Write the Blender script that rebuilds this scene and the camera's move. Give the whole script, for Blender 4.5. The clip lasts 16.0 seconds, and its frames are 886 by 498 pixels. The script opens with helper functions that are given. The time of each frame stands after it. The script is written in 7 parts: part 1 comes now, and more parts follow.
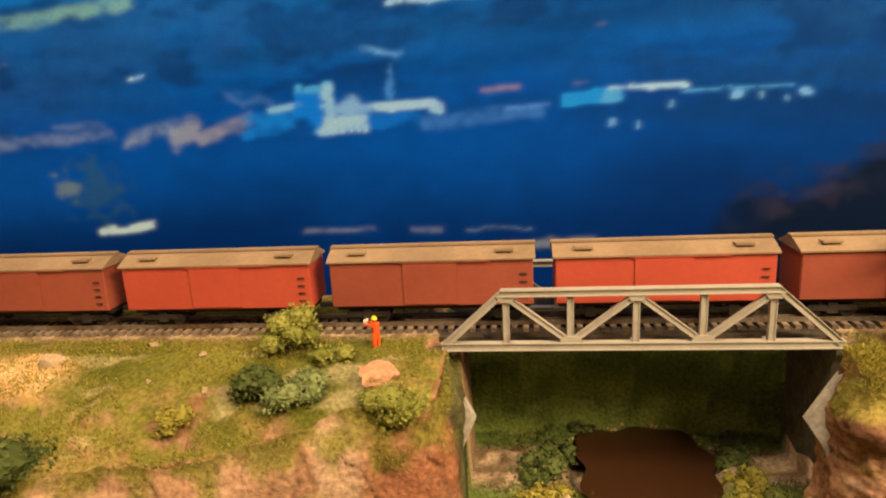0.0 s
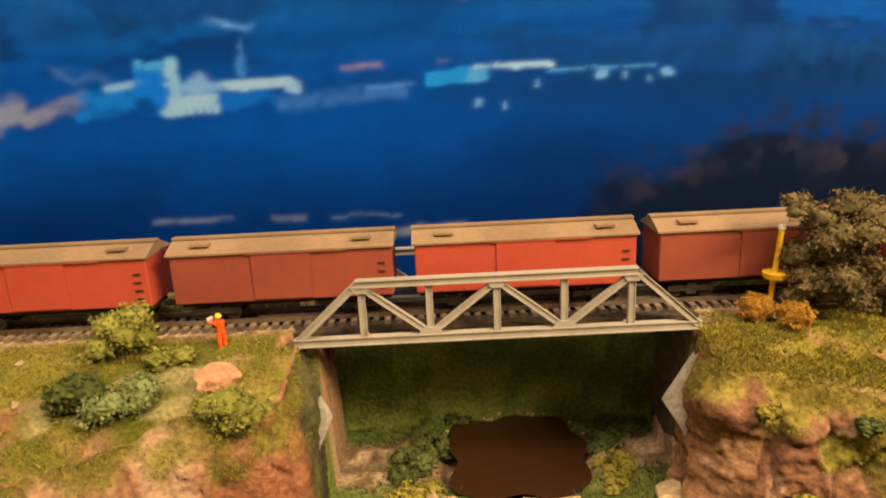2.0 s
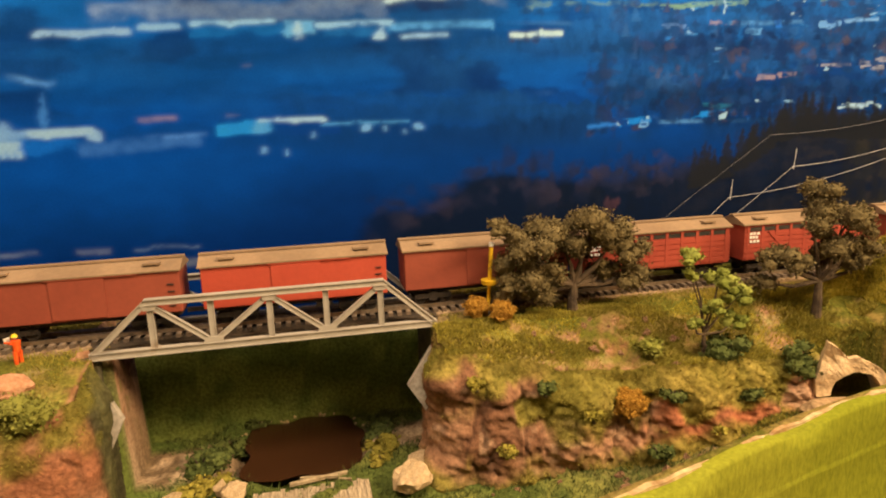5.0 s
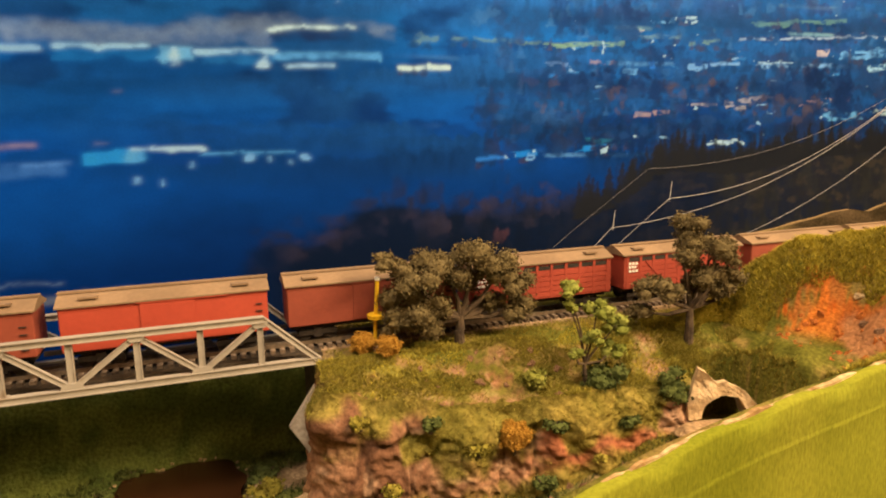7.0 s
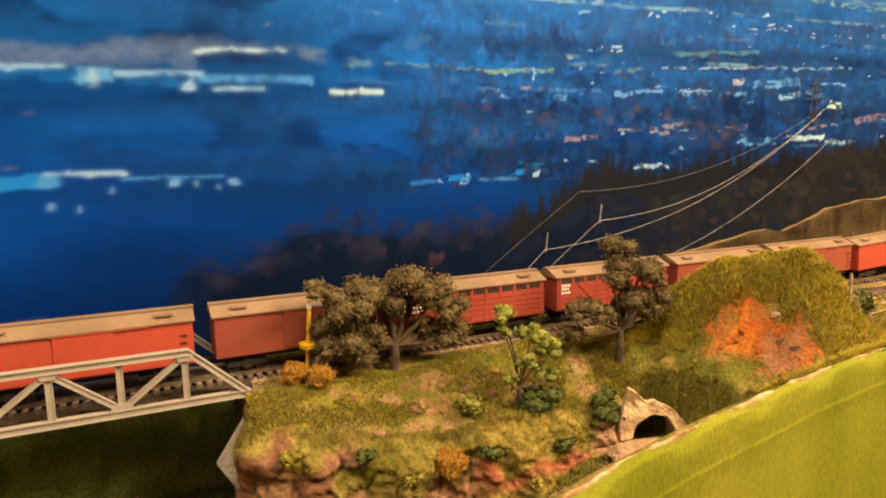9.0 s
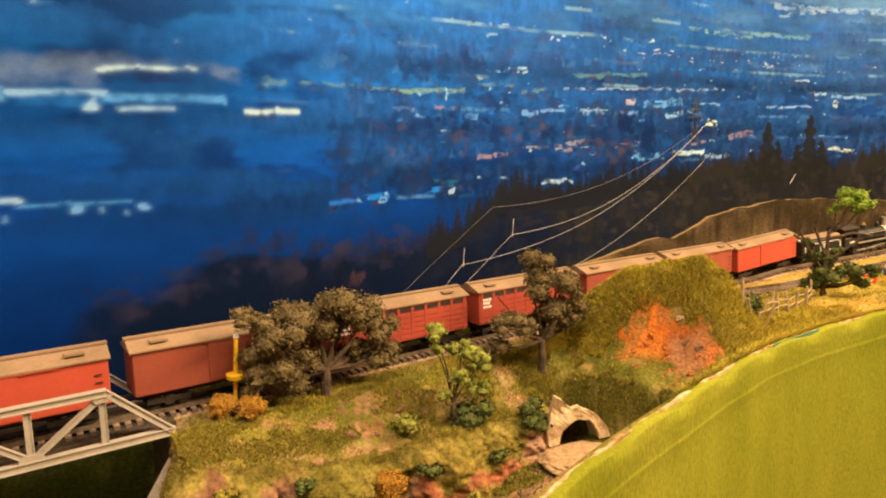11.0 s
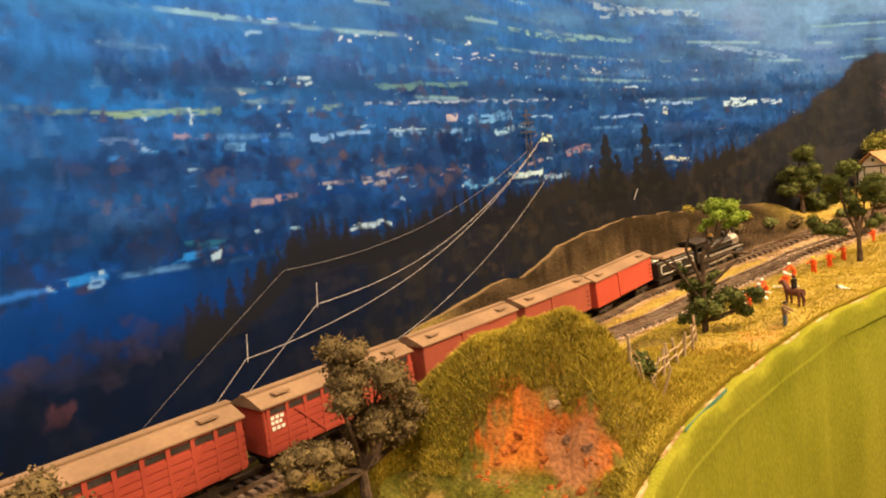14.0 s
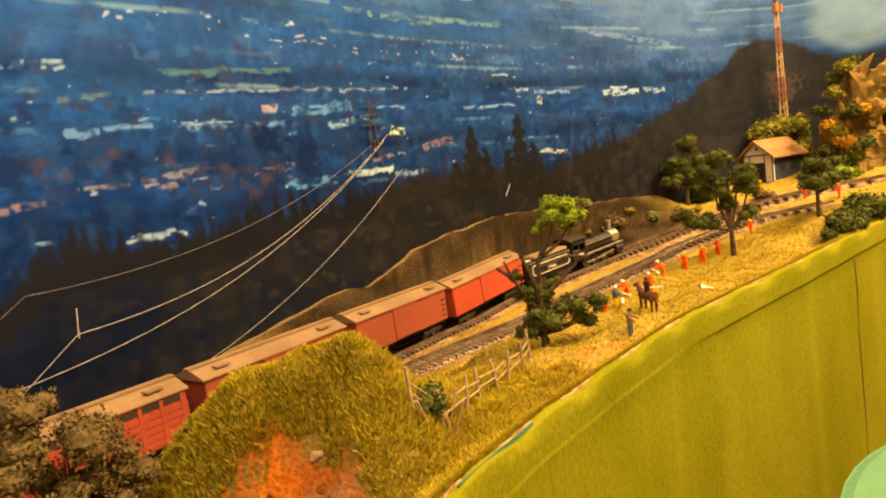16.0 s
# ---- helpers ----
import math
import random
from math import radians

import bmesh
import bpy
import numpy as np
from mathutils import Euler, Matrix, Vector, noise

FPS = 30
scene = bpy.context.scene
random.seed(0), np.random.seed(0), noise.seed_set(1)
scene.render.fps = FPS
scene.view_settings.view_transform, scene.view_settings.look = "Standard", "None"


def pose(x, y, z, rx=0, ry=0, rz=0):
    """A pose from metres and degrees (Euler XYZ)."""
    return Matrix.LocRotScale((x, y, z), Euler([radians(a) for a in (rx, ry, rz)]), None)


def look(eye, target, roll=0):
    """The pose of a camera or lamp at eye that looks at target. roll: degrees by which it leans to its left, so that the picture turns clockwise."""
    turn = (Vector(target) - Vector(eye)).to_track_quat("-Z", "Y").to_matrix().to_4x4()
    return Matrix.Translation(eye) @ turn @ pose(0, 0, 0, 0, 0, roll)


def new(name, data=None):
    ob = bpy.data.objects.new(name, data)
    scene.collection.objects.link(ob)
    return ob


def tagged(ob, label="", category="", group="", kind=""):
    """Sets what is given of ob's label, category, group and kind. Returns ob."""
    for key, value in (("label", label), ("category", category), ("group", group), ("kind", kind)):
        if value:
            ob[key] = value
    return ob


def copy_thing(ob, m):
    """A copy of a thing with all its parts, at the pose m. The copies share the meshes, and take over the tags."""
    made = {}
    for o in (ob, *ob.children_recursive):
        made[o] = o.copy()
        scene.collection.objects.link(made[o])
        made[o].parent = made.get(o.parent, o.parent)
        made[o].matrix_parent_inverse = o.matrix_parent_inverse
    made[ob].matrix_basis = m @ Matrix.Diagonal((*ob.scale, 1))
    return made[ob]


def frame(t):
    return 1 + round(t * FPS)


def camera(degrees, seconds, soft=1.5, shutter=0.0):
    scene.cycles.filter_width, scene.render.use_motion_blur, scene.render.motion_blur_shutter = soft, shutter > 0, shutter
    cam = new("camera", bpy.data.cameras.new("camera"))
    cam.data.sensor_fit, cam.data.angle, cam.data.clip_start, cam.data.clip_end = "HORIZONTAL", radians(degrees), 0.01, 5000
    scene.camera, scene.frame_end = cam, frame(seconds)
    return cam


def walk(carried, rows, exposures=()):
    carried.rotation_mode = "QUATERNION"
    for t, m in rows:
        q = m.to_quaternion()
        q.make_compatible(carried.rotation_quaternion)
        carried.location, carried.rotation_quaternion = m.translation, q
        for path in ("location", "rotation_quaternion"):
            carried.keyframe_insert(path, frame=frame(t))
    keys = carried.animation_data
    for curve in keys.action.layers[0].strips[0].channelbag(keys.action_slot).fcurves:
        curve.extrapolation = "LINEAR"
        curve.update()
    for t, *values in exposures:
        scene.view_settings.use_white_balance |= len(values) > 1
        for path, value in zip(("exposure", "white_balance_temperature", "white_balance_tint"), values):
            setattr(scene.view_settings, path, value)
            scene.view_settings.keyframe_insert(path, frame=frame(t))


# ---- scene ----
# Camera: a phone carried along the front of a shelf layout; metres.
cam = camera(70.0, 16.0, soft=2.0, shutter=0.0)
PATH = [
    (0.0, (0.0472, -0.3610, 0.1531), (0.0231, -0.1682, 0.1055), -3.2),
    (0.5, (0.0603, -0.3457, 0.1531), (0.0400, -0.1524, 0.1059), -3.3),
    (1.0, (0.0679, -0.3187, 0.1506), (0.0540, -0.1254, 0.1011), -3.2),
    (1.5, (0.0752, -0.3252, 0.1510), (0.0688, -0.1318, 0.1008), -3.0),
    (2.0, (0.0849, -0.3363, 0.1442), (0.0850, -0.1432, 0.0922), -2.8),
    (2.5, (0.1044, -0.3874, 0.1456), (0.1100, -0.1937, 0.0960), -2.7),
    (3.0, (0.1101, -0.4121, 0.1438), (0.1230, -0.2183, 0.0962), -2.5),
    (3.5, (0.1222, -0.4112, 0.1437), (0.1418, -0.2175, 0.0977), -2.3),
    (4.0, (0.1324, -0.4186, 0.1450), (0.1575, -0.2253, 0.1003), -2.2),
    (4.5, (0.1378, -0.4288, 0.1474), (0.1705, -0.2360, 0.1054), -2.1),
    (5.0, (0.1445, -0.4330, 0.1472), (0.1853, -0.2414, 0.1069), -2.0),
    (7.5, (0.1679, -0.4321, 0.1554), (0.2408, -0.2487, 0.1230), -0.8),
    (8.0, (0.1691, -0.4343, 0.1569), (0.2467, -0.2526, 0.1261), -0.7),
    (8.5, (0.1706, -0.4330, 0.1589), (0.2521, -0.2526, 0.1298), -0.8),
    (9.0, (0.1713, -0.4307, 0.1596), (0.2567, -0.2522, 0.1306), -0.8),
    (11.5, (0.1445, -0.4105, 0.1744), (0.2640, -0.2526, 0.1465), -2.2),
    (12.0, (0.1936, -0.3658, 0.1825), (0.3161, -0.2106, 0.1523), -3.3),
    (12.5, (0.2310, -0.3200, 0.1609), (0.3636, -0.1718, 0.1393), -4.3),
    (13.0, (0.2487, -0.2974, 0.1412), (0.3928, -0.1593, 0.1280), -5.1),
    (13.5, (0.2846, -0.2922, 0.1622), (0.4321, -0.1581, 0.1461), -6.1),
    (14.0, (0.2968, -0.3073, 0.1659), (0.4480, -0.1775, 0.1483), -6.7),
    (14.5, (0.3294, -0.3144, 0.1643), (0.4835, -0.1884, 0.1456), -7.1),
    (15.0, (0.3696, -0.3244, 0.1631), (0.5262, -0.2016, 0.1434), -7.6),
    (15.5, (0.3973, -0.3341, 0.1615), (0.5562, -0.2145, 0.1407), -7.8),
    (16.0, (0.4128, -0.3429, 0.1573), (0.5745, -0.2273, 0.1359), -7.9),
]

walk(cam, [(t, look(eye, aim, roll)) for t, eye, aim, roll in PATH],
     exposures=[(0.0, 0.0, 6450, 9), (2.0, -0.04, 6500, 10), (3.5, -0.12, 6520, 11), (5.0, -0.13, 6550, 12), (8.0, -0.11, 6650, 14), (9.5, -0.05, 6700, 15), (12.5, 0.06, 6850, 19), (14.0, -0.10, 6850, 21), (15.0, -0.18, 7300, 20), (16.0, -0.20, 9200, 17)])

# ---- world and lamps ----
world = bpy.data.worlds.new("room_air")
scene.world = world
world.use_nodes = True
world.node_tree.nodes["Background"].inputs[0].default_value = (1.0, 0.78, 0.55, 1)
world.node_tree.nodes["Background"].inputs[1].default_value = 0.17


def area_lamp(name, eye, aim, watts, size, size_y, colour):
    data = bpy.data.lights.new(name, "AREA")
    data.energy, data.shape, data.size, data.size_y, data.color = watts, "RECTANGLE", size, size_y, colour
    ob = new(name, data)
    ob.matrix_world = look(eye, aim)
    return ob


area_lamp("ceiling_light", (0.05, -0.66, 1.45), (0.10, 0.0, 0.0), 32.0, 1.0, 0.3, (1.0, 0.80, 0.55))
area_lamp("ceiling_light", (1.42, -0.98, 1.15), (1.02, -0.22, 0.0), 77.0, 1.0, 0.3, (1.0, 0.73, 0.40))

# ---- small helpers; lengths below are in decimetres ----
U = 0.1
R = random.Random(7)


def sstep(a, b, x):
    t = np.clip((np.asarray(x, float) - a) / (b - a), 0, 1)
    return t * t * (3 - 2 * t)


_tables = {}


def vnoise(x, y, size, seed):
    """Smooth value noise in -1..1."""
    if seed not in _tables:
        _tables[seed] = np.random.RandomState(seed).rand(257, 257) * 2 - 1
    g = _tables[seed]
    x, y = np.asarray(x, float) / size + 900, np.asarray(y, float) / size + 900
    i, j = np.floor(x).astype(int), np.floor(y).astype(int)
    u, v = x - i, y - j
    u, v = u * u * (3 - 2 * u), v * v * (3 - 2 * v)
    i, j = i % 256, j % 256
    return (g[i, j] * (1 - u) + g[i + 1, j] * u) * (1 - v) + (g[i, j + 1] * (1 - u) + g[i + 1, j + 1] * u) * v


def fractal(x, y, size, seed, n=4):
    return sum(vnoise(x, y, size / 2 ** k, seed + k) / 2 ** k for k in range(n)) / 1.6


def thing(name, x, y, z, rz=0.0, label="", category="", group="", kind=""):
    ob = new(name)
    ob.empty_display_size = 0.01
    ob.matrix_basis = pose(U * x, U * y, U * z, 0, 0, rz)
    return tagged(ob, label, category, group, kind)


def mesh_of(name, bm, *mats, smooth=False):
    me = bpy.data.meshes.new(name)
    bm.transform(Matrix.Scale(U, 4))
    bm.to_mesh(me)
    bm.free()
    for m in mats:
        me.materials.append(m)
    if smooth:
        me.polygons.foreach_set("use_smooth", [True] * len(me.polygons))
    return me


def part(name, bm, mats, parent=None, label="", at=None, smooth=False):
    mats = mats if isinstance(mats, (list, tuple)) else [mats]
    ob = new(name, mesh_of(name, bm, *mats, smooth=smooth))
    ob.parent = parent
    if at is not None:
        ob.matrix_basis = at
    return tagged(ob, label)


def raw(name, verts, faces, mats, parent=None, smooth=False):
    """A mesh from arrays, in decimetres."""
    me = bpy.data.meshes.new(name)
    me.from_pydata([tuple(v) for v in np.asarray(verts, float) * U], [], faces)
    for m in (mats if isinstance(mats, (list, tuple)) else [mats]):
        me.materials.append(m)
    if smooth:
        me.polygons.foreach_set("use_smooth", [True] * len(me.polygons))
    ob = new(name, me)
    ob.parent = parent
    return ob


def box(bm, x0, x1, y0, y1, z0, z1, slot=0, bevel=0.0):
    r = bmesh.ops.create_cube(bm, size=1, matrix=Matrix.Translation(((x0 + x1) / 2, (y0 + y1) / 2, (z0 + z1) / 2))
                              @ Matrix.Diagonal((x1 - x0, y1 - y0, z1 - z0, 1)))
    if bevel:
        edges = list({e for v in r["verts"] for e in v.link_edges})
        r = bmesh.ops.bevel(bm, geom=edges, offset=bevel, segments=1, affect="EDGES", profile=0.5)
        for f in r["faces"]:
            f.material_index = slot
    else:
        for f in {f for v in r["verts"] for f in v.link_faces}:
            f.material_index = slot


def frame_of(p, q):
    d = (Vector(q) - Vector(p))
    return Matrix.Translation((Vector(p) + Vector(q)) / 2) @ d.to_track_quat("Z", "Y").to_matrix().to_4x4(), d.length


def rod(bm, p, q, r0, r1=None, seg=8, slot=0):
    m, n = frame_of(p, q)
    r = bmesh.ops.create_cone(bm, cap_ends=True, segments=seg, radius1=r0, radius2=r0 if r1 is None else r1, depth=n, matrix=m)
    for f in {f for v in r["verts"] for f in v.link_faces}:
        f.material_index = slot


def beam(bm, p, q, w, h, slot=0):
    """A straight bar of width w across y and depth h, in the xz plane."""
    p, q = Vector(p), Vector(q)
    d = (q - p).normalized()
    side = Vector((0, 1, 0)) * (w / 2)
    up = d.cross(Vector((0, 1, 0))).normalized() * (h / 2)
    v = [bm.verts.new(c + s * side + k * up) for c in (p, q) for s, k in ((-1, -1), (1, -1), (1, 1), (-1, 1))]
    for a in ((0, 1, 2, 3), (7, 6, 5, 4), (0, 4, 5, 1), (1, 5, 6, 2), (2, 6, 7, 3), (3, 7, 4, 0)):
        bm.faces.new([v[i] for i in a]).material_index = slot


def blob(bm, c, r, sub=2, rough=0.25, scale=2.0, slot=0, squash=(1, 1, 1), seed=0):
    res = bmesh.ops.create_icosphere(bm, subdivisions=sub, radius=1.0)
    for v in res["verts"]:
        n = v.co.copy()
        k = 1 + rough * noise.fractal(n * scale + Vector((seed, seed * 2.3, 5)), 0.8, 2.0, 4)
        v.co = Vector(c) + Vector((n.x * r * squash[0], n.y * r * squash[1], n.z * r * squash[2])) * k
    for f in {f for v in res["verts"] for f in v.link_faces}:
        f.material_index = slot


# ---- materials ----
def material(name, a, b, size=0.3, rough=0.8, metal=0.0, bump=0.3, fine=0.03, c=None, vary=0.0, spec=0.3, stretch=None, grain=0.6):
    """Two tones mixed by noise of that size (dm), fine grain, and a third tone in patches."""
    m = bpy.data.materials.new(name)
    m.use_nodes = True
    nt = m.node_tree
    n, l = nt.nodes, nt.links
    p = n["Principled BSDF"]
    tc = n.new("ShaderNodeTexCoord")
    mp = n.new("ShaderNodeMapping")
    l.new(tc.outputs["Object"], mp.inputs[0])
    mp.inputs["Scale"].default_value = stretch or (1, 1, 1)
    big, small = n.new("ShaderNodeTexNoise"), n.new("ShaderNodeTexNoise")
    big.inputs["Scale"].default_value, big.inputs["Detail"].default_value = 1 / (size * U), 5
    small.inputs["Scale"].default_value, small.inputs["Detail"].default_value = 1 / (fine * U), 3
    for t in (big, small):
        l.new(mp.outputs[0], t.inputs["Vector"])
    ramp = n.new("ShaderNodeValToRGB")
    ramp.color_ramp.elements[0].position, ramp.color_ramp.elements[1].position = 0.35, 0.65
    ramp.color_ramp.elements[0].color, ramp.color_ramp.elements[1].color = (*a, 1), (*b, 1)
    if c:
        e = ramp.color_ramp.elements.new(0.76)
        e.color = (*c, 1)
    l.new(big.outputs["Fac"], ramp.inputs[0])
    mix = n.new("ShaderNodeMix")
    mix.data_type, mix.blend_type = "RGBA", "MULTIPLY"
    mix.inputs["Factor"].default_value = grain
    gr = n.new("ShaderNodeMapRange")
    gr.inputs["From Min"].default_value, gr.inputs["From Max"].default_value = 0.3, 0.7
    gr.inputs["To Min"].default_value, gr.inputs["To Max"].default_value = 0.55, 1.3
    l.new(small.outputs["Fac"], gr.inputs["Value"])
    l.new(ramp.outputs[0], mix.inputs[6])
    l.new(gr.outputs[0], mix.inputs[7])
    out = mix.outputs[2]
    if vary:
        oi, hs, mr = n.new("ShaderNodeObjectInfo"), n.new("ShaderNodeHueSaturation"), n.new("ShaderNodeMapRange")
        mr.inputs["To Min"].default_value, mr.inputs["To Max"].default_value = 1 - vary, 1 + vary
        l.new(oi.outputs["Random"], mr.inputs["Value"])
        l.new(mr.outputs[0], hs.inputs["Value"])
        l.new(out, hs.inputs["Color"])
        out = hs.outputs[0]
    l.new(out, p.inputs["Base Color"])
    p.inputs["Roughness"].default_value, p.inputs["Metallic"].default_value = rough, metal
    p.inputs["Specular IOR Level"].default_value = spec
    if bump:
        bp = n.new("ShaderNodeBump")
        bp.inputs["Strength"].default_value, bp.inputs["Distance"].default_value = bump, 0.0012
        l.new(small.outputs["Fac"], bp.inputs["Height"])
        l.new(bp.outputs[0], p.inputs["Normal"])
    return m


def leafy(name, a, b):
    """Leaf tones that differ from clump to clump."""
    m = bpy.data.materials.new(name)
    m.use_nodes = True
    n, l = m.node_tree.nodes, m.node_tree.links
    g, ramp = n.new("ShaderNodeNewGeometry"), n.new("ShaderNodeValToRGB")
    ramp.color_ramp.elements[0].color, ramp.color_ramp.elements[1].color = (*a, 1), (*b, 1)
    l.new(g.outputs["Random Per Island"], ramp.inputs[0])
    p = n["Principled BSDF"]
    l.new(ramp.outputs[0], p.inputs["Base Color"])
    p.inputs["Roughness"].default_value = 0.9
    p.inputs["Specular IOR Level"].default_value = 0.15
    return m


def painted_by(name, attribute, rough=0.8, bump=0.0, fine=0.03, grain=0.25):
    """Colours from a mesh attribute (a printed or painted surface), with fine grain."""
    m = bpy.data.materials.new(name)
    m.use_nodes = True
    n, l = m.node_tree.nodes, m.node_tree.links
    at, tc, nz, mr, mix = (n.new("ShaderNodeAttribute"), n.new("ShaderNodeTexCoord"), n.new("ShaderNodeTexNoise"),
                           n.new("ShaderNodeMapRange"), n.new("ShaderNodeMix"))
    at.attribute_name = attribute
    nz.inputs["Scale"].default_value, nz.inputs["Detail"].default_value = 1 / (fine * U), 4
    l.new(tc.outputs["Object"], nz.inputs["Vector"])
    mr.inputs["From Min"].default_value, mr.inputs["From Max"].default_value = 0.3, 0.7
    mr.inputs["To Min"].default_value, mr.inputs["To Max"].default_value = 1 - grain, 1 + grain
    l.new(nz.outputs["Fac"], mr.inputs["Value"])
    mix.data_type, mix.blend_type = "RGBA", "MULTIPLY"
    mix.inputs["Factor"].default_value = 1.0
    l.new(at.outputs["Color"], mix.inputs[6])
    l.new(mr.outputs[0], mix.inputs[7])
    p = n["Principled BSDF"]
    l.new(mix.outputs[2], p.inputs["Base Color"])
    p.inputs["Roughness"].default_value = rough
    p.inputs["Specular IOR Level"].default_value = 0.04
    if bump:
        bp = n.new("ShaderNodeBump")
        bp.inputs["Strength"].default_value, bp.inputs["Distance"].default_value = bump, 0.0015
        l.new(nz.outputs["Fac"], bp.inputs["Height"])
        l.new(bp.outputs[0], p.inputs["Normal"])
    return m


def ground_material(name):
    """Painted scenery; steep faces take rock tones from solid noise."""
    m = painted_by(name, "ground_colour", 0.95, bump=0.9, fine=0.025, grain=0.35)
    n, l = m.node_tree.nodes, m.node_tree.links
    p = n["Principled BSDF"]
    base = p.inputs["Base Color"].links[0].from_socket
    at, tc, a, b, ramp, mix, mul = (n.new("ShaderNodeAttribute"), n.new("ShaderNodeTexCoord"), n.new("ShaderNodeTexNoise"), n.new("ShaderNodeTexNoise"),
                                    n.new("ShaderNodeValToRGB"), n.new("ShaderNodeMix"), n.new("ShaderNodeMix"))
    at.attribute_name = "rock_mask"
    a.inputs["Scale"].default_value, a.inputs["Detail"].default_value, a.inputs["Distortion"].default_value = 55, 8, 0.8
    b.inputs["Scale"].default_value, b.inputs["Detail"].default_value = 260, 4
    for t in (a, b):
        l.new(tc.outputs["Object"], t.inputs["Vector"])
    r = ramp.color_ramp
    r.elements[0].position, r.elements[0].color = 0.30, (0.07, 0.035, 0.02, 1)
    r.elements[1].position, r.elements[1].color = 0.72, (0.16, 0.13, 0.035, 1)
    for pos, col in ((0.42, (0.22, 0.10, 0.055)), (0.52, (0.32, 0.18, 0.11)), (0.60, (0.24, 0.13, 0.075))):
        e = r.elements.new(pos)
        e.color = (*col, 1)
    l.new(a.outputs["Fac"], ramp.inputs[0])
    mul.data_type, mul.blend_type = "RGBA", "OVERLAY"
    mul.inputs["Factor"].default_value = 0.7
    l.new(ramp.outputs[0], mul.inputs[6])
    l.new(b.outputs["Fac"], mul.inputs[7])
    mix.data_type = "RGBA"
    l.new(at.outputs["Fac"], mix.inputs["Factor"])
    l.new(base, mix.inputs[6])
    l.new(mul.outputs[2], mix.inputs[7])
    l.new(mix.outputs[2], p.inputs["Base Color"])
    return m


def colour_layer(ob, name, rgb):
    a = ob.data.color_attributes.new(name, "FLOAT_COLOR", "POINT")
    rgba = np.ones((len(rgb), 4), np.float32)
    rgba[:, :3] = np.clip(rgb, 0, 1)
    a.data.foreach_set("color", rgba.ravel())


M_BRIDGE = material("grey_bridge_paint", (0.31, 0.275, 0.235), (0.38, 0.34, 0.295), 0.25, 0.55, bump=0.05, c=(0.27, 0.21, 0.155), grain=0.15)
M_RAIL = material("rusty_rail", (0.16, 0.10, 0.06), (0.32, 0.26, 0.2), 0.2, 0.4, metal=0.6)
M_TIE = material("dark_tie", (0.09, 0.064, 0.046), (0.20, 0.145, 0.104), 0.1, 0.9, vary=0.4)
M_DECK = material("bridge_deck", (0.03, 0.022, 0.016), (0.07, 0.05, 0.035), 0.1, 0.9)
M_RED = material("bright_red_boxcar", (0.37, 0.056, 0.032), (0.42, 0.068, 0.038), 0.5, 0.6, bump=0.08, grain=0.12)
M_RED2 = material("brown_red_boxcar", (0.225, 0.050, 0.03), (0.275, 0.064, 0.037), 0.5, 0.65, bump=0.08, grain=0.12)
M_RED3 = material("dark_red_stock_car", (0.27, 0.042, 0.026), (0.34, 0.058, 0.034), 0.4, 0.7, bump=0.1, grain=0.15)
M_ROOF = material("tan_car_roof", (0.20, 0.13, 0.078), (0.265, 0.175, 0.105), 0.4, 0.85, bump=0.15, grain=0.2)
M_BLACK = material("black_loco_paint", (0.012, 0.011, 0.010), (0.028, 0.025, 0.022), 0.2, 0.45)
M_DARK = material("dark_underframe", (0.018, 0.014, 0.012), (0.04, 0.03, 0.025), 0.1, 0.8)
M_STEEL = material("worn_steel", (0.30, 0.27, 0.23), (0.45, 0.41, 0.35), 0.1, 0.4, metal=0.5)
M_BRASS = material("brass", (0.55, 0.34, 0.09), (0.7, 0.46, 0.14), 0.1, 0.3, metal=0.8)
M_WHITE = material("white_lettering", (0.75, 0.72, 0.66), (0.82, 0.8, 0.74), 0.1, 0.7, bump=0)
M_BARK = material("tree_bark", (0.045, 0.03, 0.02), (0.11, 0.075, 0.045), 0.08, 0.95, bump=0.8)
M_OLIVE = leafy("olive_foliage", (0.092, 0.070, 0.030), (0.155, 0.118, 0.054))
M_GREENLEAF = leafy("green_foliage", (0.042, 0.056, 0.014), (0.092, 0.110, 0.030))
M_LIME = leafy("lime_foliage", (0.10, 0.17, 0.02), (0.26, 0.36, 0.05))
M_SAGE = leafy("sage_foliage", (0.11, 0.135, 0.045), (0.20, 0.225, 0.085))
M_HEDGE = leafy("hedge_foliage", (0.13, 0.135, 0.022), (0.25, 0.24, 0.055))
M_SAP = leafy("sapling_foliage", (0.125, 0.145, 0.024), (0.24, 0.255, 0.055))
M_OCHRE = leafy("ochre_foliage", (0.36, 0.185, 0.028), (0.47, 0.255, 0.042))
M_GRASS = leafy("static_grass", (0.31, 0.225, 0.028), (0.54, 0.39, 0.065))
M_GRASSG = leafy("green_static_grass", (0.15, 0.132, 0.018), (0.31, 0.255, 0.048))
M_MOUND = leafy("mound_static_grass", (0.28, 0.235, 0.024), (0.52, 0.415, 0.06))
M_FELT = material("green_felt", (0.165, 0.178, 0.014), (0.225, 0.228, 0.024), 0.9, 0.95, bump=0.45, fine=0.02, spec=0.05, grain=0.42, stretch=(1, 1, 0.5))
M_SEAM = material("dark_seam_cloth", (0.05, 0.045, 0.006), (0.08, 0.07, 0.01), 0.2, 0.95, bump=0)
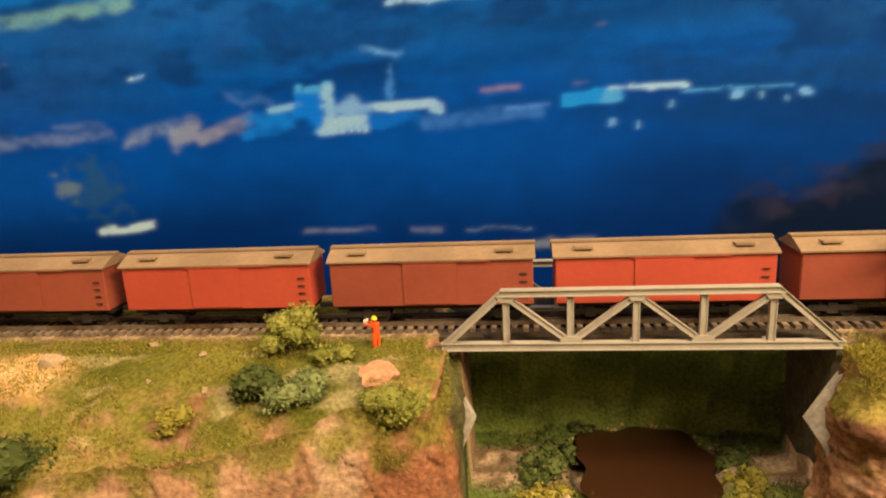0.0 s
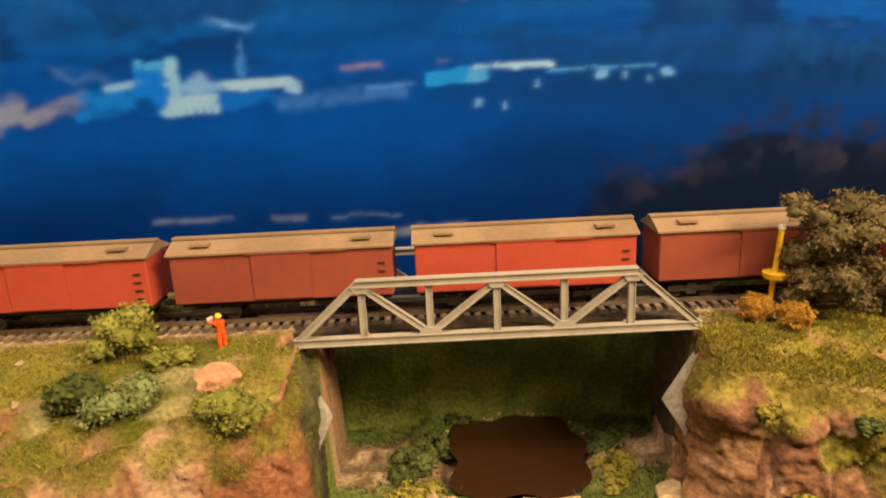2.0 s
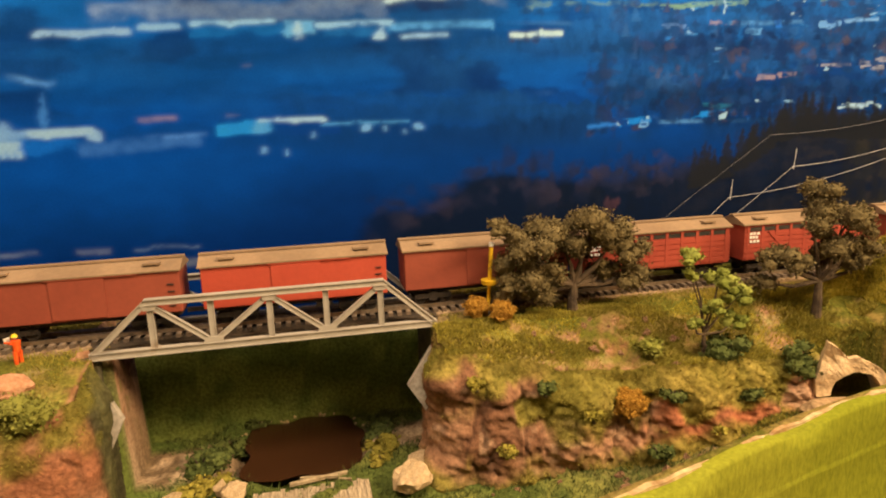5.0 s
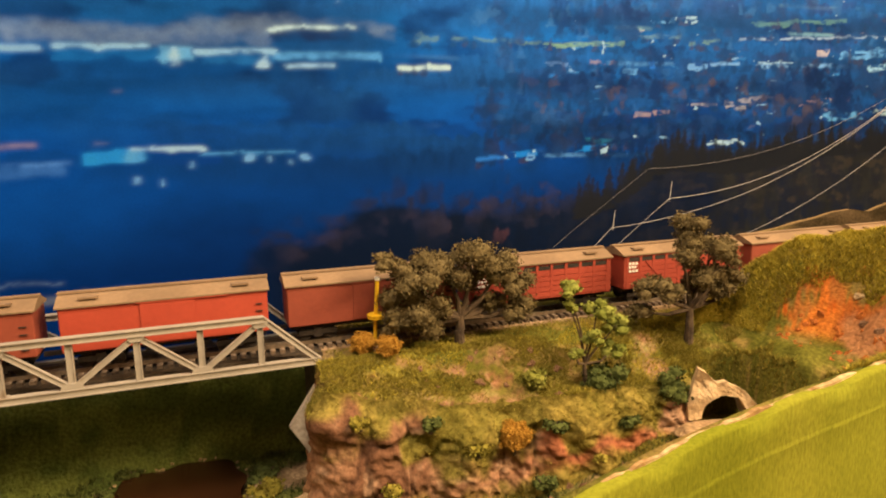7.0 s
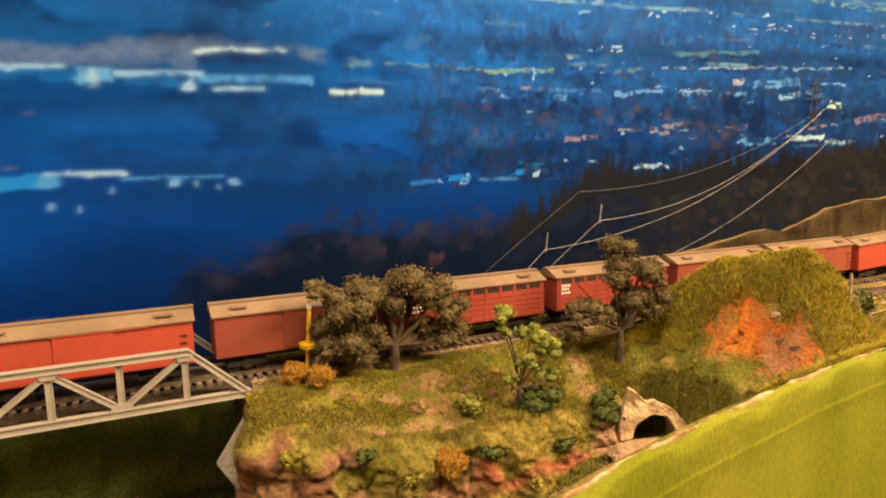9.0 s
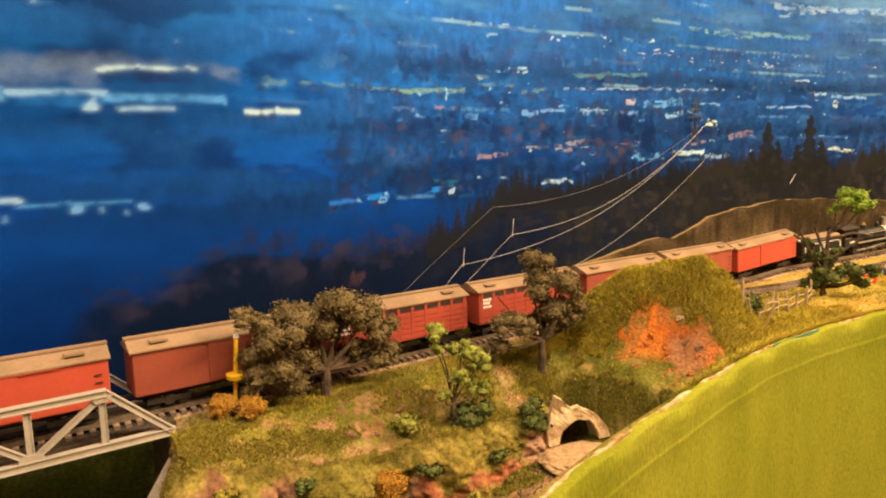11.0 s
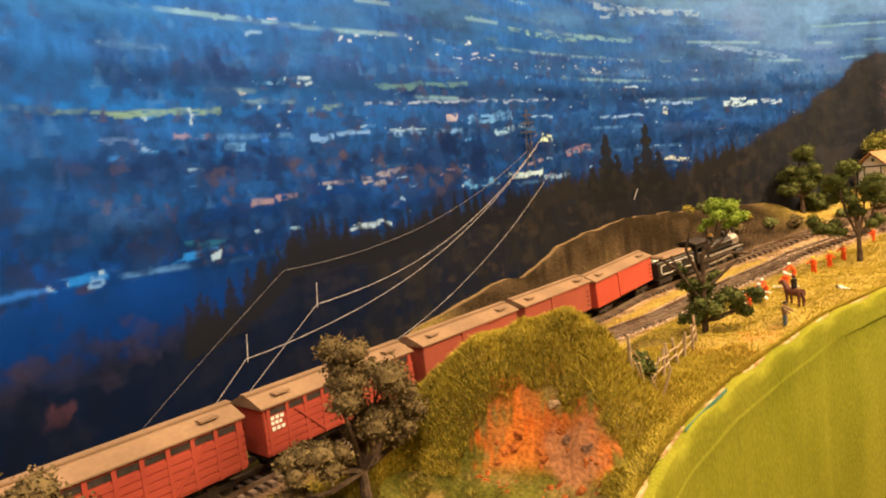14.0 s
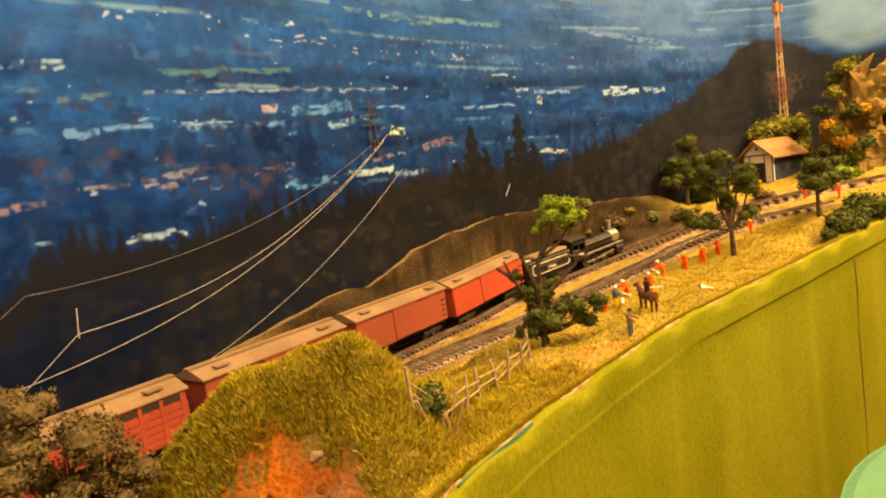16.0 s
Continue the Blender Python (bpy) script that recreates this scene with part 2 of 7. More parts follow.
M_TAPE = material("teal_tape", (0.035, 0.13, 0.10), (0.05, 0.17, 0.13), 0.2, 0.6, bump=0.1)
M_ROCKR = material("red_brown_rock", (0.21, 0.10, 0.055), (0.31, 0.18, 0.105), 0.12, 0.9, bump=0.9, c=(0.42, 0.28, 0.2))
M_EARTH = material("sandy_earth_slab", (0.30, 0.19, 0.10), (0.40, 0.27, 0.15), 0.12, 0.95, bump=0.8)
M_TAN = material("tan_plaster_rock", (0.48, 0.33, 0.18), (0.60, 0.44, 0.27), 0.15, 0.9, bump=0.8)
M_ORANGE = material("orange_clay", (0.50, 0.12, 0.02), (0.60, 0.21, 0.045), 0.07, 0.9, bump=1.0, c=(0.40, 0.12, 0.03))
M_CONC = material("pale_concrete", (0.30, 0.255, 0.21), (0.40, 0.35, 0.29), 0.2, 0.85)
M_YELLOW = material("yellow_paint", (0.68, 0.40, 0.015), (0.76, 0.47, 0.02), 0.1, 0.5)
M_SUIT = material("orange_suit", (0.75, 0.09, 0.012), (0.8, 0.12, 0.016), 0.05, 0.7, bump=0)
M_SKIN = material("painted_tan", (0.45, 0.26, 0.16), (0.5, 0.3, 0.19), 0.05, 0.7, bump=0)
M_WOOD = material("weathered_fence_wood", (0.30, 0.22, 0.13), (0.42, 0.32, 0.2), 0.05, 0.9)

# ---- plan of the layout (decimetres): x along the bridge, y away from the viewer, bridge foot at z = 0 ----
def curve(xs, ys):
    """A smooth function through knots (monotone steps, smoothed)."""
    xs, ys = np.array(xs, float), np.array(ys, float)
    g = np.linspace(xs[0], xs[-1], 1200)
    v = np.interp(g, xs, ys)
    w = 31
    k = np.hanning(w) / np.hanning(w).sum()
    v = np.convolve(np.pad(v, w // 2, mode="edge"), k, "valid")
    return lambda x: np.interp(x, g, v)


edge_y = curve([-6, 1.2, 2.6, 3.4, 4.1, 5.3, 6.2, 7.05, 7.8, 8.2, 9.0, 10.0, 11.6, 12.7, 13.5, 15.2, 18],
               [-3.2, -2.95, -2.52, -2.27, -2.11, -1.90, -1.78, -1.80, -1.88, -1.93, -2.03, -2.34, -2.86, -3.22, -3.5, -4.1, -5.2])
edge_z = curve([-6, 3, 6, 9, 11, 13, 15, 18], [0.2, 0.2, 0.22, 0.25, 0.32, 0.42, 0.62, 0.75])
mural_y = curve([-8, 5, 6, 7, 8.5, 9.5, 10.3, 11.5, 12.3, 13.2, 14.2, 15.2, 16.5, 17.2],
                [1.0, 1.0, 0.93, 0.80, 0.69, 0.62, 0.52, 0.26, -0.02, -0.42, -0.85, -1.25, -2.3, -4.6])
rise = curve([-6, 9.6, 12.1, 13.3, 14.3, 15.1, 18], [0.0, 0.0, 0.19, 0.45, 0.68, 0.86, 1.0])
main_y = curve([-8, 9.0, 10.3, 12.1, 13.1, 13.85, 14.3, 14.6], [0.33, 0.33, 0.22, -0.38, -1.15, -1.85, -2.6, -3.6])
siding_y = curve([7.2, 8.7, 10.3, 12.3, 13.2, 13.7], [0.02, -0.19, -0.52, -1.12, -1.85, -2.8])
ridge_z = curve([6.3, 7.0, 7.6, 8.3, 8.55, 9.2, 10.0, 10.6, 12.0, 13.2, 14.2], [0.2, 0.50, 0.60, 0.70, 0.66, 0.88, 0.99, 1.06, 1.02, 0.95, 0.9])
front_left = curve([-6, -4, -2, -1.2, -0.4, 0.3], [-1.3, -1.15, -0.95, -0.85, -0.62, -0.5])
front_right = curve([2.0, 2.6, 3.2, 4.0, 4.75, 4.95, 5.35, 5.5, 5.9, 18], [-0.3, -0.5, -0.62, -0.75, -0.78, -0.66, -0.72, -1.2, -2.6, -6])


def mound_q(x, y):
    """Squared distance from the mound's middle, 1 at its rim; its long axis runs askew."""
    c, d = math.cos(-0.93), math.sin(-0.93)
    a, b = (x - 6.35) * c + (y + 0.78) * d, -(x - 6.35) * d + (y + 0.78) * c
    return (a / np.where(a > 0, 0.57, 0.80)) ** 2 + (b / np.where(b > 0, 0.56, 0.41)) ** 2


def clay_r(x, y):
    """Distance from the middle of the bare clay face, 1 at its rim."""
    return np.hypot(((x - 5.82) * 0.31 - (y + 1.15) * 0.95) / 0.42, ((x - 5.82) * 0.95 + (y + 1.15) * 0.31) / 0.33)


def ground_z(x, y):
    x, y = np.asarray(x, float), np.asarray(y, float)
    n1, n2, n3 = fractal(x, y, 0.9, 11), fractal(x, y, 0.35, 21), fractal(x, y, 0.14, 31, 3)
    floor = -1.0 + 0.42 * sstep(2.6, 5.0, x) + 0.07 * n2 + 0.03 * n3
    floor = floor + 0.85 * sstep(0.80, 1.0, y)
    # left bank
    left_top = 0.04 - 0.42 * sstep(-0.05, -1.15, y) + 0.10 * n2 * sstep(-0.1, -0.45, y) + 0.02 * n3
    inside = np.minimum((np.where(y > -0.06, -0.10, 0.05) + 0.05 * n2 - x) * np.where(y > -0.3, 2.4, 1.0), y - front_left(x) + 0.12 * n2)
    m = sstep(-0.03, 0.05, inside)
    z = floor * (1 - m) + left_top * m
    # right bank
    right_top = 0.04 - 0.30 * sstep(-0.12, -0.62, y) * sstep(6.2, 4.6, x) + 0.07 * n2 * sstep(-0.1, -0.4, y) + 0.02 * n3
    inside = np.minimum((x - np.where(y > -0.06, 2.38, 2.24) + 0.05 * n2) * np.where(y > -0.3, 2.4, 1.0), y - front_right(x) + 0.10 * n2)
    m = sstep(0, 1, (inside + 0.04 + 0.30 * sstep(5.25, 5.6, x)) / (0.10 + 0.30 * sstep(5.25, 5.6, x)))
    z = z * (1 - m) + right_top * m
    # raised near side, mound, and the climb to the far end
    verge = np.where(x < 8.0, sstep(-0.55, -1.25, y), sstep(-0.34, -0.85, y - siding_y(x)))
    near = verge * sstep(5.6, 7.0, x) * (0.22 - 0.14 * sstep(9.5, 12.0, x))
    z = z + near + rise(x)
    q = mound_q(x - 0.06 * n1, y)
    z = z + 0.65 * np.exp(-(q ** 1.7)) * (1 + 0.10 * n2)
    z = z + 0.30 * np.exp(-(((x - 6.30) / 0.30) ** 2 + ((y + 1.38) / 0.20) ** 2) ** 1.4)
    pool = sstep(1.0, 0.8, np.hypot((x - 1.28) / 0.56, (y - 0.36) / 0.56))
    z = z - 0.12 * pool * (z < -0.7)
    # flat bed under the tracks
    for f, lo, hi in ((main_y, -9, 14.6), (siding_y, 7.2, 13.7)):
        d = np.abs(y - f(x)) / np.sqrt(1 + ((f(x + 0.05) - f(x - 0.05)) / 0.1) ** 2)
        on = sstep(0.36, 0.22, d) * (x > lo) * (x < hi)
        over = ((x < 0.1) | (x > 2.26)) if f is main_y else 1
        z = np.where(over, z * (1 - on) + (0.035 + rise(x)) * on, z)
    # ridge between the track and the backdrop
    foot = main_y(x) + 0.19
    climb = np.clip((y - foot) / np.maximum(mural_y(x) - 0.05 - foot, 0.05), 0, 1.2)
    z = np.where((climb > 0) & (x > 6.3), np.maximum(z, z + (ridge_z(x) * (1 + 0.04 * n2) - z) * sstep(0, 1, climb) * sstep(6.3, 6.8, x) * sstep(14.2, 13.4, x)), z)
    # lip along the front
    e = y - edge_y(x)
    lip = sstep(0.22, 0.05, e)
    return z * (1 - lip) + edge_z(x) * lip


# ---- room shell, out of view; pale tones bounce fill light into the gorge ----
M_WALL = material("cream_wall", (0.68, 0.60, 0.48), (0.74, 0.66, 0.54), 2.0, 0.9)
M_CEIL = material("white_ceiling", (0.78, 0.75, 0.70), (0.83, 0.80, 0.75), 2.0, 0.9)
M_FLOOR = material("grey_floor", (0.28, 0.23, 0.18), (0.36, 0.30, 0.24), 1.0, 0.7)
for nm, b, m in (("wall_north", (-14, 26, 3.0, 3.4, -9, 16), M_WALL), ("wall_south", (-14, 26, -26.4, -26, -9, 16), M_WALL),
                 ("wall_west", (-14.4, -14, -26, 3.4, -9, 16), M_WALL), ("wall_east", (26, 26.4, -26, 3.4, -9, 16), M_WALL),
                 ("floor", (-14.4, 26.4, -26.4, 3.4, -9.4, -9), M_FLOOR), ("ceiling", (-14.4, 26.4, -26.4, 3.4, 16, 16.4), M_CEIL)):
    bm = bmesh.new()
    box(bm, *b)
    tagged(part(nm, bm, m), kind="structure", label="plain painted " + nm.split("_")[0] + " of the exhibition room")

# ---- scenery ground: one sheet ----
GX = np.concatenate([np.arange(-6, 7.5, 0.032), np.arange(7.5, 17.0, 0.05)])
NT = 150
gt = np.linspace(0, 1, NT)
gx = np.repeat(GX[:, None], NT, 1)
gy = edge_y(gx) + (mural_y(gx) + 0.02 - edge_y(gx)) * gt[None, :]
gz = ground_z(gx, gy)
N0 = len(GX)
idx = np.arange(N0 * NT).reshape(N0, NT)
faces = np.stack([idx[:-1, :-1], idx[1:, :-1], idx[1:, 1:], idx[:-1, 1:]], -1).reshape(-1, 4).tolist()
M_GROUND = ground_material("scenery_ground")
ground = raw("ground", np.stack([gx, gy, gz], -1).reshape(-1, 3), faces, M_GROUND, smooth=True)
tagged(ground, kind="structure", label="model railway scenery ground with grass, earth and rock faces")


def mixc(a, b, m):
    m = np.asarray(m)[..., None]
    return np.asarray(a) * (1 - m) + np.asarray(b) * m


def paint_ground():
    sx, sy = np.gradient(gz, axis=0) / np.maximum(np.gradient(gx, axis=0), 1e-6), np.gradient(gz, axis=1) / np.maximum(np.gradient(gy, axis=1), 1e-6)
    slope = np.hypot(sx, sy)
    n1, n2, n3 = fractal(gx, gy, 0.7, 41), fractal(gx + 3 * gz, gy, 0.22, 51), fractal(gx, gy + gz, 0.08, 61, 3)
    grass = mixc((0.085, 0.085, 0.014), (0.17, 0.15, 0.03), sstep(-0.3, 0.4, n1))
    grass = mixc(grass, (0.24, 0.16, 0.055), sstep(0.05, 0.5, n2) * 0.7)
    grass = mixc(grass, (0.36, 0.265, 0.065), sstep(5.8, 7.6, gx) * 0.75)
    mossy = sstep(-0.1, 0.4, n2 + 0.5 * n3)
    rock = mixc((0.33, 0.18, 0.10), (0.21, 0.09, 0.05), sstep(-0.3, 0.4, n2))
    rock = mixc(rock, (0.40, 0.25, 0.17), sstep(0.1, 0.5, n3) * 0.6)
    moss = sstep(0.22, 0.42, fractal(gx, gz * 1.3 + gy, 0.30, 91) + 0.45 * sstep(-0.75, -0.25, gz))
    steep = sstep(0.75, 1.4, slope + 0.5 * n3 + 0.3 * n2) * (gx < 4.9) * (1 - moss * 0.9 * (gx > 2.2))
    face = sstep(-0.20, -0.34, gz + 0.16 * n2) * (gx > 2.2) * (gx < 4.95) * sstep(-0.98, -0.86, gz)
    steep = np.maximum(steep, face * (1 - 0.9 * moss))
    col = grass
    # sandy cut at the far left, pinkish streaks, orange clay on the mound
    sand = sstep(0.35, 0.15, np.hypot((gx + 2.7) / 1.6, (gy + 0.35 + 0.08 * n2) / 0.9)) 
    col = mixc(col, mixc((0.52, 0.30, 0.12), (0.60, 0.38, 0.18), sstep(-0.3, 0.3, n3)), sand)
    col = mixc(col, (0.50, 0.40, 0.22), sstep(0.25, 0.5, fractal(gx, gy * 2.5, 0.4, 71)) * (gx < 5) * (gy < -0.1) * 0.35)
    clay = sstep(1.0, 0.85, clay_r(gx, gy) + 0.22 * n3 + 0.3 * n2) * (gy > edge_y(gx) + 0.16) * sstep(0.0, 0.12, gz)
    col = mixc(col, mixc((0.50, 0.11, 0.016), (0.60, 0.19, 0.032), sstep(-0.3, 0.3, n3)), clay)
    # crevice shade as dark noise patches; red-brown towards the right end
    col = mixc(col, (0.24, 0.075, 0.022), clay * np.maximum(sstep(0.0, 0.35, fractal(gx, gy * 1.4, 0.11, 95)) * 0.6, sstep(5.9, 6.08, gx + 0.3 * n3) * 0.45))
    col = mixc(col, (0.30, 0.13, 0.04), clay * sstep(0.25, 0.45, fractal(gx, gy, 0.16, 97)) * 0.6)
    clay = sstep(1.0, 0.6, np.hypot((gx - 5.95) / 0.14, (gy + 1.28) / 0.22) + 0.35 * n3)
    col = mixc(col, (0.36, 0.17, 0.08), clay * 0.9)
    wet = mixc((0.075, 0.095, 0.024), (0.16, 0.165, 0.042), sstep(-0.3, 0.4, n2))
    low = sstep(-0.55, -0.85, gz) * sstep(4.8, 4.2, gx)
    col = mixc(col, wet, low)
    # back wall green, also laid on the left inner slope as gorge shade
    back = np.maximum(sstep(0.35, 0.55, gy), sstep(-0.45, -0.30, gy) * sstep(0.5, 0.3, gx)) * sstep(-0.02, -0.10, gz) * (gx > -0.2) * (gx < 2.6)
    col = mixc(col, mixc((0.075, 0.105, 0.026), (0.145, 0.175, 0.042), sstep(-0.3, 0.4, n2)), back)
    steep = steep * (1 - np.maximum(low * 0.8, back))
    earth = sstep(1.0, 0.5, np.hypot((gx - 8.25) / 0.35, (gy + 1.70) / 0.16) + 0.5 * n3)
    col = mixc(col, mixc((0.46, 0.22, 0.07), (0.56, 0.32, 0.13), sstep(-0.3, 0.3, n3)), earth * 0.85)
    # ballast and earth along the tracks
    for f, hi in ((main_y, 14.6), (siding_y, 13.7)):
        lo = -9 if f is main_y else 7.2
        d = np.abs(gy - f(gx)) / np.sqrt(1 + ((f(gx + 0.05) - f(gx - 0.05)) / 0.1) ** 2)
        on = sstep(0.30, 0.18, d + 0.06 * n3) * (gx > lo) * (gx < hi)
        col = mixc(col, mixc((0.16, 0.10, 0.06), (0.42, 0.29, 0.19), sstep(-0.4, 0.5, n3)), on * 0.9)
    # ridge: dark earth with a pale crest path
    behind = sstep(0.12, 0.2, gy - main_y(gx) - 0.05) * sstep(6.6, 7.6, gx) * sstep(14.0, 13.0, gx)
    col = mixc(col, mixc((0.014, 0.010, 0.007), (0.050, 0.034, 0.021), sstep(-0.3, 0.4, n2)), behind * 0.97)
    crest = sstep(0.040, 0.025, mural_y(gx) - gy) * sstep(6.6, 7.0, gx) * sstep(14, 13, gx)
    col = mixc(col, (0.24, 0.165, 0.085), crest * 0.8)
    return col, steep


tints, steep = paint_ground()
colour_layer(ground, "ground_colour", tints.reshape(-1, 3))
mask = ground.data.attributes.new("rock_mask", "FLOAT", "POINT")
mask.data.foreach_set("value", steep.astype(np.float32).ravel())

# ---- felt skirt along the front edge ----
bm = bmesh.new()
prev = None
fx = np.arange(-5.8, 17.0, 0.06)
rows_z = [0.004, 0.006, -0.004, -0.10, -0.20, -0.215, -0.222, -0.236, -0.40, -0.8, -2.0, -5.0, -8.95]
off = [0.0, -0.055, -0.060, -0.060, -0.061, -0.061, -0.053, -0.05, -0.05, -0.05, -0.05, -0.05, -0.05]
wav = 0.020 * vnoise(fx, 0 * fx, 0.5, 77) + 0.012 * vnoise(fx, 0 * fx, 0.17, 78)
for i, x in enumerate(fx):
    dy = float(edge_y(x + 0.01) - edge_y(x - 0.01)) / 0.02
    nrm = Vector((dy, -1)).normalized()
    row = []
    for k, (dz, o) in enumerate(zip(rows_z, off)):
        w = wav[i] * min(1, abs(dz) * 1.2)
        o = o if k < 4 or k > 5 else -0.05 + (o + 0.05) * float(sstep(8.6, 9.8, np.array(x)))
        s = -o + w
        row.append(bm.verts.new((x + nrm.x * s, float(edge_y(x)) + nrm.y * s, float(edge_z(x)) + dz + 0.012 * math.sin(x * 9) * (k < 2))))
    if prev:
        for k in range(len(row) - 1):
            bm.faces.new((prev[k], row[k], row[k + 1], prev[k + 1]))
    prev = row
bmesh.ops.recalc_face_normals(bm, faces=bm.faces)
skirt = tagged(part("felt_skirt", bm, M_FELT, smooth=True), label="yellow-green felt cloth skirt hanging from the layout's front edge", category="cloth", kind="structure")
# joins between the cloth lengths: narrow dark gaps
for x in (12.15,):
    bm = bmesh.new()
    prev = None
    for k, dz in enumerate((-0.24, -0.6, -1.0, -1.5, -2.2, -3.2)):
        xx = x + 0.02 * math.sin(k * 2.1)
        dy = float(edge_y(xx + 0.01) - edge_y(xx - 0.01)) / 0.02
        nrm, tg = Vector((dy, -1)).normalized(), Vector((1, dy)).normalized()
        w = 0.006 + 0.008 * (k % 2)
        o = 0.056 + float(np.interp(xx, fx, wav)) * min(1, abs(dz) * 1.2)
        row = [bm.verts.new((xx + nrm.x * o + tg.x * q * w, float(edge_y(xx)) + nrm.y * o + tg.y * q * w, float(edge_z(xx)) + dz)) for q in (-1, 1)]
        if prev:
            bm.faces.new((prev[0], row[0], row[1], prev[1]))
        prev = row
    part("seam_gap", bm, M_SEAM, skirt, "dark seam between two cloth lengths")
# teal tape showing between rim and cloth
bm = bmesh.new()
prev = None
for x in np.arange(6.25, 6.95, 0.05):
    y, z = float(edge_y(x)), float(edge_z(x))
    q = 0.010 * (1 + float(vnoise(x, 3, 0.2, 83)))
    row = [bm.verts.new((x, y - 0.034 + a, z + 0.012 + b)) for a, b in ((-0.003, -0.012), (-0.001, 0.004 + q * 0.3), (0.003, 0.004 + q * 0.3), (0.006, -0.01))]
    if prev:
        for k in range(3):
            bm.faces.new((prev[k], row[k], row[k + 1], prev[k + 1]))
    prev = row
bmesh.ops.recalc_face_normals(bm, faces=bm.faces)
part("edge_tape", bm, M_TAPE, skirt, "strip of teal tape along the top edge")
# torn plaster rim along the edge
bm = bmesh.new()
prev = None
for x in np.arange(1.0, 12.5, 0.04):
    y, z = float(edge_y(x)), float(edge_z(x))
    full = float(sstep(6.3, 5.6, np.array(x)))
    w = (0.003 + 0.006 * full) * (1 + 0.8 * float(vnoise(x, 0, 0.12, 80)))
    h = 0.003 + 0.005 * full + 0.010 * float(vnoise(x, 5, 0.07, 81))
    row = [bm.verts.new((x, y + a, z + b)) for a, b in ((-0.014, -0.02), (-0.012, h), (w, h * 1.2), (w + 0.008, -0.02))]
    if prev:
        for k in range(3):
            bm.faces.new((prev[k], row[k], row[k + 1], prev[k + 1]))
    prev = row
bmesh.ops.recalc_face_normals(bm, faces=bm.faces)
tagged(part("trim", bm, material("torn_plaster", (0.26, 0.15, 0.06), (0.52, 0.40, 0.22), 0.09, 0.9)), kind="structure", label="rough torn plaster rim along the front edge")

# ---- printed photo backdrop ----
MX = np.arange(-5.6, 17.15, 0.028)
arc = np.concatenate([[0], np.cumsum(np.hypot(np.diff(MX), np.diff(mural_y(MX))))]) + MX[0]
gu = np.concatenate([np.arange(arc[0], 3.0, 0.019), np.arange(3.0, arc[-1], 0.0108)])
gv = np.arange(-0.25, 4.2, 0.0128)
px, = (np.interp(gu, arc, MX),)
py = mural_y(px)
mu, mv = np.meshgrid(gu, gv, indexing="ij")
NU, NV = mu.shape
idx = np.arange(NU * NV).reshape(NU, NV)
faces = np.stack([idx[:-1, :-1], idx[1:, :-1], idx[1:, 1:], idx[:-1, 1:]], -1).reshape(-1, 4).tolist()
M_MURAL = painted_by("printed_mural", "print_colour", 0.6, fine=0.02, grain=0.06)
mural = raw("backdrop", np.stack([np.repeat(px[:, None], NV, 1), np.repeat(py[:, None] + 0.02, NV, 1), mv], -1).reshape(-1, 3), faces, M_MURAL, smooth=True)
tagged(mural, kind="structure", label="printed photo backdrop of a blue valley town at dusk", category="backdrop")


def srgb(r, g, b):
    return np.array([((k / 255 + 0.055) / 1.055) ** 2.4 if k > 10 else k / 255 / 12.92 for k in (r, g, b)])


INK = np.array((0.64, 1.12, 1.78))     # print inks, set against the warm lamps
forest_top = curve([-6, 1.2, 1.9, 3.0, 4.9, 5.4, 6.0, 6.8, 7.8, 9.1, 10.0, 11.9, 12.9, 14.3, 15.4, 15.7, 16.1, 16.4, 16.9, 17.4, 18.0, 19.5],
                   [-0.4, -0.2, 0.62, 0.96, 0.92, 1.06, 1.44, 1.34, 1.50, 1.56, 1.66, 1.50, 1.74, 2.15, 2.58, 2.72, 3.04, 3.16, 3.2, 2.95, 2.62, 2.9])


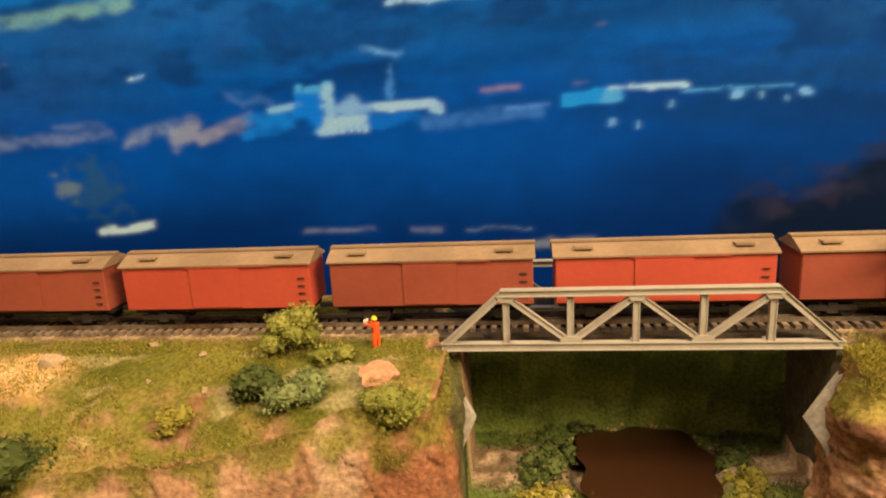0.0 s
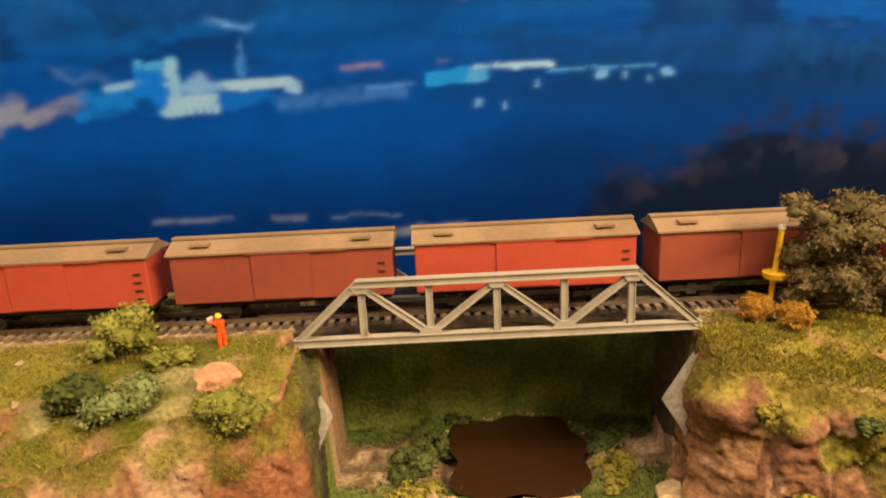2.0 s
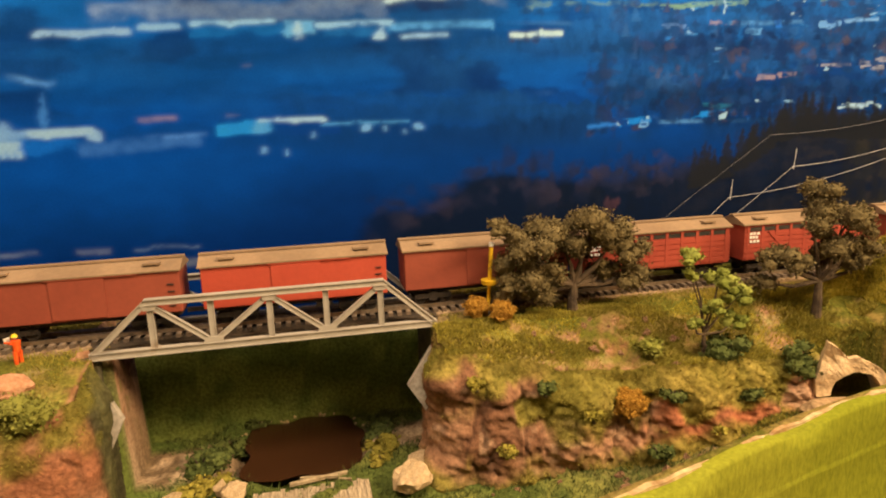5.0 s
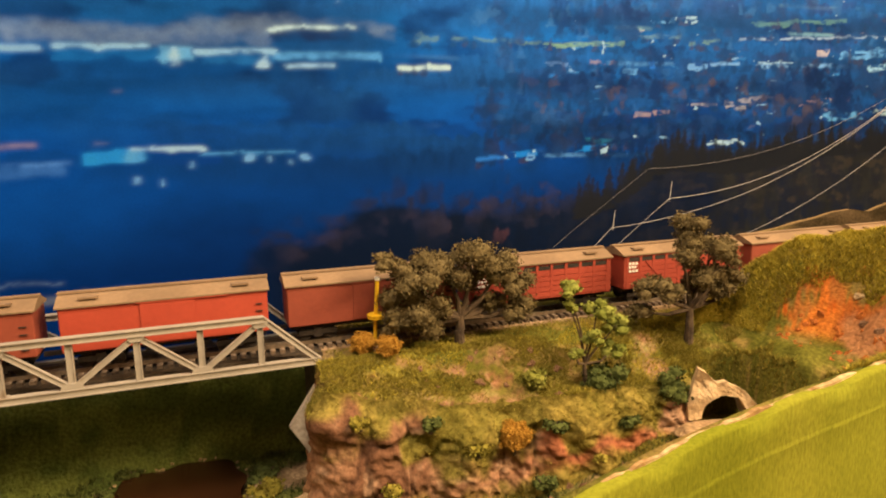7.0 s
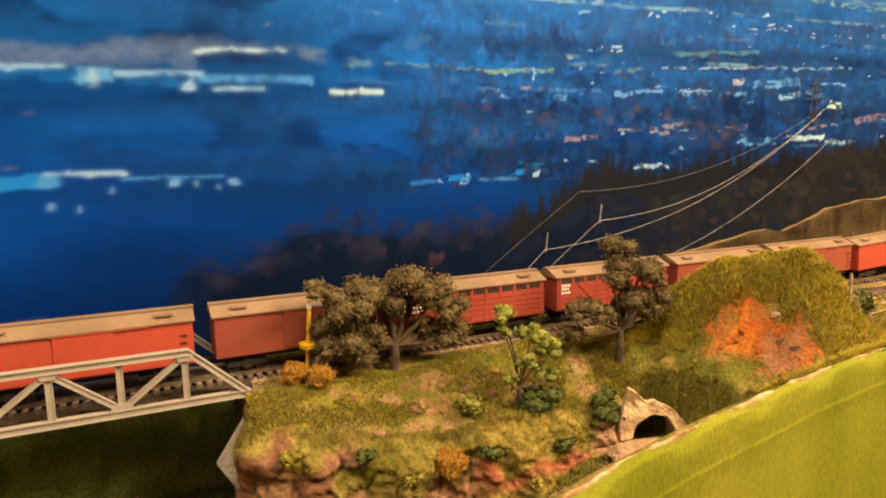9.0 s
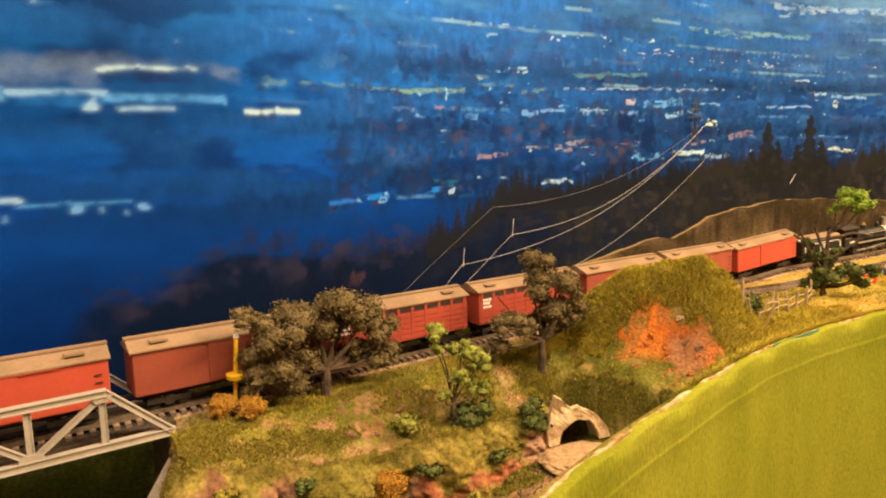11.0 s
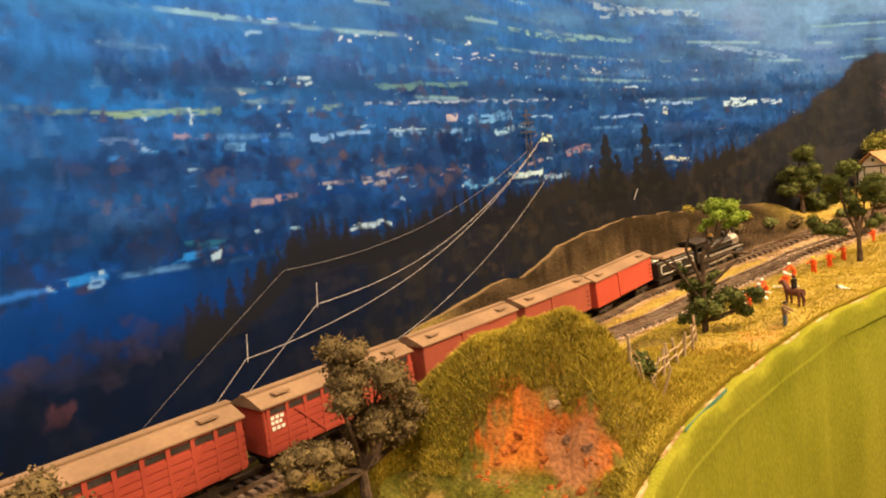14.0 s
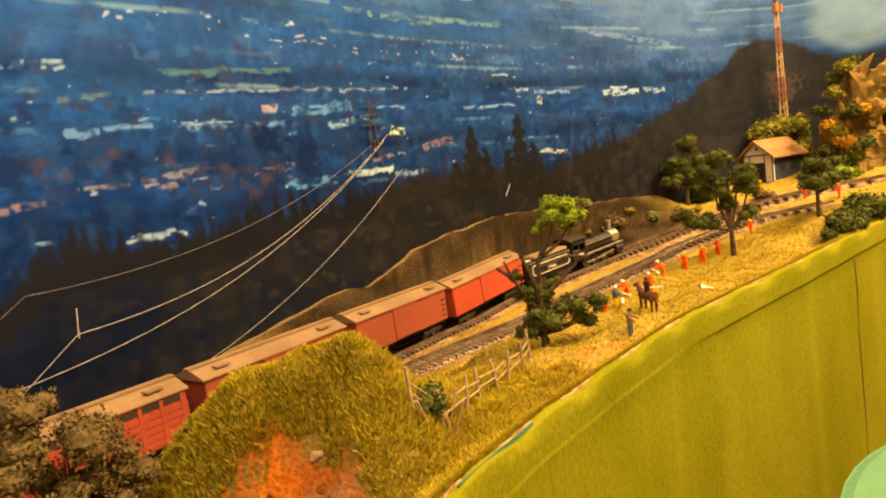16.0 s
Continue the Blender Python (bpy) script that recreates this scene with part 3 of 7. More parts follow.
def paint_mural():
    """The printed picture: a valley town in blue haze, dark woods below, a hill at the far end."""
    u, v = mu, mv
    rng = np.random.RandomState(5)
    n1, n2, n3 = fractal(u, v * 1.6, 1.6, 101), fractal(u, v * 2.2, 0.5, 111), fractal(u, v * 1.5, 0.14, 121, 3)
    n4, n5 = fractal(u, v, 0.06, 131, 2), fractal(u, v, 0.07, 137, 2)
    n6 = fractal(u, v * 2.5, 0.10, 139, 3)
    right = np.clip((u - 3) / 8, 0, 1)
    c = mixc(srgb(0, 34, 78), srgb(0, 56, 114), sstep(0.4, 1.2, v + 0.35 * n1))
    c = mixc(c, srgb(4, 60, 110), sstep(1.45, 1.9, v + 0.15 * n1))
    c = mixc(c, srgb(16, 88, 140), sstep(1.9, 2.7, v + 0.25 * n1 + 0.25 * right) * 0.75)
    c = mixc(c, srgb(56, 116, 160), sstep(2.6, 3.5, v + 0.3 * n1 + 0.2 * right) * 0.75)
    c = mixc(c, srgb(120, 152, 180), sstep(3.2, 4.2, v + 0.2 * n1 + 0.35 * sstep(10, 15, u)))
    c = mixc(c, srgb(36, 50, 90), sstep(0.15, 0.5, n1) * sstep(1.3, 1.8, v) * 0.30)
    c = mixc(c, srgb(70, 88, 128), sstep(4.0, 10.0, u) * sstep(1.3, 2.0, v) * 0.30)
    c = c * (1 - 0.45 * sstep(1.75, 1.15, v) * sstep(0.5, 3.5, u))[..., None] * (1 - 0.16 * sstep(2.5, 3.2, v))[..., None]
    # soft patches, then rows of woods that get finer upward
    c = mixc(c, srgb(4, 34, 74), sstep(0.0, 0.35, n2) * sstep(1.45, 1.75, v) * (1 - 0.55 * sstep(2.6, 3.4, v)) * 0.75)
    streak = fractal(u, v * 6, 0.7, 141)
    c = c * (1 + 0.12 * n3 + 0.35 * streak * sstep(1.4, 1.8, v))[..., None]

    def win(a, b, d, e, pad=0.06):
        i0, i1 = np.searchsorted(gu, (a - pad, b + pad))
        j0, j1 = np.searchsorted(gv, (d - pad, e + pad))
        return slice(i0, i1), slice(j0, j1)

    def bar(a, b, d, e, rgb, alpha=1.0, soft=0.02, skew=0.0, ragged=0.018):
        soft = soft * 0.55 if a > 4.4 else soft
        w = win(a, b, d - abs(skew), e + abs(skew))
        uu, vv = u[w], v[w] - skew * (u[w] - (a + b) / 2) / max(b - a, 1e-3) * 2 * 0.5
        if uu.size == 0:
            return
        vv = vv + ragged * n3[w]
        m = sstep(-soft, soft, uu - a + 0.05 * n3[w]) * sstep(-soft, soft, b - uu + 0.05 * n2[w]) * sstep(-soft, soft, vv - d) * sstep(-soft, soft, e - vv)
        m = m * np.clip(0.8 + 0.7 * n3[w] + 0.3 * n2[w] + 0.5 * n4[w], 0.2, 1)
        if a > 2.4:
            m = m * sstep(-0.34, -0.02, n6[w]) * 0.9
        c[w] = mixc(c[w], srgb(*rgb), m * alpha)
        if a > 2.4 and b - a > 0.12 and 1.3 < d < 2.9:
            # trees stand before the houses
            f = (d - 1.3) / 1.7
            for _ in range(int((b - a) / 0.06)):
                x, h = rng.uniform(a, b), rng.uniform(0.4, 1.3) * (0.06 + e - d)
                tone = (int(10 + 20 * f), int(30 + 40 * f), int(58 + 50 * f)) if rng.rand() < 0.7 else (int(46 + 20 * f), int(38 + 24 * f), int(54 + 30 * f))
                if rng.rand() < 0.25:
                    fir(x, d - 0.05, h, rng.uniform(0.018, 0.035), tone, 0.75)
                else:
                    crown(x, d - 0.035, rng.uniform(0.03, 0.07), tone, 0.7)

    def fir(a, base, h, wd, rgb, alpha=0.9, power=0.8):
        w = win(a - wd, a + wd, base, base + h)
        if u[w].size == 0:
            return
        t = np.clip((v[w] - base) / h, 0, 1)
        half = wd * (1 - t) ** power * (0.75 + 0.5 * np.abs(np.sin(t * 19)) + 0.5 * n4[w])
        m = sstep(0.02, -0.02, np.abs(u[w] - a + 0.02 * n3[w]) - half) * (v[w] > base) * (v[w] < base + h)
        c[w] = mixc(c[w], srgb(*rgb), m * alpha)

    def crown(a, b, r, rgb, alpha=0.8):
        w = win(a - r, a + r, b - r, b + r)
        if u[w].size == 0:
            return
        d = np.hypot((u[w] - a), (v[w] - b) * 1.3) / r + 0.55 * n3[w] + 0.8 * n4[w] + 0.3 * n2[w]
        c[w] = mixc(c[w], srgb(*rgb), sstep(1.0, 0.3, d) * alpha)

    # fields and far strips
    bar(3.35, 3.6, 2.37, 2.43, (112, 120, 92), 0.7, 0.014, 0.0, 0.03)
    bar(3.7, 4.6, 2.385, 2.42, (108, 118, 92), 0.7, 0.014, 0.0, 0.03)
    bar(-3.5, -2.3, 2.2, 2.3, (130, 150, 122), 0.75, 0.03, 0.10, 0.04)
    bar(0.0, 2.2, 2.28, 2.42, (128, 124, 138), 0.7, 0.04, 0.02, 0.05)
    bar(1.6, 3.2, 2.40, 2.5, (126, 122, 134), 0.6, 0.04, 0.0, 0.05)
    for k in range(46):
        a, d = rng.uniform(2, 17), rng.uniform(2.6, 3.9)
        L = rng.uniform(0.3, 1.5)
        bar(a, a + L, d, d + rng.uniform(0.02, 0.07), rng.choice([0, 1, 2]) and (108, 132, 122) or (150, 160, 168), rng.uniform(0.12, 0.38), 0.03, rng.uniform(-0.05, 0.15), 0.06)
    c[:] = mixc(c, srgb(140, 156, 184), sstep(10.0, 14.0, u + 0.6 * n1) * sstep(2.4, 3.1, v) * 0.32)
    c *= (1 - 0.14 * sstep(4.5, 7.0, u) * sstep(2.2, 2.6, v))[..., None]
    # layered tree lines, far to near, each with a spiky top
    def spikes(n, lo, hi, wd):
        top = np.zeros(len(gu))
        for a, h, w in zip(rng.uniform(gu[0], gu[-1], n), rng.uniform(lo, hi, n), rng.uniform(0.5, 1.5, n) * wd):
            i0, i1 = np.searchsorted(gu, (a - w, a + w))
            top[i0:i1] = np.maximum(top[i0:i1], h * (1 - np.abs(gu[i0:i1] - a) / w) ** 0.7)
        return top

    fine = fractal(u, v * 0.4, 0.05, 151, 3)
    levels = np.concatenate([np.arange(3.75, 2.5, -0.085), np.arange(2.42, 1.32, -0.095)])
    for k, lev in enumerate(levels):
        f = (lev - 1.3) / 2.4
        top = lev + 0.05 * fractal(gu, 0 * gu, 1.4, 161 + k) + spikes(520, 0.01, 0.075 - 0.035 * f, 0.06 - 0.02 * f)
        depth = 0.10 + 0.10 * (1 - f)
        m = sstep(0.012, -0.012, v - top[:, None]) * sstep(lev - depth - 0.1, lev - 0.02, v)
        m = m * sstep(-0.12, 0.22, fractal(u, v * 2, 0.9, 201 + k)) * np.clip(0.35 + (u - 1.5) / 4, 0.28, 0.85) * (1 - 0.5 * sstep(11, 14, u) * sstep(2.4, 3.0, v))
        tone = mixc(srgb(4, 30, 62), srgb(34, 92, 146), np.full(u.shape, f ** 0.8))
        tone = mixc(tone, srgb(46, 46, 78) * (0.5 + 0.9 * f), sstep(0.0, 0.5, fractal(u, v, 0.6, 221 + k)) * sstep(3.5, 6, u) * 0.6)
        tone = mixc(tone, srgb(66, 74, 96), sstep(9, 13, u) * 0.35)
        c[:] = mixc(c, tone * (1 + 0.28 * fine)[..., None], m)
        # sunlit strip at the foot of some rows
        if k % 3 == 1:
            w = sstep(0.028, 0.008, np.abs(v - lev + depth * 0.55 + 0.03 * n1)) * sstep(0.15, 0.4, fractal(u, 0 * v, 0.7, 241 + k)) * sstep(3.0, 4.5, u)
            c[:] = mixc(c, srgb(96, 134, 170) if f < 0.5 else srgb(140, 160, 158), w * 0.55)
    tonal = np.clip(0.88 + 0.38 * n2 + 0.25 * n1, 0.5, 1.35)
    c[:] = c * (1 + (tonal - 1) * sstep(3.6, 5.0, u) * sstep(1.2, 1.6, v))[..., None]
    c[:] = mixc(c, c * np.array((1.2, 0.95, 0.97)), sstep(0.0, 0.5, fractal(u, v * 1.5, 0.8, 301)) * sstep(4.0, 6.0, u) * 0.6)
    for k in range(1700):
        a, b = rng.uniform(4.0, 15.5), rng.uniform(1.4, 3.0)
        f = (b - 1.3) / 1.7
        q = rng.rand()
        dark = (int(6 + 26 * f), int(26 + 46 * f), int(52 + 62 * f)) if q < 0.75 else (int(30 + 24 * f), int(34 + 30 * f), int(56 + 40 * f))
        if k % 7 == 0:
            dark = (int(34 + 30 * f), int(62 + 44 * f), int(100 + 46 * f))
        if k % 3:
            crown(a, b, rng.uniform(0.05, 0.17) * (1.3 - 0.6 * f), dark, rng.uniform(0.25, 0.55))
        else:
            fir(a, b, rng.uniform(0.06, 0.16) * (1.3 - 0.6 * f), rng.uniform(0.02, 0.045), dark, rng.uniform(0.35, 0.7))
    # dark tree belts above the fields and between the rows of houses
    belt = np.exp(-((v - 2.63 - 0.03 * n1) / 0.10) ** 2) * 0.34 + np.exp(-((v - 2.04 - 0.04 * n1) / 0.09) ** 2) * 0.30 + np.exp(-((v - 1.60 - 0.04 * n1) / 0.10) ** 2) * 0.25
    c[:] = c * (1 - belt * np.clip(1 + 0.8 * n2 + 0.6 * n4, 0, 1.6) * sstep(3.2, 4.6, u))[..., None]
    # town: pale walls, orange and pink roofs
    for k in range(190):
        a, d = rng.uniform(-5, 16), rng.choice([1.55, 1.75, 1.95, 2.15, 2.3, 2.58, 2.9, 3.05], p=[.08, .12, .18, .2, .14, .12, .09, .07]) + rng.normal(0, 0.05)
        if a < 4.6 and d < 2.5 and rng.rand() < 0.9:
            continue
        L, h = rng.gamma(2, 0.035) + 0.02, rng.uniform(0.008, 0.022)
        q = rng.rand()
        rgb = (176, 196, 220) if q < 0.26 else (70, 128, 176) if q < 0.62 else (112, 94, 104) if q < 0.84 else (150, 118, 108)
        al = rng.uniform(0.25, 0.85)
        bar(a, a + L, d, d + h, rgb, al, 0.014, rng.uniform(-0.02, 0.03), 0.03)
        if rng.rand() < 0.5:
            bar(a - 0.02, a + L * 0.7, d - 0.035, d - 0.005, (30, 66, 112), 0.6, 0.014, 0, 0.03)
        if rng.rand() < 0.25:
            bar(a, a + 0.016, d - 0.008, d + 0.014, (225, 228, 232), 0.8, 0.008)
    for k in range(90):
        a, d = rng.uniform(4.4, 15), rng.uniform(1.75, 3.3)
        bar(a, a + 0.012, d, d + rng.uniform(0.006, 0.016), (222, 226, 232), rng.uniform(0.3, 0.9), 0.008)
    for k in range(60):
        a, d = rng.normal(9.6, 1.3), rng.normal(2.95, 0.06)
        bar(a, a + rng.uniform(0.02, 0.08), d, d + rng.uniform(0.006, 0.02), (214, 190, 186), rng.uniform(0.4, 0.95), 0.008)
    for k in range(45):
        a, d = rng.uniform(4.3, 9.9), rng.uniform(1.45, 2.1)
        crown(a, d, rng.uniform(0.03, 0.13), ((58, 48, 68), (66, 48, 58), (46, 40, 66))[k % 3], rng.uniform(0.15, 0.4))
    # long white and teal roofs, left to right
    bar(-0.4, 0.25, 2.17, 2.20, (196, 204, 214), 0.9, 0.014, 0.02, 0.015)
    bar(0.3, 0.6, 2.21, 2.24, (196, 214, 226), 0.9, 0.014, 0.0, 0.015)
    bar(0.68, 1.32, 2.24, 2.27, (206, 224, 232), 0.9, 0.014, 0.02, 0.015)
    bar(0.68, 1.4, 2.16, 2.24, (22, 96, 150), 0.9, 0.014, 0.02, 0.015)
    bar(1.38, 1.62, 2.16, 2.27, (120, 170, 200), 0.9, 0.014, 0.0, 0.015)
    bar(1.46, 1.52, 2.13, 2.26, (236, 238, 236), 0.9, 0.014, 0.0, 0.015)
    bar(1.65, 2.25, 2.22, 2.26, (208, 226, 236), 0.9, 0.014, 0.02, 0.015)
    bar(1.66, 2.2, 2.15, 2.22, (34, 100, 150), 0.9, 0.014, 0.02, 0.015)
    bar(2.1, 2.16, 2.13, 2.25, (230, 234, 236), 0.9, 0.014, 0.0, 0.015)
    bar(2.25, 3.1, 2.20, 2.26, (96, 150, 190), 0.9, 0.014, 0.02, 0.015)
    bar(2.3, 2.7, 2.13, 2.16, (214, 226, 236), 0.9, 0.014, 0.02, 0.015)
    bar(3.2, 3.68, 2.13, 2.165, (246, 232, 204), 0.9, 0.014, 0.02, 0.015)
    bar(2.2, 2.88, 2.43, 2.455, (242, 234, 214), 0.9, 0.014, 0.02, 0.015)
    bar(2.22, 2.86, 2.34, 2.42, (26, 44, 78), 0.9, 0.014, 0.02, 0.015)
    bar(4.27, 4.56, 1.365, 1.42, (26, 110, 168), 0.95, 0.012, 0.03, 0.01)
    bar(4.24, 4.33, 1.37, 1.40, (236, 236, 232), 1.0, 0.012)
    bar(4.50, 4.55, 1.40, 1.425, (226, 230, 232), 0.9, 0.01)
    bar(3.95, 4.24, 1.35, 1.385, (44, 100, 160), 0.7, 0.016, 0.02)
    bar(4.98, 5.22, 1.41, 1.455, (30, 116, 170), 0.9, 0.012, 0.02, 0.01)
    # valley town: fields, roads, roofs and halls
    bar(4.61, 5.52, 2.374, 2.419, (122, 132, 98), 0.8, 0.014, 0.05, 0.02)
    bar(6.19, 6.56, 2.419, 2.462, (120, 130, 102), 0.75, 0.014, 0.03, 0.02)
    bar(5.62, 6.12, 2.472, 2.508, (120, 128, 118), 0.5, 0.014, 0.02, 0.02)
    bar(6.75, 9.58, 2.517, 2.538, (176, 170, 180), 0.75, 0.014, 0.10, 0.02)
    bar(6.83, 8.09, 2.640, 2.684, (112, 136, 116), 0.5, 0.014, 0.08, 0.02)
    bar(6.14, 6.27, 2.659, 2.680, (226, 230, 232), 0.9, 0.014, 0.01, 0.02)
    bar(6.14, 6.17, 2.622, 2.639, (226, 230, 232), 0.9, 0.014, 0.00, 0.02)
    bar(6.21, 6.29, 2.623, 2.640, (226, 230, 232), 0.85, 0.014, 0.01, 0.02)
    bar(5.78, 5.99, 2.625, 2.645, (120, 156, 190), 0.6, 0.014, 0.00, 0.02)
    bar(5.63, 5.73, 2.521, 2.559, (190, 160, 140), 0.7, 0.014, 0.00, 0.02)
    bar(5.24, 5.27, 2.369, 2.434, (196, 196, 200), 0.8, 0.014, -0.00, 0.02)
    bar(5.24, 5.25, 2.316, 2.366, (226, 230, 232), 0.8, 0.014, -0.00, 0.02)
    bar(6.64, 6.97, 1.846, 1.901, (158, 128, 124), 0.8, 0.014, 0.02, 0.02)
    bar(6.65, 6.91, 1.794, 1.840, (200, 160, 146), 0.6, 0.014, 0.01, 0.02)
    bar(6.25, 6.53, 1.830, 1.856, (158, 128, 124), 0.75, 0.014, -0.00, 0.02)
    bar(5.60, 5.78, 1.721, 1.771, (150, 108, 104), 0.8, 0.014, 0.01, 0.02)
    bar(5.84, 6.00, 1.744, 1.800, (160, 112, 104), 0.8, 0.014, 0.01, 0.02)
    bar(7.57, 8.22, 1.850, 1.902, (150, 104, 100), 0.8, 0.014, 0.05, 0.02)
    bar(6.94, 7.24, 1.901, 1.925, (150, 120, 120), 0.6, 0.014, 0.00, 0.02)
    bar(7.83, 8.10, 1.866, 1.898, (190, 150, 130), 0.6, 0.014, 0.01, 0.02)
    bar(6.48, 6.88, 1.432, 1.473, (216, 212, 206), 0.9, 0.014, -0.02, 0.02)
    bar(5.92, 6.02, 1.519, 1.539, (170, 190, 210), 0.7, 0.014, 0.00, 0.02)
    bar(5.08, 5.32, 1.402, 1.464, (26, 110, 168), 0.9, 0.014, 0.01, 0.02)
    bar(5.08, 5.59, 1.464, 1.516, (30, 92, 108), 0.55, 0.014, -0.05, 0.02)
    bar(5.26, 5.34, 1.391, 1.435, (226, 230, 232), 0.9, 0.014, 0.03, 0.02)
    bar(4.45, 4.53, 1.338, 1.382, (150, 180, 210), 0.7, 0.014, -0.00, 0.02)
    bar(4.64, 4.87, 2.189, 2.229, (104, 120, 156), 0.6, 0.014, -0.00, 0.02)
    bar(4.89, 4.97, 2.147, 2.195, (150, 170, 200), 0.7, 0.014, -0.00, 0.02)
    bar(5.12, 5.39, 2.225, 2.262, (150, 110, 112), 0.7, 0.014, 0.00, 0.02)
    bar(5.51, 5.63, 2.136, 2.193, (116, 160, 200), 0.8, 0.014, -0.00, 0.02)
    bar(4.65, 4.85, 2.072, 2.118, (44, 104, 160), 0.7, 0.014, 0.00, 0.02)
    bar(5.76, 5.82, 2.183, 2.262, (40, 96, 164), 0.7, 0.014, 0.01, 0.02)
    bar(6.21, 6.41, 2.184, 2.244, (130, 160, 196), 0.75, 0.014, 0.00, 0.02)
    bar(6.46, 6.77, 2.218, 2.254, (140, 164, 196), 0.7, 0.014, 0.01, 0.02)
    bar(6.97, 8.02, 2.207, 2.247, (150, 174, 206), 0.8, 0.014, 0.02, 0.02)
    bar(6.99, 7.50, 2.248, 2.262, (206, 214, 222), 0.8, 0.014, 0.01, 0.02)
    bar(8.05, 8.77, 2.318, 2.407, (120, 160, 196), 0.75, 0.014, 0.05, 0.02)
    bar(8.39, 8.77, 2.191, 2.260, (206, 222, 230), 0.9, 0.014, 0.06, 0.02)
    bar(8.75, 8.98, 2.251, 2.298, (180, 200, 214), 0.8, 0.014, 0.03, 0.02)
    bar(9.22, 9.45, 2.097, 2.183, (250, 226, 170), 1.0, 0.014, -0.01, 0.02)
    bar(7.71, 7.89, 2.323, 2.396, (206, 160, 146), 0.85, 0.014, 0.02, 0.02)
    bar(8.53, 9.20, 1.721, 1.780, (222, 214, 196), 0.9, 0.014, 0.01, 0.02)
    bar(7.88, 8.52, 1.675, 1.752, (110, 156, 186), 0.7, 0.014, 0.02, 0.02)
    bar(9.20, 9.73, 1.672, 1.716, (190, 196, 206), 0.7, 0.014, -0.01, 0.02)
    bar(9.68, 10.23, 1.945, 2.024, (168, 112, 112), 0.8, 0.014, 0.07, 0.02)
    bar(8.98, 9.24, 1.868, 1.898, (190, 140, 130), 0.7, 0.014, 0.02, 0.02)
    bar(11.66, 12.29, 1.729, 1.782, (236, 206, 170), 0.9, 0.014, -0.08, 0.02)
    bar(11.40, 11.63, 2.536, 2.596, (200, 206, 220), 0.6, 0.014, -0.00, 0.02)
    bar(13.02, 13.75, 2.421, 2.503, (236, 228, 216), 0.9, 0.014, -0.01, 0.02)
    bar(13.18, 13.48, 2.514, 2.554, (232, 226, 220), 0.8, 0.014, -0.01, 0.02)
    bar(13.85, 14.34, 2.435, 2.503, (222, 214, 214), 0.8, 0.014, -0.02, 0.02)
    bar(11.76, 11.86, 2.374, 2.472, (244, 220, 186), 0.9, 0.014, -0.00, 0.02)
    bar(11.74, 12.42, 2.502, 2.540, (180, 190, 214), 0.6, 0.014, 0.01, 0.02)
    bar(10.23, 11.37, 2.360, 2.388, (170, 186, 214), 0.7, 0.014, 0.03, 0.02)
    bar(10.98, 11.28, 2.724, 2.752, (226, 226, 232), 0.8, 0.014, 0.01, 0.02)
    bar(9.08, 9.51, 2.366, 2.391, (176, 196, 220), 0.7, 0.014, 0.01, 0.02)
    bar(8.82, 10.14, 3.265, 3.314, (150, 168, 140), 0.7, 0.014, -0.03, 0.02)
    bar(10.51, 12.68, 3.704, 3.792, (168, 164, 164), 0.6, 0.014, 0.03, 0.02)
    bar(12.64, 14.70, 3.182, 3.264, (150, 158, 176), 0.5, 0.014, -0.23, 0.02)
    bar(10.08, 11.28, 3.314, 3.362, (140, 162, 150), 0.55, 0.014, -0.00, 0.02)
    bar(10.66, 12.13, 3.676, 3.734, (176, 176, 178), 0.5, 0.014, 0.17, 0.02)
    bar(6.60, 6.63, 3.009, 3.030, (222, 206, 204), 0.85, 0.014, 0.00, 0.02)
    bar(6.67, 6.71, 2.984, 3.006, (222, 206, 204), 0.85, 0.014, 0.00, 0.02)
    bar(6.76, 6.79, 3.034, 3.057, (222, 206, 204), 0.85, 0.014, 0.00, 0.02)
    bar(6.89, 6.93, 3.055, 3.077, (222, 206, 204), 0.85, 0.014, 0.00, 0.02)
    bar(7.36, 7.41, 3.060, 3.085, (222, 206, 204), 0.85, 0.014, 0.00, 0.02)
    bar(7.46, 7.50, 3.030, 3.055, (222, 206, 204), 0.85, 0.014, 0.00, 0.02)
    bar(7.55, 7.60, 3.098, 3.123, (222, 206, 204), 0.85, 0.014, 0.00, 0.02)
    bar(7.76, 7.81, 3.047, 3.073, (222, 206, 204), 0.85, 0.014, 0.00, 0.02)
    bar(8.16, 8.21, 3.091, 3.118, (222, 206, 204), 0.85, 0.014, 0.00, 0.02)
    bar(7.67, 7.72, 2.928, 2.953, (222, 206, 204), 0.85, 0.014, 0.00, 0.02)
    bar(7.36, 7.40, 2.954, 2.978, (222, 206, 204), 0.85, 0.014, 0.00, 0.02)
    for a, b, r in ((5.55, 2.06, 0.15), (5.68, 2.11, 0.12), (5.25, 2.13, 0.11), (5.39, 2.16, 0.12), (4.89, 2.06, 0.16), (5.02, 2.07, 0.14), (6.01, 2.35, 0.22), (5.76, 2.37, 0.19), (6.09, 2.01, 0.20), (6.56, 1.94, 0.18), (7.27, 2.04, 0.21), (7.60, 2.05, 0.28), (8.05, 2.05, 0.26), (5.66, 2.75, 0.20), (4.84, 2.68, 0.22), (5.12, 2.70, 0.21), (6.46, 1.63, 0.22), (6.06, 1.55, 0.20), (5.67, 1.60, 0.18), (8.37, 2.04, 0.33)):
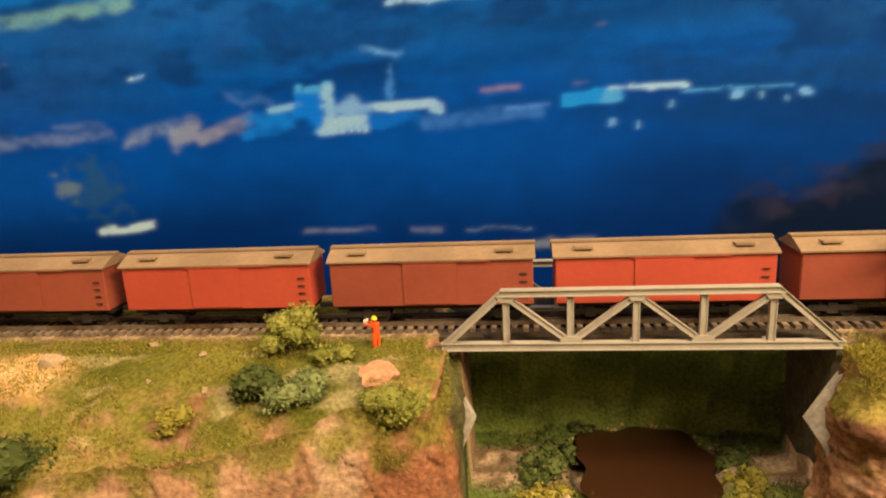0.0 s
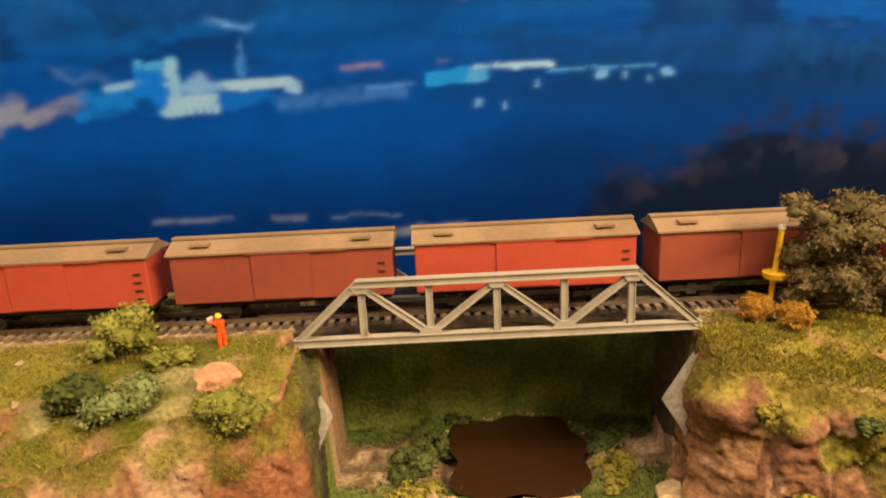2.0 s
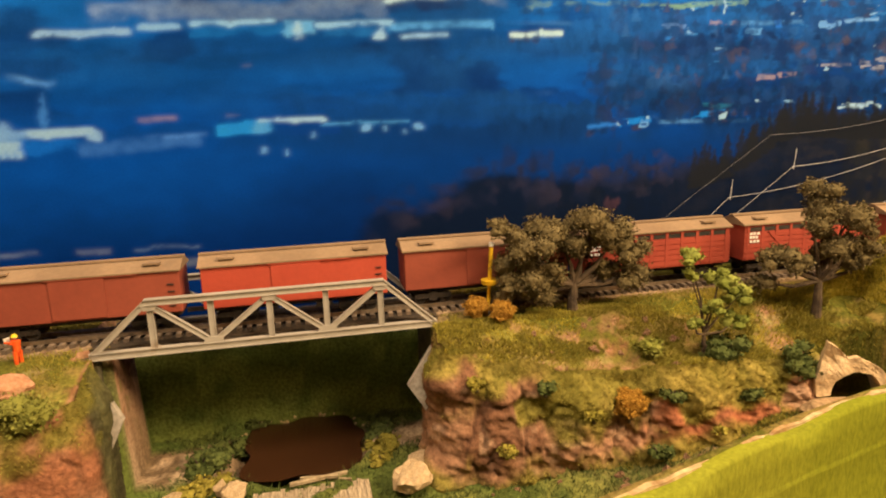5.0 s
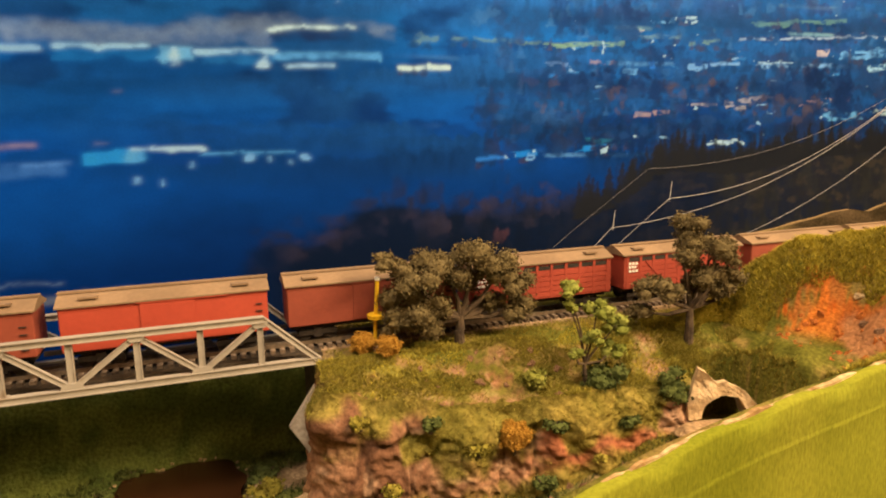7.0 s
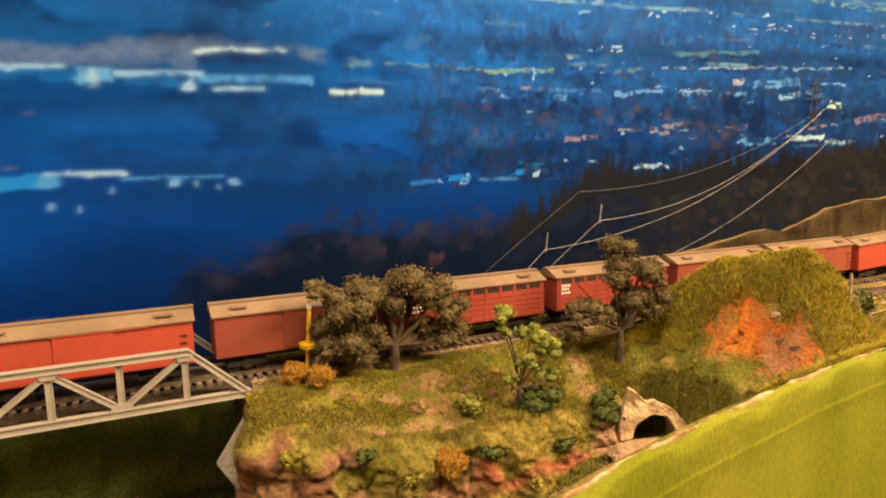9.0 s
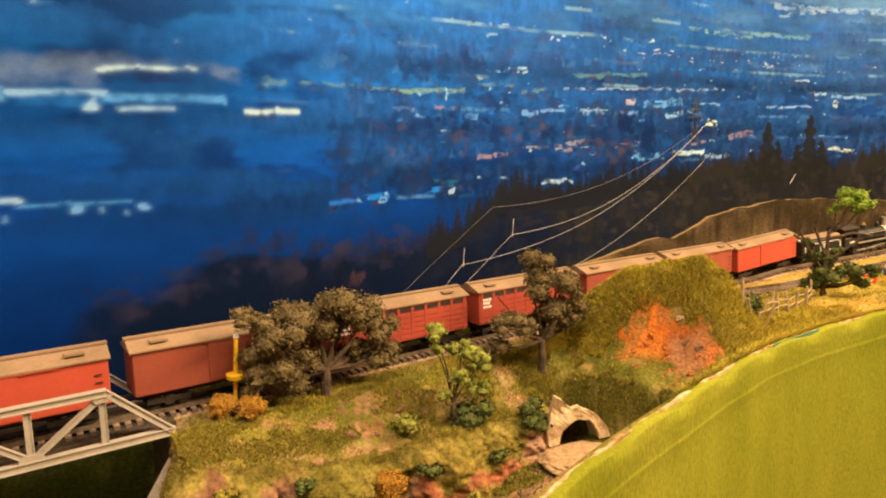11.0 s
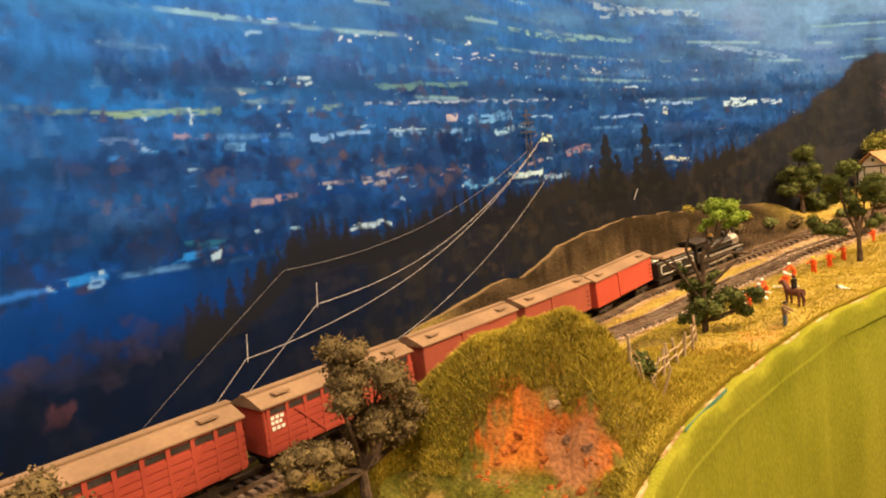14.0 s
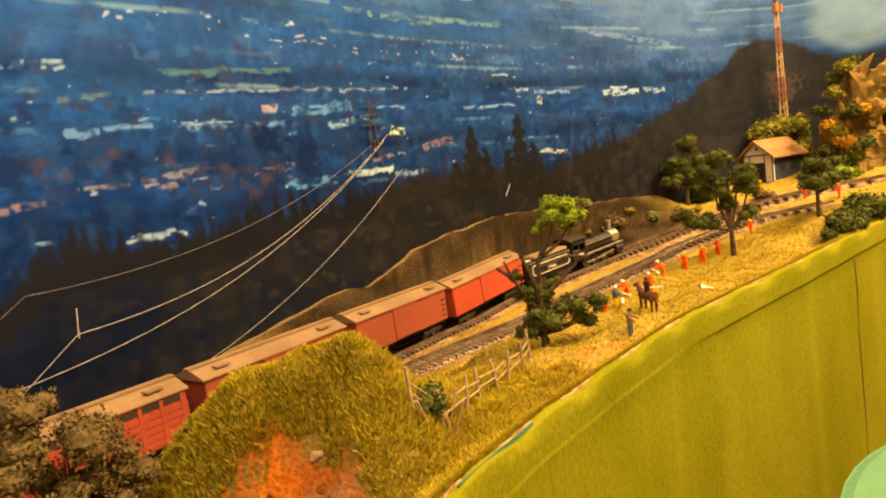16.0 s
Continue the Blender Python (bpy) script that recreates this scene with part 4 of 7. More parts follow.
        for q in range(9):
            x, y = a + rng.normal(0, 0.6) * r, b + rng.normal(-0.1, 0.35) * r
            if q < 2:
                fir(x, b - 0.6 * r, r * rng.uniform(0.7, 1.3), r * rng.uniform(0.22, 0.36), (12, 36, 70), 0.7 - 0.4 * (b > 2.3))
            crown(x, y, r * rng.uniform(0.3, 0.65), ((14, 38, 72), (10, 30, 60), (26, 52, 88))[q % 3], 0.6 - 0.3 * (b > 2.3))
    for a, b, r in ((4.69, 1.83, 0.12), (5.38, 1.88, 0.13), (6.05, 1.99, 0.14), (6.41, 1.97, 0.13), (7.39, 1.87, 0.17), (7.55, 1.76, 0.13), (6.98, 1.82, 0.13), (6.81, 2.00, 0.11), (4.94, 1.79, 0.05), (5.47, 1.82, 0.08), (7.82, 1.86, 0.13)):
        for q in range(7):
            crown(a + rng.normal(0, 0.5) * r, b + rng.normal(0, 0.35) * r, r * rng.uniform(0.3, 0.6), ((92, 64, 62), (70, 54, 62), (40, 40, 60))[q % 3], 0.3)
    # long hall with towers, terminal and the near roofs at the left
    bar(-2.14, -1.92, 1.28, 1.43, (140, 118, 118), 0.75, 0.04, 0.06, 0.05)
    bar(-1.94, -1.52, 1.30, 1.40, (136, 112, 116), 0.8, 0.03, 0.14, 0.03)
    bar(-3.6, -2.6, 1.31, 1.39, (104, 100, 122), 0.8, 0.03, 0.02, 0.03)
    bar(-3.1, -2.65, 1.42, 1.46, (104, 100, 122), 0.6, 0.03)
    bar(-2.5, -2.1, 1.32, 1.39, (134, 122, 126), 0.7, 0.04, 0.08, 0.06)
    bar(-1.68, -1.26, 1.54, 1.60, (70, 92, 130), 0.55, 0.03, -0.10, 0.05)
    bar(-1.56, -0.90, 1.29, 1.47, (16, 88, 146), 1.0, 0.016, 0.02)
    bar(-1.40, -1.12, 1.475, 1.505, (176, 206, 224), 0.95, 0.010, 0.03, 0.008)
    bar(-1.15, -0.88, 1.35, 1.60, (14, 98, 170), 1.0, 0.010, 0, 0.004)
    for a, h in ((-1.13, 0.05), (-1.06, 0.03), (-0.99, 0.035), (-0.91, 0.06)):
        bar(a, a + 0.026, 1.59, 1.60 + h, (96, 176, 224), 1.0, 0.008, 0, 0.004)
    bar(-0.905, -0.885, 1.38, 1.645, (206, 228, 240), 1.0, 0.008, 0.0, 0.004)
    crown(-1.10, 1.33, 0.13, (4, 48, 100), 0.9)
    bar(-0.90, -0.54, 1.43, 1.49, (120, 138, 162), 0.85, 0.02, 0.0, 0.01)
    crown(-0.72, 1.47, 0.11, (140, 156, 176), 0.6)
    bar(-0.96, -0.60, 1.29, 1.42, (96, 120, 152), 0.8, 0.012, 0.02, 0.01)
    for k in range(6):
        bar(-0.945 + 0.06 * k, -0.915 + 0.06 * k, 1.29, 1.41, (214, 222, 230), 0.95, 0.008, 0, 0.006)
    bar(-0.55, -0.08, 1.445, 1.49, (222, 228, 232), 1.0, 0.010, 0.01, 0.006)
    bar(-0.14, -0.03, 1.40, 1.475, (200, 210, 220), 0.9, 0.016, -0.02, 0.01)
    bar(-0.60, -0.20, 1.32, 1.43, (12, 78, 140), 0.95, 0.014)
    bar(-0.22, 0.65, 1.31, 1.40, (58, 92, 140), 0.7, 0.03, 0.04, 0.03)
    bar(0.25, 0.70, 1.395, 1.42, (84, 116, 164), 0.7, 0.016, 0.01)
    bar(0.22, 0.50, 1.535, 1.565, (138, 100, 108), 0.8, 0.014, 0.01)
    bar(0.80, 1.21, 1.41, 1.495, (40, 140, 196), 1.0, 0.012, 0.02, 0.006)
    bar(1.06, 1.20, 1.42, 1.50, (110, 160, 190), 0.8, 0.02)
    bar(1.10, 1.64, 1.496, 1.514, (232, 236, 236), 1.0, 0.008, 0.005, 0.004)
    bar(1.22, 1.75, 1.38, 1.485, (4, 46, 98), 0.9, 0.014)
    bar(1.62, 2.35, 1.455, 1.470, (92, 150, 190), 0.8, 0.010, 0, 0.006)
    for a, d in ((1.12, 1.25), (1.30, 1.22), (1.52, 1.36), (1.95, 1.40), (2.1, 1.38), (2.28, 1.35), (2.42, 1.40)):
        bar(a, a + 0.035, d, d + 0.05, (140, 172, 202), 0.75, 0.012)
    bar(-0.445, -0.415, 1.50, 1.80, (62, 104, 152), 0.75, 0.012)
    bar(-0.60, -0.36, 1.82, 1.86, (96, 130, 170), 0.8, 0.02, -0.07, 0.02)
    bar(-0.46, -0.30, 1.80, 1.83, (80, 116, 160), 0.7, 0.02, 0.04, 0.02)
    crown(-2.85, 0.96, 0.36, (40, 66, 84), 0.6)
    crown(-3.1, 0.98, 0.16, (108, 104, 104), 0.7)
    bar(-2.86, -2.42, 0.60, 0.655, (214, 200, 180), 1.0, 0.014, 0.03, 0.02)
    bar(-1.17, -0.59, 0.545, 0.575, (112, 104, 118), 0.9, 0.014)
    bar(-0.35, -0.1, 0.53, 0.57, (96, 88, 106), 0.9, 0.014)
    bar(0.05, 1.02, 0.37, 0.43, (126, 108, 104), 0.95, 0.02, 0.07, 0.02)
    bar(0.1, 0.6, 0.53, 0.545, (110, 112, 128), 0.8, 0.012)
    bar(1.2, 1.42, 0.36, 0.40, (92, 84, 96), 0.8, 0.014)
    # woods in front: brown-black, with red bushes along their rim
    rim = forest_top(u) + 0.10 * n2 + 0.05 * n3
    inside = sstep(0.04, -0.10, v - rim)
    wood = mixc(srgb(10, 18, 32), srgb(37, 27, 21), sstep(3.5, 11, u + 2 * n2 + 0.8 * n1))
    wood = mixc(wood, srgb(70, 48, 32), sstep(0.05, 0.5, n3 + 0.4 * n2 + 0.3 * n4) * sstep(4.5, 9, u) * 0.6)
    hill = sstep(13.0, 14.8, u)
    wood = mixc(wood, mixc(srgb(44, 36, 33), srgb(70, 53, 45), sstep(-0.6, 0.9, n1 + 0.5 * n2 + 0.3 * n3)), hill * 0.85)
    c[:] = mixc(c, wood, inside * np.clip(0.5 + (u - 1.7) / 1.2, 0, 0.97))
    for k in range(150):
        a = rng.uniform(1.9, 5.2)
        crown(a, float(forest_top(a)) + rng.normal(-0.02, 0.09) - 0.04 * (a > 4), rng.uniform(0.04, 0.15), (34, 30, 44) if rng.rand() < 0.85 else (66, 44, 48), 0.26)
    crown(4.2, 0.62, 0.12, (98, 50, 48), 0.5)
    crown(16.9, 2.35, 0.45, (124, 76, 58), 0.5)
    for k in range(1500):
        a = rng.uniform(3.4, 16.4)
        b = float(forest_top(a)) - rng.uniform(0.1, 1.6)
        q = rng.rand()
        base = (14, 16, 24) if a < 6.5 else (34, 26, 22)
        lite = (30, 26, 34) if a < 6.5 else (62, 46, 34) if a > 12 else (48, 37, 29)
        if a > 13 and q < 0.5:
            crown(a, b, rng.uniform(0.05, 0.16), ((48, 40, 36), (72, 54, 44), (40, 34, 32))[k % 3], 0.3)
        else:
            fir(a, b, rng.uniform(0.15, 0.4), rng.uniform(0.03, 0.09), base if q < 0.55 else lite, rng.uniform(0.12, 0.38))
    for k in range(300):
        a = rng.uniform(5.0, 16.2)
        b = float(forest_top(a))
        if a > 13.2:
            continue
        fir(a, b - 0.22, rng.uniform(0.2, 0.42), rng.uniform(0.04, 0.085), (30, 24, 24) if a < 9 else (44, 32, 26), 0.85)
    for a, b, h, wd in ((10.5, 1.3, 0.86, 0.26), (10.72, 1.3, 0.6, 0.2), (11.36, 1.3, 0.97, 0.27), (11.12, 1.3, 0.55, 0.2), (11.62, 1.3, 0.6, 0.2), (10.2, 1.3, 0.45, 0.2)):
        fir(a, b, h, wd * 0.62, (34, 26, 21), 0.92, 0.42)
        for q in range(9):
            crown(a + rng.uniform(-0.7, 0.7) * wd, b + h * rng.uniform(0.1, 0.75), 0.07, ((48, 36, 26), (32, 24, 20))[q % 2], 0.6)

    # the print is softer towards the left end
    def soften(img, r):
        k = np.hanning(2 * r + 3)[1:-1]
        k /= k.sum()
        for ax in (0, 1):
            pad = [(r, r) if i == ax else (0, 0) for i in range(3)]
            q = np.pad(img, pad, mode="edge")
            img = sum(k[i] * np.take(q, range(i, i + img.shape[ax]), axis=ax) for i in range(2 * r + 1))
        return img

    ii, jj = np.meshgrid(np.arange(u.shape[0]), np.arange(u.shape[1]), indexing="ij")
    amp = 0.4 + 0.0 * u
    di = np.clip(ii + np.rint(amp * 2.2 * n4 + 0.8 * n3).astype(int), 0, u.shape[0] - 1)
    dj = np.clip(jj + np.rint(amp * 1.8 * n5 + 0.5 * n3).astype(int), 0, u.shape[1] - 1)
    c = c[di, dj] * (1 + 0.09 * n4 * sstep(1.2, 1.6, v))[..., None]
    c = mixc(c, soften(c, 2), sstep(4.9, 2.6, u) * 0.6)
    c = mixc(c, srgb(150, 158, 166) * np.clip(1 + 0.25 * n2, 0.6, 1.3)[..., None], sstep(17.3, 17.7, u + 0.1 * n1) * sstep(0.0, 0.25, v - forest_top(u)))
    # gain along the print offsets uneven lamp light, put into the ink
    gain = np.interp(u, [-6, -1, 0.8, 2.8, 4.2, 6.0, 8.5, 19], [1.15, 1.15, 1.05, 1.05, 1.3, 1.12, 0.78, 0.70])
    gain = gain * (1 - 0.3 * sstep(1.75, 2.15, v) * sstep(0.2, 0.9, u) * sstep(3.6, 2.9, u))
    c = c * (1 + (gain - 1) * sstep(0.5, 1.3, v))[..., None]
    out = np.clip(c, 0, 1) * INK
    return out * np.minimum(1, 0.62 / np.maximum(out.max(axis=-1, keepdims=True), 1e-6))


colour_layer(mural, "print_colour", paint_mural().reshape(-1, 3))


# power line of the print: fine strips of ink
def ink_strip(bm, pts, wd):
    prev = None
    for (a, b), nxt in zip(pts, pts[1:] + [None]):
        if nxt:
            d = Vector((nxt[0] - a, nxt[1] - b)).normalized()
        n = Vector((-d.y, d.x)) * wd / 2
        row = []
        for s in (-1, 1):
            uu, vv = a + s * n.x, b + s * n.y
            x = float(np.interp(uu, arc, MX))
            row.append(bm.verts.new((x, float(mural_y(x)) - 0.012, vv)))
        if prev:
            bm.faces.new((prev[0], row[0], row[1], prev[1]))
        prev = row


def sag(p, q, dip, n=24):
    return [(p[0] + (q[0] - p[0]) * k / n, p[1] + (q[1] - p[1]) * k / n - dip * 4 * (k / n) * (1 - k / n)) for k in range(n + 1)]


M_INK = material("pale_wire_ink", (0.30, 0.30, 0.36), (0.46, 0.45, 0.48), 0.08, 0.7, bump=0, grain=0.5)
M_INKF = material("faint_wire_ink", (0.12, 0.125, 0.16), (0.20, 0.20, 0.24), 0.08, 0.7, bump=0, grain=0.5)
M_INKD = material("dark_tower_ink", (0.02, 0.018, 0.02), (0.035, 0.03, 0.03), 0.1, 0.7, bump=0)
for p, q, dip, wd in (((6.03, 0.91), (9.15, 2.1), 0.26, 0.0055), ((5.38, 0.645), (9.1, 2.05), 0.30, 0.0055), ((6.6, 0.40), (9.3, 1.75), 0.16, 0.005), ((5.78, 1.22), (8.9, 2.0), 0.20, 0.004),
                      ((5.38, 0.645), (5.0, 0.30), 0, 0.005), ((6.03, 0.91), (5.2, 0.28), 0, 0.005), ((5.78, 1.22), (4.6, 0.40), 0, 0.0035), ((5.39, 0.62), (5.41, 0.82), 0, 0.006), ((6.03, 0.88), (6.05, 1.08), 0, 0.006),
                      ((10.95, 1.28), (11.05, 1.42), 0, 0.014)):
    bm = bmesh.new()
    ink_strip(bm, sag(p, q, dip), wd)
    part("printed_wire", bm, M_INKF if wd < 0.005 else M_INK, mural)
for p, q in (((8.88, 1.8), (8.95, 2.45)), ((9.03, 1.8), (8.97, 2.45)), ((8.82, 2.2), (9.1, 2.21)), ((8.84, 2.3), (9.08, 2.31)), ((8.87, 2.38), (9.05, 2.39)), ((8.9, 1.9), (9.0, 2.1)), ((9.0, 1.9), (8.92, 2.1))):
    bm = bmesh.new()
    ink_strip(bm, sag(p, q, 0, 3), 0.014)
    part("printed_tower_bar", bm, M_INKD, mural)

# ---- tracks ----
def along(f, x):
    d = float(f(x + 0.02) - f(x - 0.02)) / 0.04
    return math.degrees(math.atan(d))


def rail_strip(bm, f, x0, x1, off, step=0.1):
    prev = None
    for x in np.arange(x0, x1 + 1e-6, step):
        a = math.radians(along(f, x))
        cx, cy, cz = x - math.sin(a) * off, float(f(x)) + math.cos(a) * off, 0.065 + float(rise(x))
        sx, sy = -math.sin(a) * 0.006, math.cos(a) * 0.006
        row = [bm.verts.new(p) for p in ((cx - sx, cy - sy, cz), (cx - sx, cy - sy, cz + 0.03), (cx + sx, cy + sy, cz + 0.03), (cx + sx, cy + sy, cz))]
        if prev:
            for k in range(3):
                bm.faces.new((prev[k], row[k], row[k + 1], prev[k + 1]))
        prev = row
    bmesh.ops.recalc_face_normals(bm, faces=bm.faces)


def railway(f, x0, x1, label):
    t = thing("railway_track", 0, 0, 0, label=label, category="track")
    for off in (-0.0825, 0.0825):
        bm = bmesh.new()
        rail_strip(bm, f, x0, x1, off)
        part("rail", bm, M_RAIL, t)
    return t


main_track = railway(main_y, -5.9, 14.6, "rusty model railway track on dark wooden ties")
siding = railway(siding_y, 7.2, 13.7, "weathered model siding track on ballast")

# ---- truss bridge ----
def truss(name, y, parent, label):
    h = thing(name, 0, y, 0, label=label)
    h.parent = parent
    P, H = 0.38, 0.36
    xs = [P * k for k in range(7)]
    def bar(nm, p, q, w, d):
        bm = bmesh.new()
        beam(bm, p, q, w, d)
        # thin flanges on both edges, one rolled section
        pv, qv = Vector(p), Vector(q)
        up = (qv - pv).normalized().cross(Vector((0, 1, 0))).normalized() * (d / 2)
        for s in (-1, 1):
            beam(bm, pv + up * s, qv + up * s, w * 1.5, d * 0.16)
        part(nm, bm, M_BRIDGE, h)
    bar("bottom_chord", (-0.02, 0, 0.022), (2.30, 0, 0.022), 0.035, 0.042)
    bar("top_chord", (xs[1] - 0.03, 0, H), (xs[5] + 0.03, 0, H), 0.04, 0.036)
    bar("end_post", (0.0, 0, 0.03), (xs[1] - 0.02, 0, H), 0.034, 0.034)
    bar("end_post", (2.28, 0, 0.03), (xs[5] + 0.02, 0, H), 0.034, 0.034)
    for k in range(1, 6):
        bar("post", (xs[k], 0.002, 0.04), (xs[k], 0.002, H - 0.015), 0.022, 0.034)
    for a, b in ((1, 2), (3, 2), (3, 4), (5, 4)):
        bar("diagonal", (xs[a], -0.003, H - 0.02), (xs[b], -0.003, 0.045), 0.022, 0.030)
    for k in (2, 4):
        bm = bmesh.new()
        vs = [bm.verts.new((xs[k] + a, -0.02, b)) for a, b in ((-0.075, 0.04), (0.075, 0.04), (0.045, 0.085), (-0.045, 0.085))]
        bmesh.ops.extrude_face_region(bm, geom=[bm.faces.new(vs)])
        bmesh.ops.translate(bm, verts=[w for w in bm.verts if w not in vs], vec=(0, 0.012, 0))
        bmesh.ops.recalc_face_normals(bm, faces=bm.faces)
        part("gusset", bm, M_BRIDGE, h)
    for k in (1, 3, 5):
        bm = bmesh.new()
        vs = [bm.verts.new((xs[k] + a, -0.024, b)) for a, b in ((-0.06, H - 0.012), (0.06, H - 0.012), (0.035, H - 0.055), (-0.035, H - 0.055))]
        bmesh.ops.extrude_face_region(bm, geom=[bm.faces.new(vs)])
        bmesh.ops.translate(bm, verts=[w for w in bm.verts if w not in vs], vec=(0, 0.012, 0))
        bmesh.ops.recalc_face_normals(bm, faces=bm.faces)
        part("gusset", bm, M_BRIDGE, h)
    return h


bridge = thing("truss_bridge", 0, 0, 0, label="grey-painted steel pony truss railway bridge over a gorge", category="bridge")
truss("near_truss", 0.0, bridge, "near side truss")
truss("far_truss", 0.655, bridge, "far side truss")
bm = bmesh.new()
box(bm, -0.05, 2.33, 0.1, 0.56, 0.01, 0.04)
part("deck", bm, M_DECK, bridge)
for k in range(7):
    bm = bmesh.new()
    box(bm, 0.38 * k - 0.015, 0.38 * k + 0.015, 0.02, 0.635, 0.0, 0.03)
    part("floor_beam", bm, M_BRIDGE, bridge)
for y in (0.2, 0.46):
    bm = bmesh.new()
    box(bm, -0.04, 2.32, y - 0.015, y + 0.015, -0.035, 0.02)
    part("stringer", bm, M_DECK, bridge)

# ---- freight cars ----
def freight_car(name, paint, label, slatted=False):
    """A car 1.29 long, centred on its middle, wheels on the rail head at z = 0."""
    t = thing(name, 0, 0, 0, label=label, category="freight car", group="cars of the train")
    L, W = 0.645, 0.155
    bm = bmesh.new()
    box(bm, -L, L, -W, W, 0.13, 0.43, bevel=0.006)
    part("body", bm, paint, t)
    bm = bmesh.new()
    prof = [(-W - 0.014, 0.425), (-W - 0.014, 0.435), (-0.05, 0.485), (0.0, 0.49), (0.05, 0.485), (W + 0.014, 0.435), (W + 0.014, 0.425)]
    ends = [[bm.verts.new((x, a, b)) for a, b in prof] for x in (-L - 0.015, L + 0.015)]
    for k in range(len(prof)):
        j = (k + 1) % len(prof)
        bm.faces.new((ends[0][k], ends[0][j], ends[1][j], ends[1][k]))
    bm.faces.new(ends[0][::-1])
    bm.faces.new(ends[1])
    bmesh.ops.recalc_face_normals(bm, faces=bm.faces)
    part("roof", bm, M_ROOF, t)
    bm = bmesh.new()
    box(bm, -L - 0.02, L + 0.02, -0.028, 0.028, 0.492, 0.503)
    part("roof_walk", bm, M_ROOF, t)
    for s in (-1, 1):
        for e in (-1, 1):
            bm = bmesh.new()
            box(bm, e * 0.47 - 0.055, e * 0.47 + 0.055, s * (W - 0.055) - 0.03, s * (W - 0.055) + 0.03, 0.470, 0.482)
            if s < 0:
                part("roof_hatch", bm, M_ROOF, t)
            else:
                bm.free()
        if slatted:
            for k in range(10):
                bm = bmesh.new()
                x = -L + 0.035 + k * (2 * L - 0.07) / 9
                box(bm, x - 0.012, x + 0.012, s * W - 0.006, s * W + 0.006, 0.135, 0.425)
                part("upright", bm, paint, t)
            # body is closed here: dark strips carry the shade of the openings
            for k in range(9):
                bm = bmesh.new()
                x = -L + 0.047 + k * (2 * L - 0.07) / 9
                box(bm, x + 0.004, x + 0.112, s * W - 0.002, s * W + 0.002, 0.372, 0.408)
                part("slat_gap", bm, M_DARK, t, "dark strip in place of the opening between slats")
            for k in range(5):
                bm = bmesh.new()
                box(bm, -L, L, s * W - 0.004, s * W + 0.004, 0.15 + k * 0.043, 0.15 + k * 0.043 + 0.034)
                part("slat", bm, paint, t)
            if s < 0:
                for k, (x, z, w) in enumerate(((-0.60, 0.345, 0.10), (-0.60, 0.315, 0.085), (-0.598, 0.28, 0.10))):
                    for q in range(3):
                        bm = bmesh.new()
                        box(bm, x + q * w / 3, x + q * w / 3 + w * 0.24, -W - 0.0095, -W - 0.0075, z, z + 0.021)
                        part("lettering_bar", bm, M_WHITE, t, "white lettering bar")
            for e in (-1, 1):
                bm = bmesh.new()
                beam(bm, (e * 0.2, s * (W + 0.006), 0.15), (e * 0.42, s * (W + 0.006), 0.37), 0.008, 0.016)
                part("brace", bm, paint, t)
        else:
            bm = bmesh.new()
            box(bm, -0.17, 0.17, s * W - 0.008, s * W + 0.008, 0.145, 0.42)
            door = part("sliding_door", bm, paint, t)
            bm = bmesh.new()
            box(bm, -0.19, 0.38, s * (W + 0.008) - 0.004, s * (W + 0.008) + 0.004, 0.416, 0.424)
            part("door_rail", bm, paint, t)
            for k in range(4):
                bm = bmesh.new()
                x = L - 0.06
                box(bm, x - 0.022, x + 0.022, s * (W + 0.006) - 0.003, s * (W + 0.006) + 0.003, 0.18 + 0.05 * k, 0.187 + 0.05 * k)
                part("ladder_rung", bm, M_DARK, t)
    bm = bmesh.new()
    box(bm, -L + 0.02, L - 0.02, -0.1, 0.1, 0.095, 0.132)
    part("underframe", bm, M_DARK, t)
    for e in (-1, 1):
        bm = bmesh.new()
        for s in (-1, 1):
            beam(bm, (e * 0.43 - 0.14, s * 0.1, 0.065), (e * 0.43 + 0.14, s * 0.1, 0.065), 0.02, 0.035)
            box(bm, e * 0.43 - 0.03, e * 0.43 + 0.03, s * 0.1 - 0.012, s * 0.1 + 0.012, 0.03, 0.1)
        box(bm, e * 0.43 - 0.02, e * 0.43 + 0.02, -0.1, 0.1, 0.06, 0.1)
        truck = part("truck", bm, M_DARK, t)
        for w in (-0.095, 0.095):
            bm = bmesh.new()
            for s in (-1, 1):
                rod(bm, (e * 0.43 + w, s * 0.075, 0.05), (e * 0.43 + w, s * 0.088, 0.05), 0.048, seg=16)
            rod(bm, (e * 0.43 + w, -0.08, 0.05), (e * 0.43 + w, 0.08, 0.05), 0.012)
            part("wheelset", bm, M_DARK, truck)
        bm = bmesh.new()
        box(bm, min(e * L, e * (L + 0.068)), max(e * L, e * (L + 0.068)), -0.014, 0.014, 0.085, 0.115)
        part("coupler", bm, M_DARK, t)
    return t


def on_track(f, x, z=0.095):
    return pose(U * x, U * float(f(x)), U * (z + float(rise(x))), 0, -math.degrees(math.atan(float(rise(x + 0.3) - rise(x - 0.3)) / 0.6)), along(f, x))


def sits(ob, m):
    ob.matrix_basis = m
    return ob


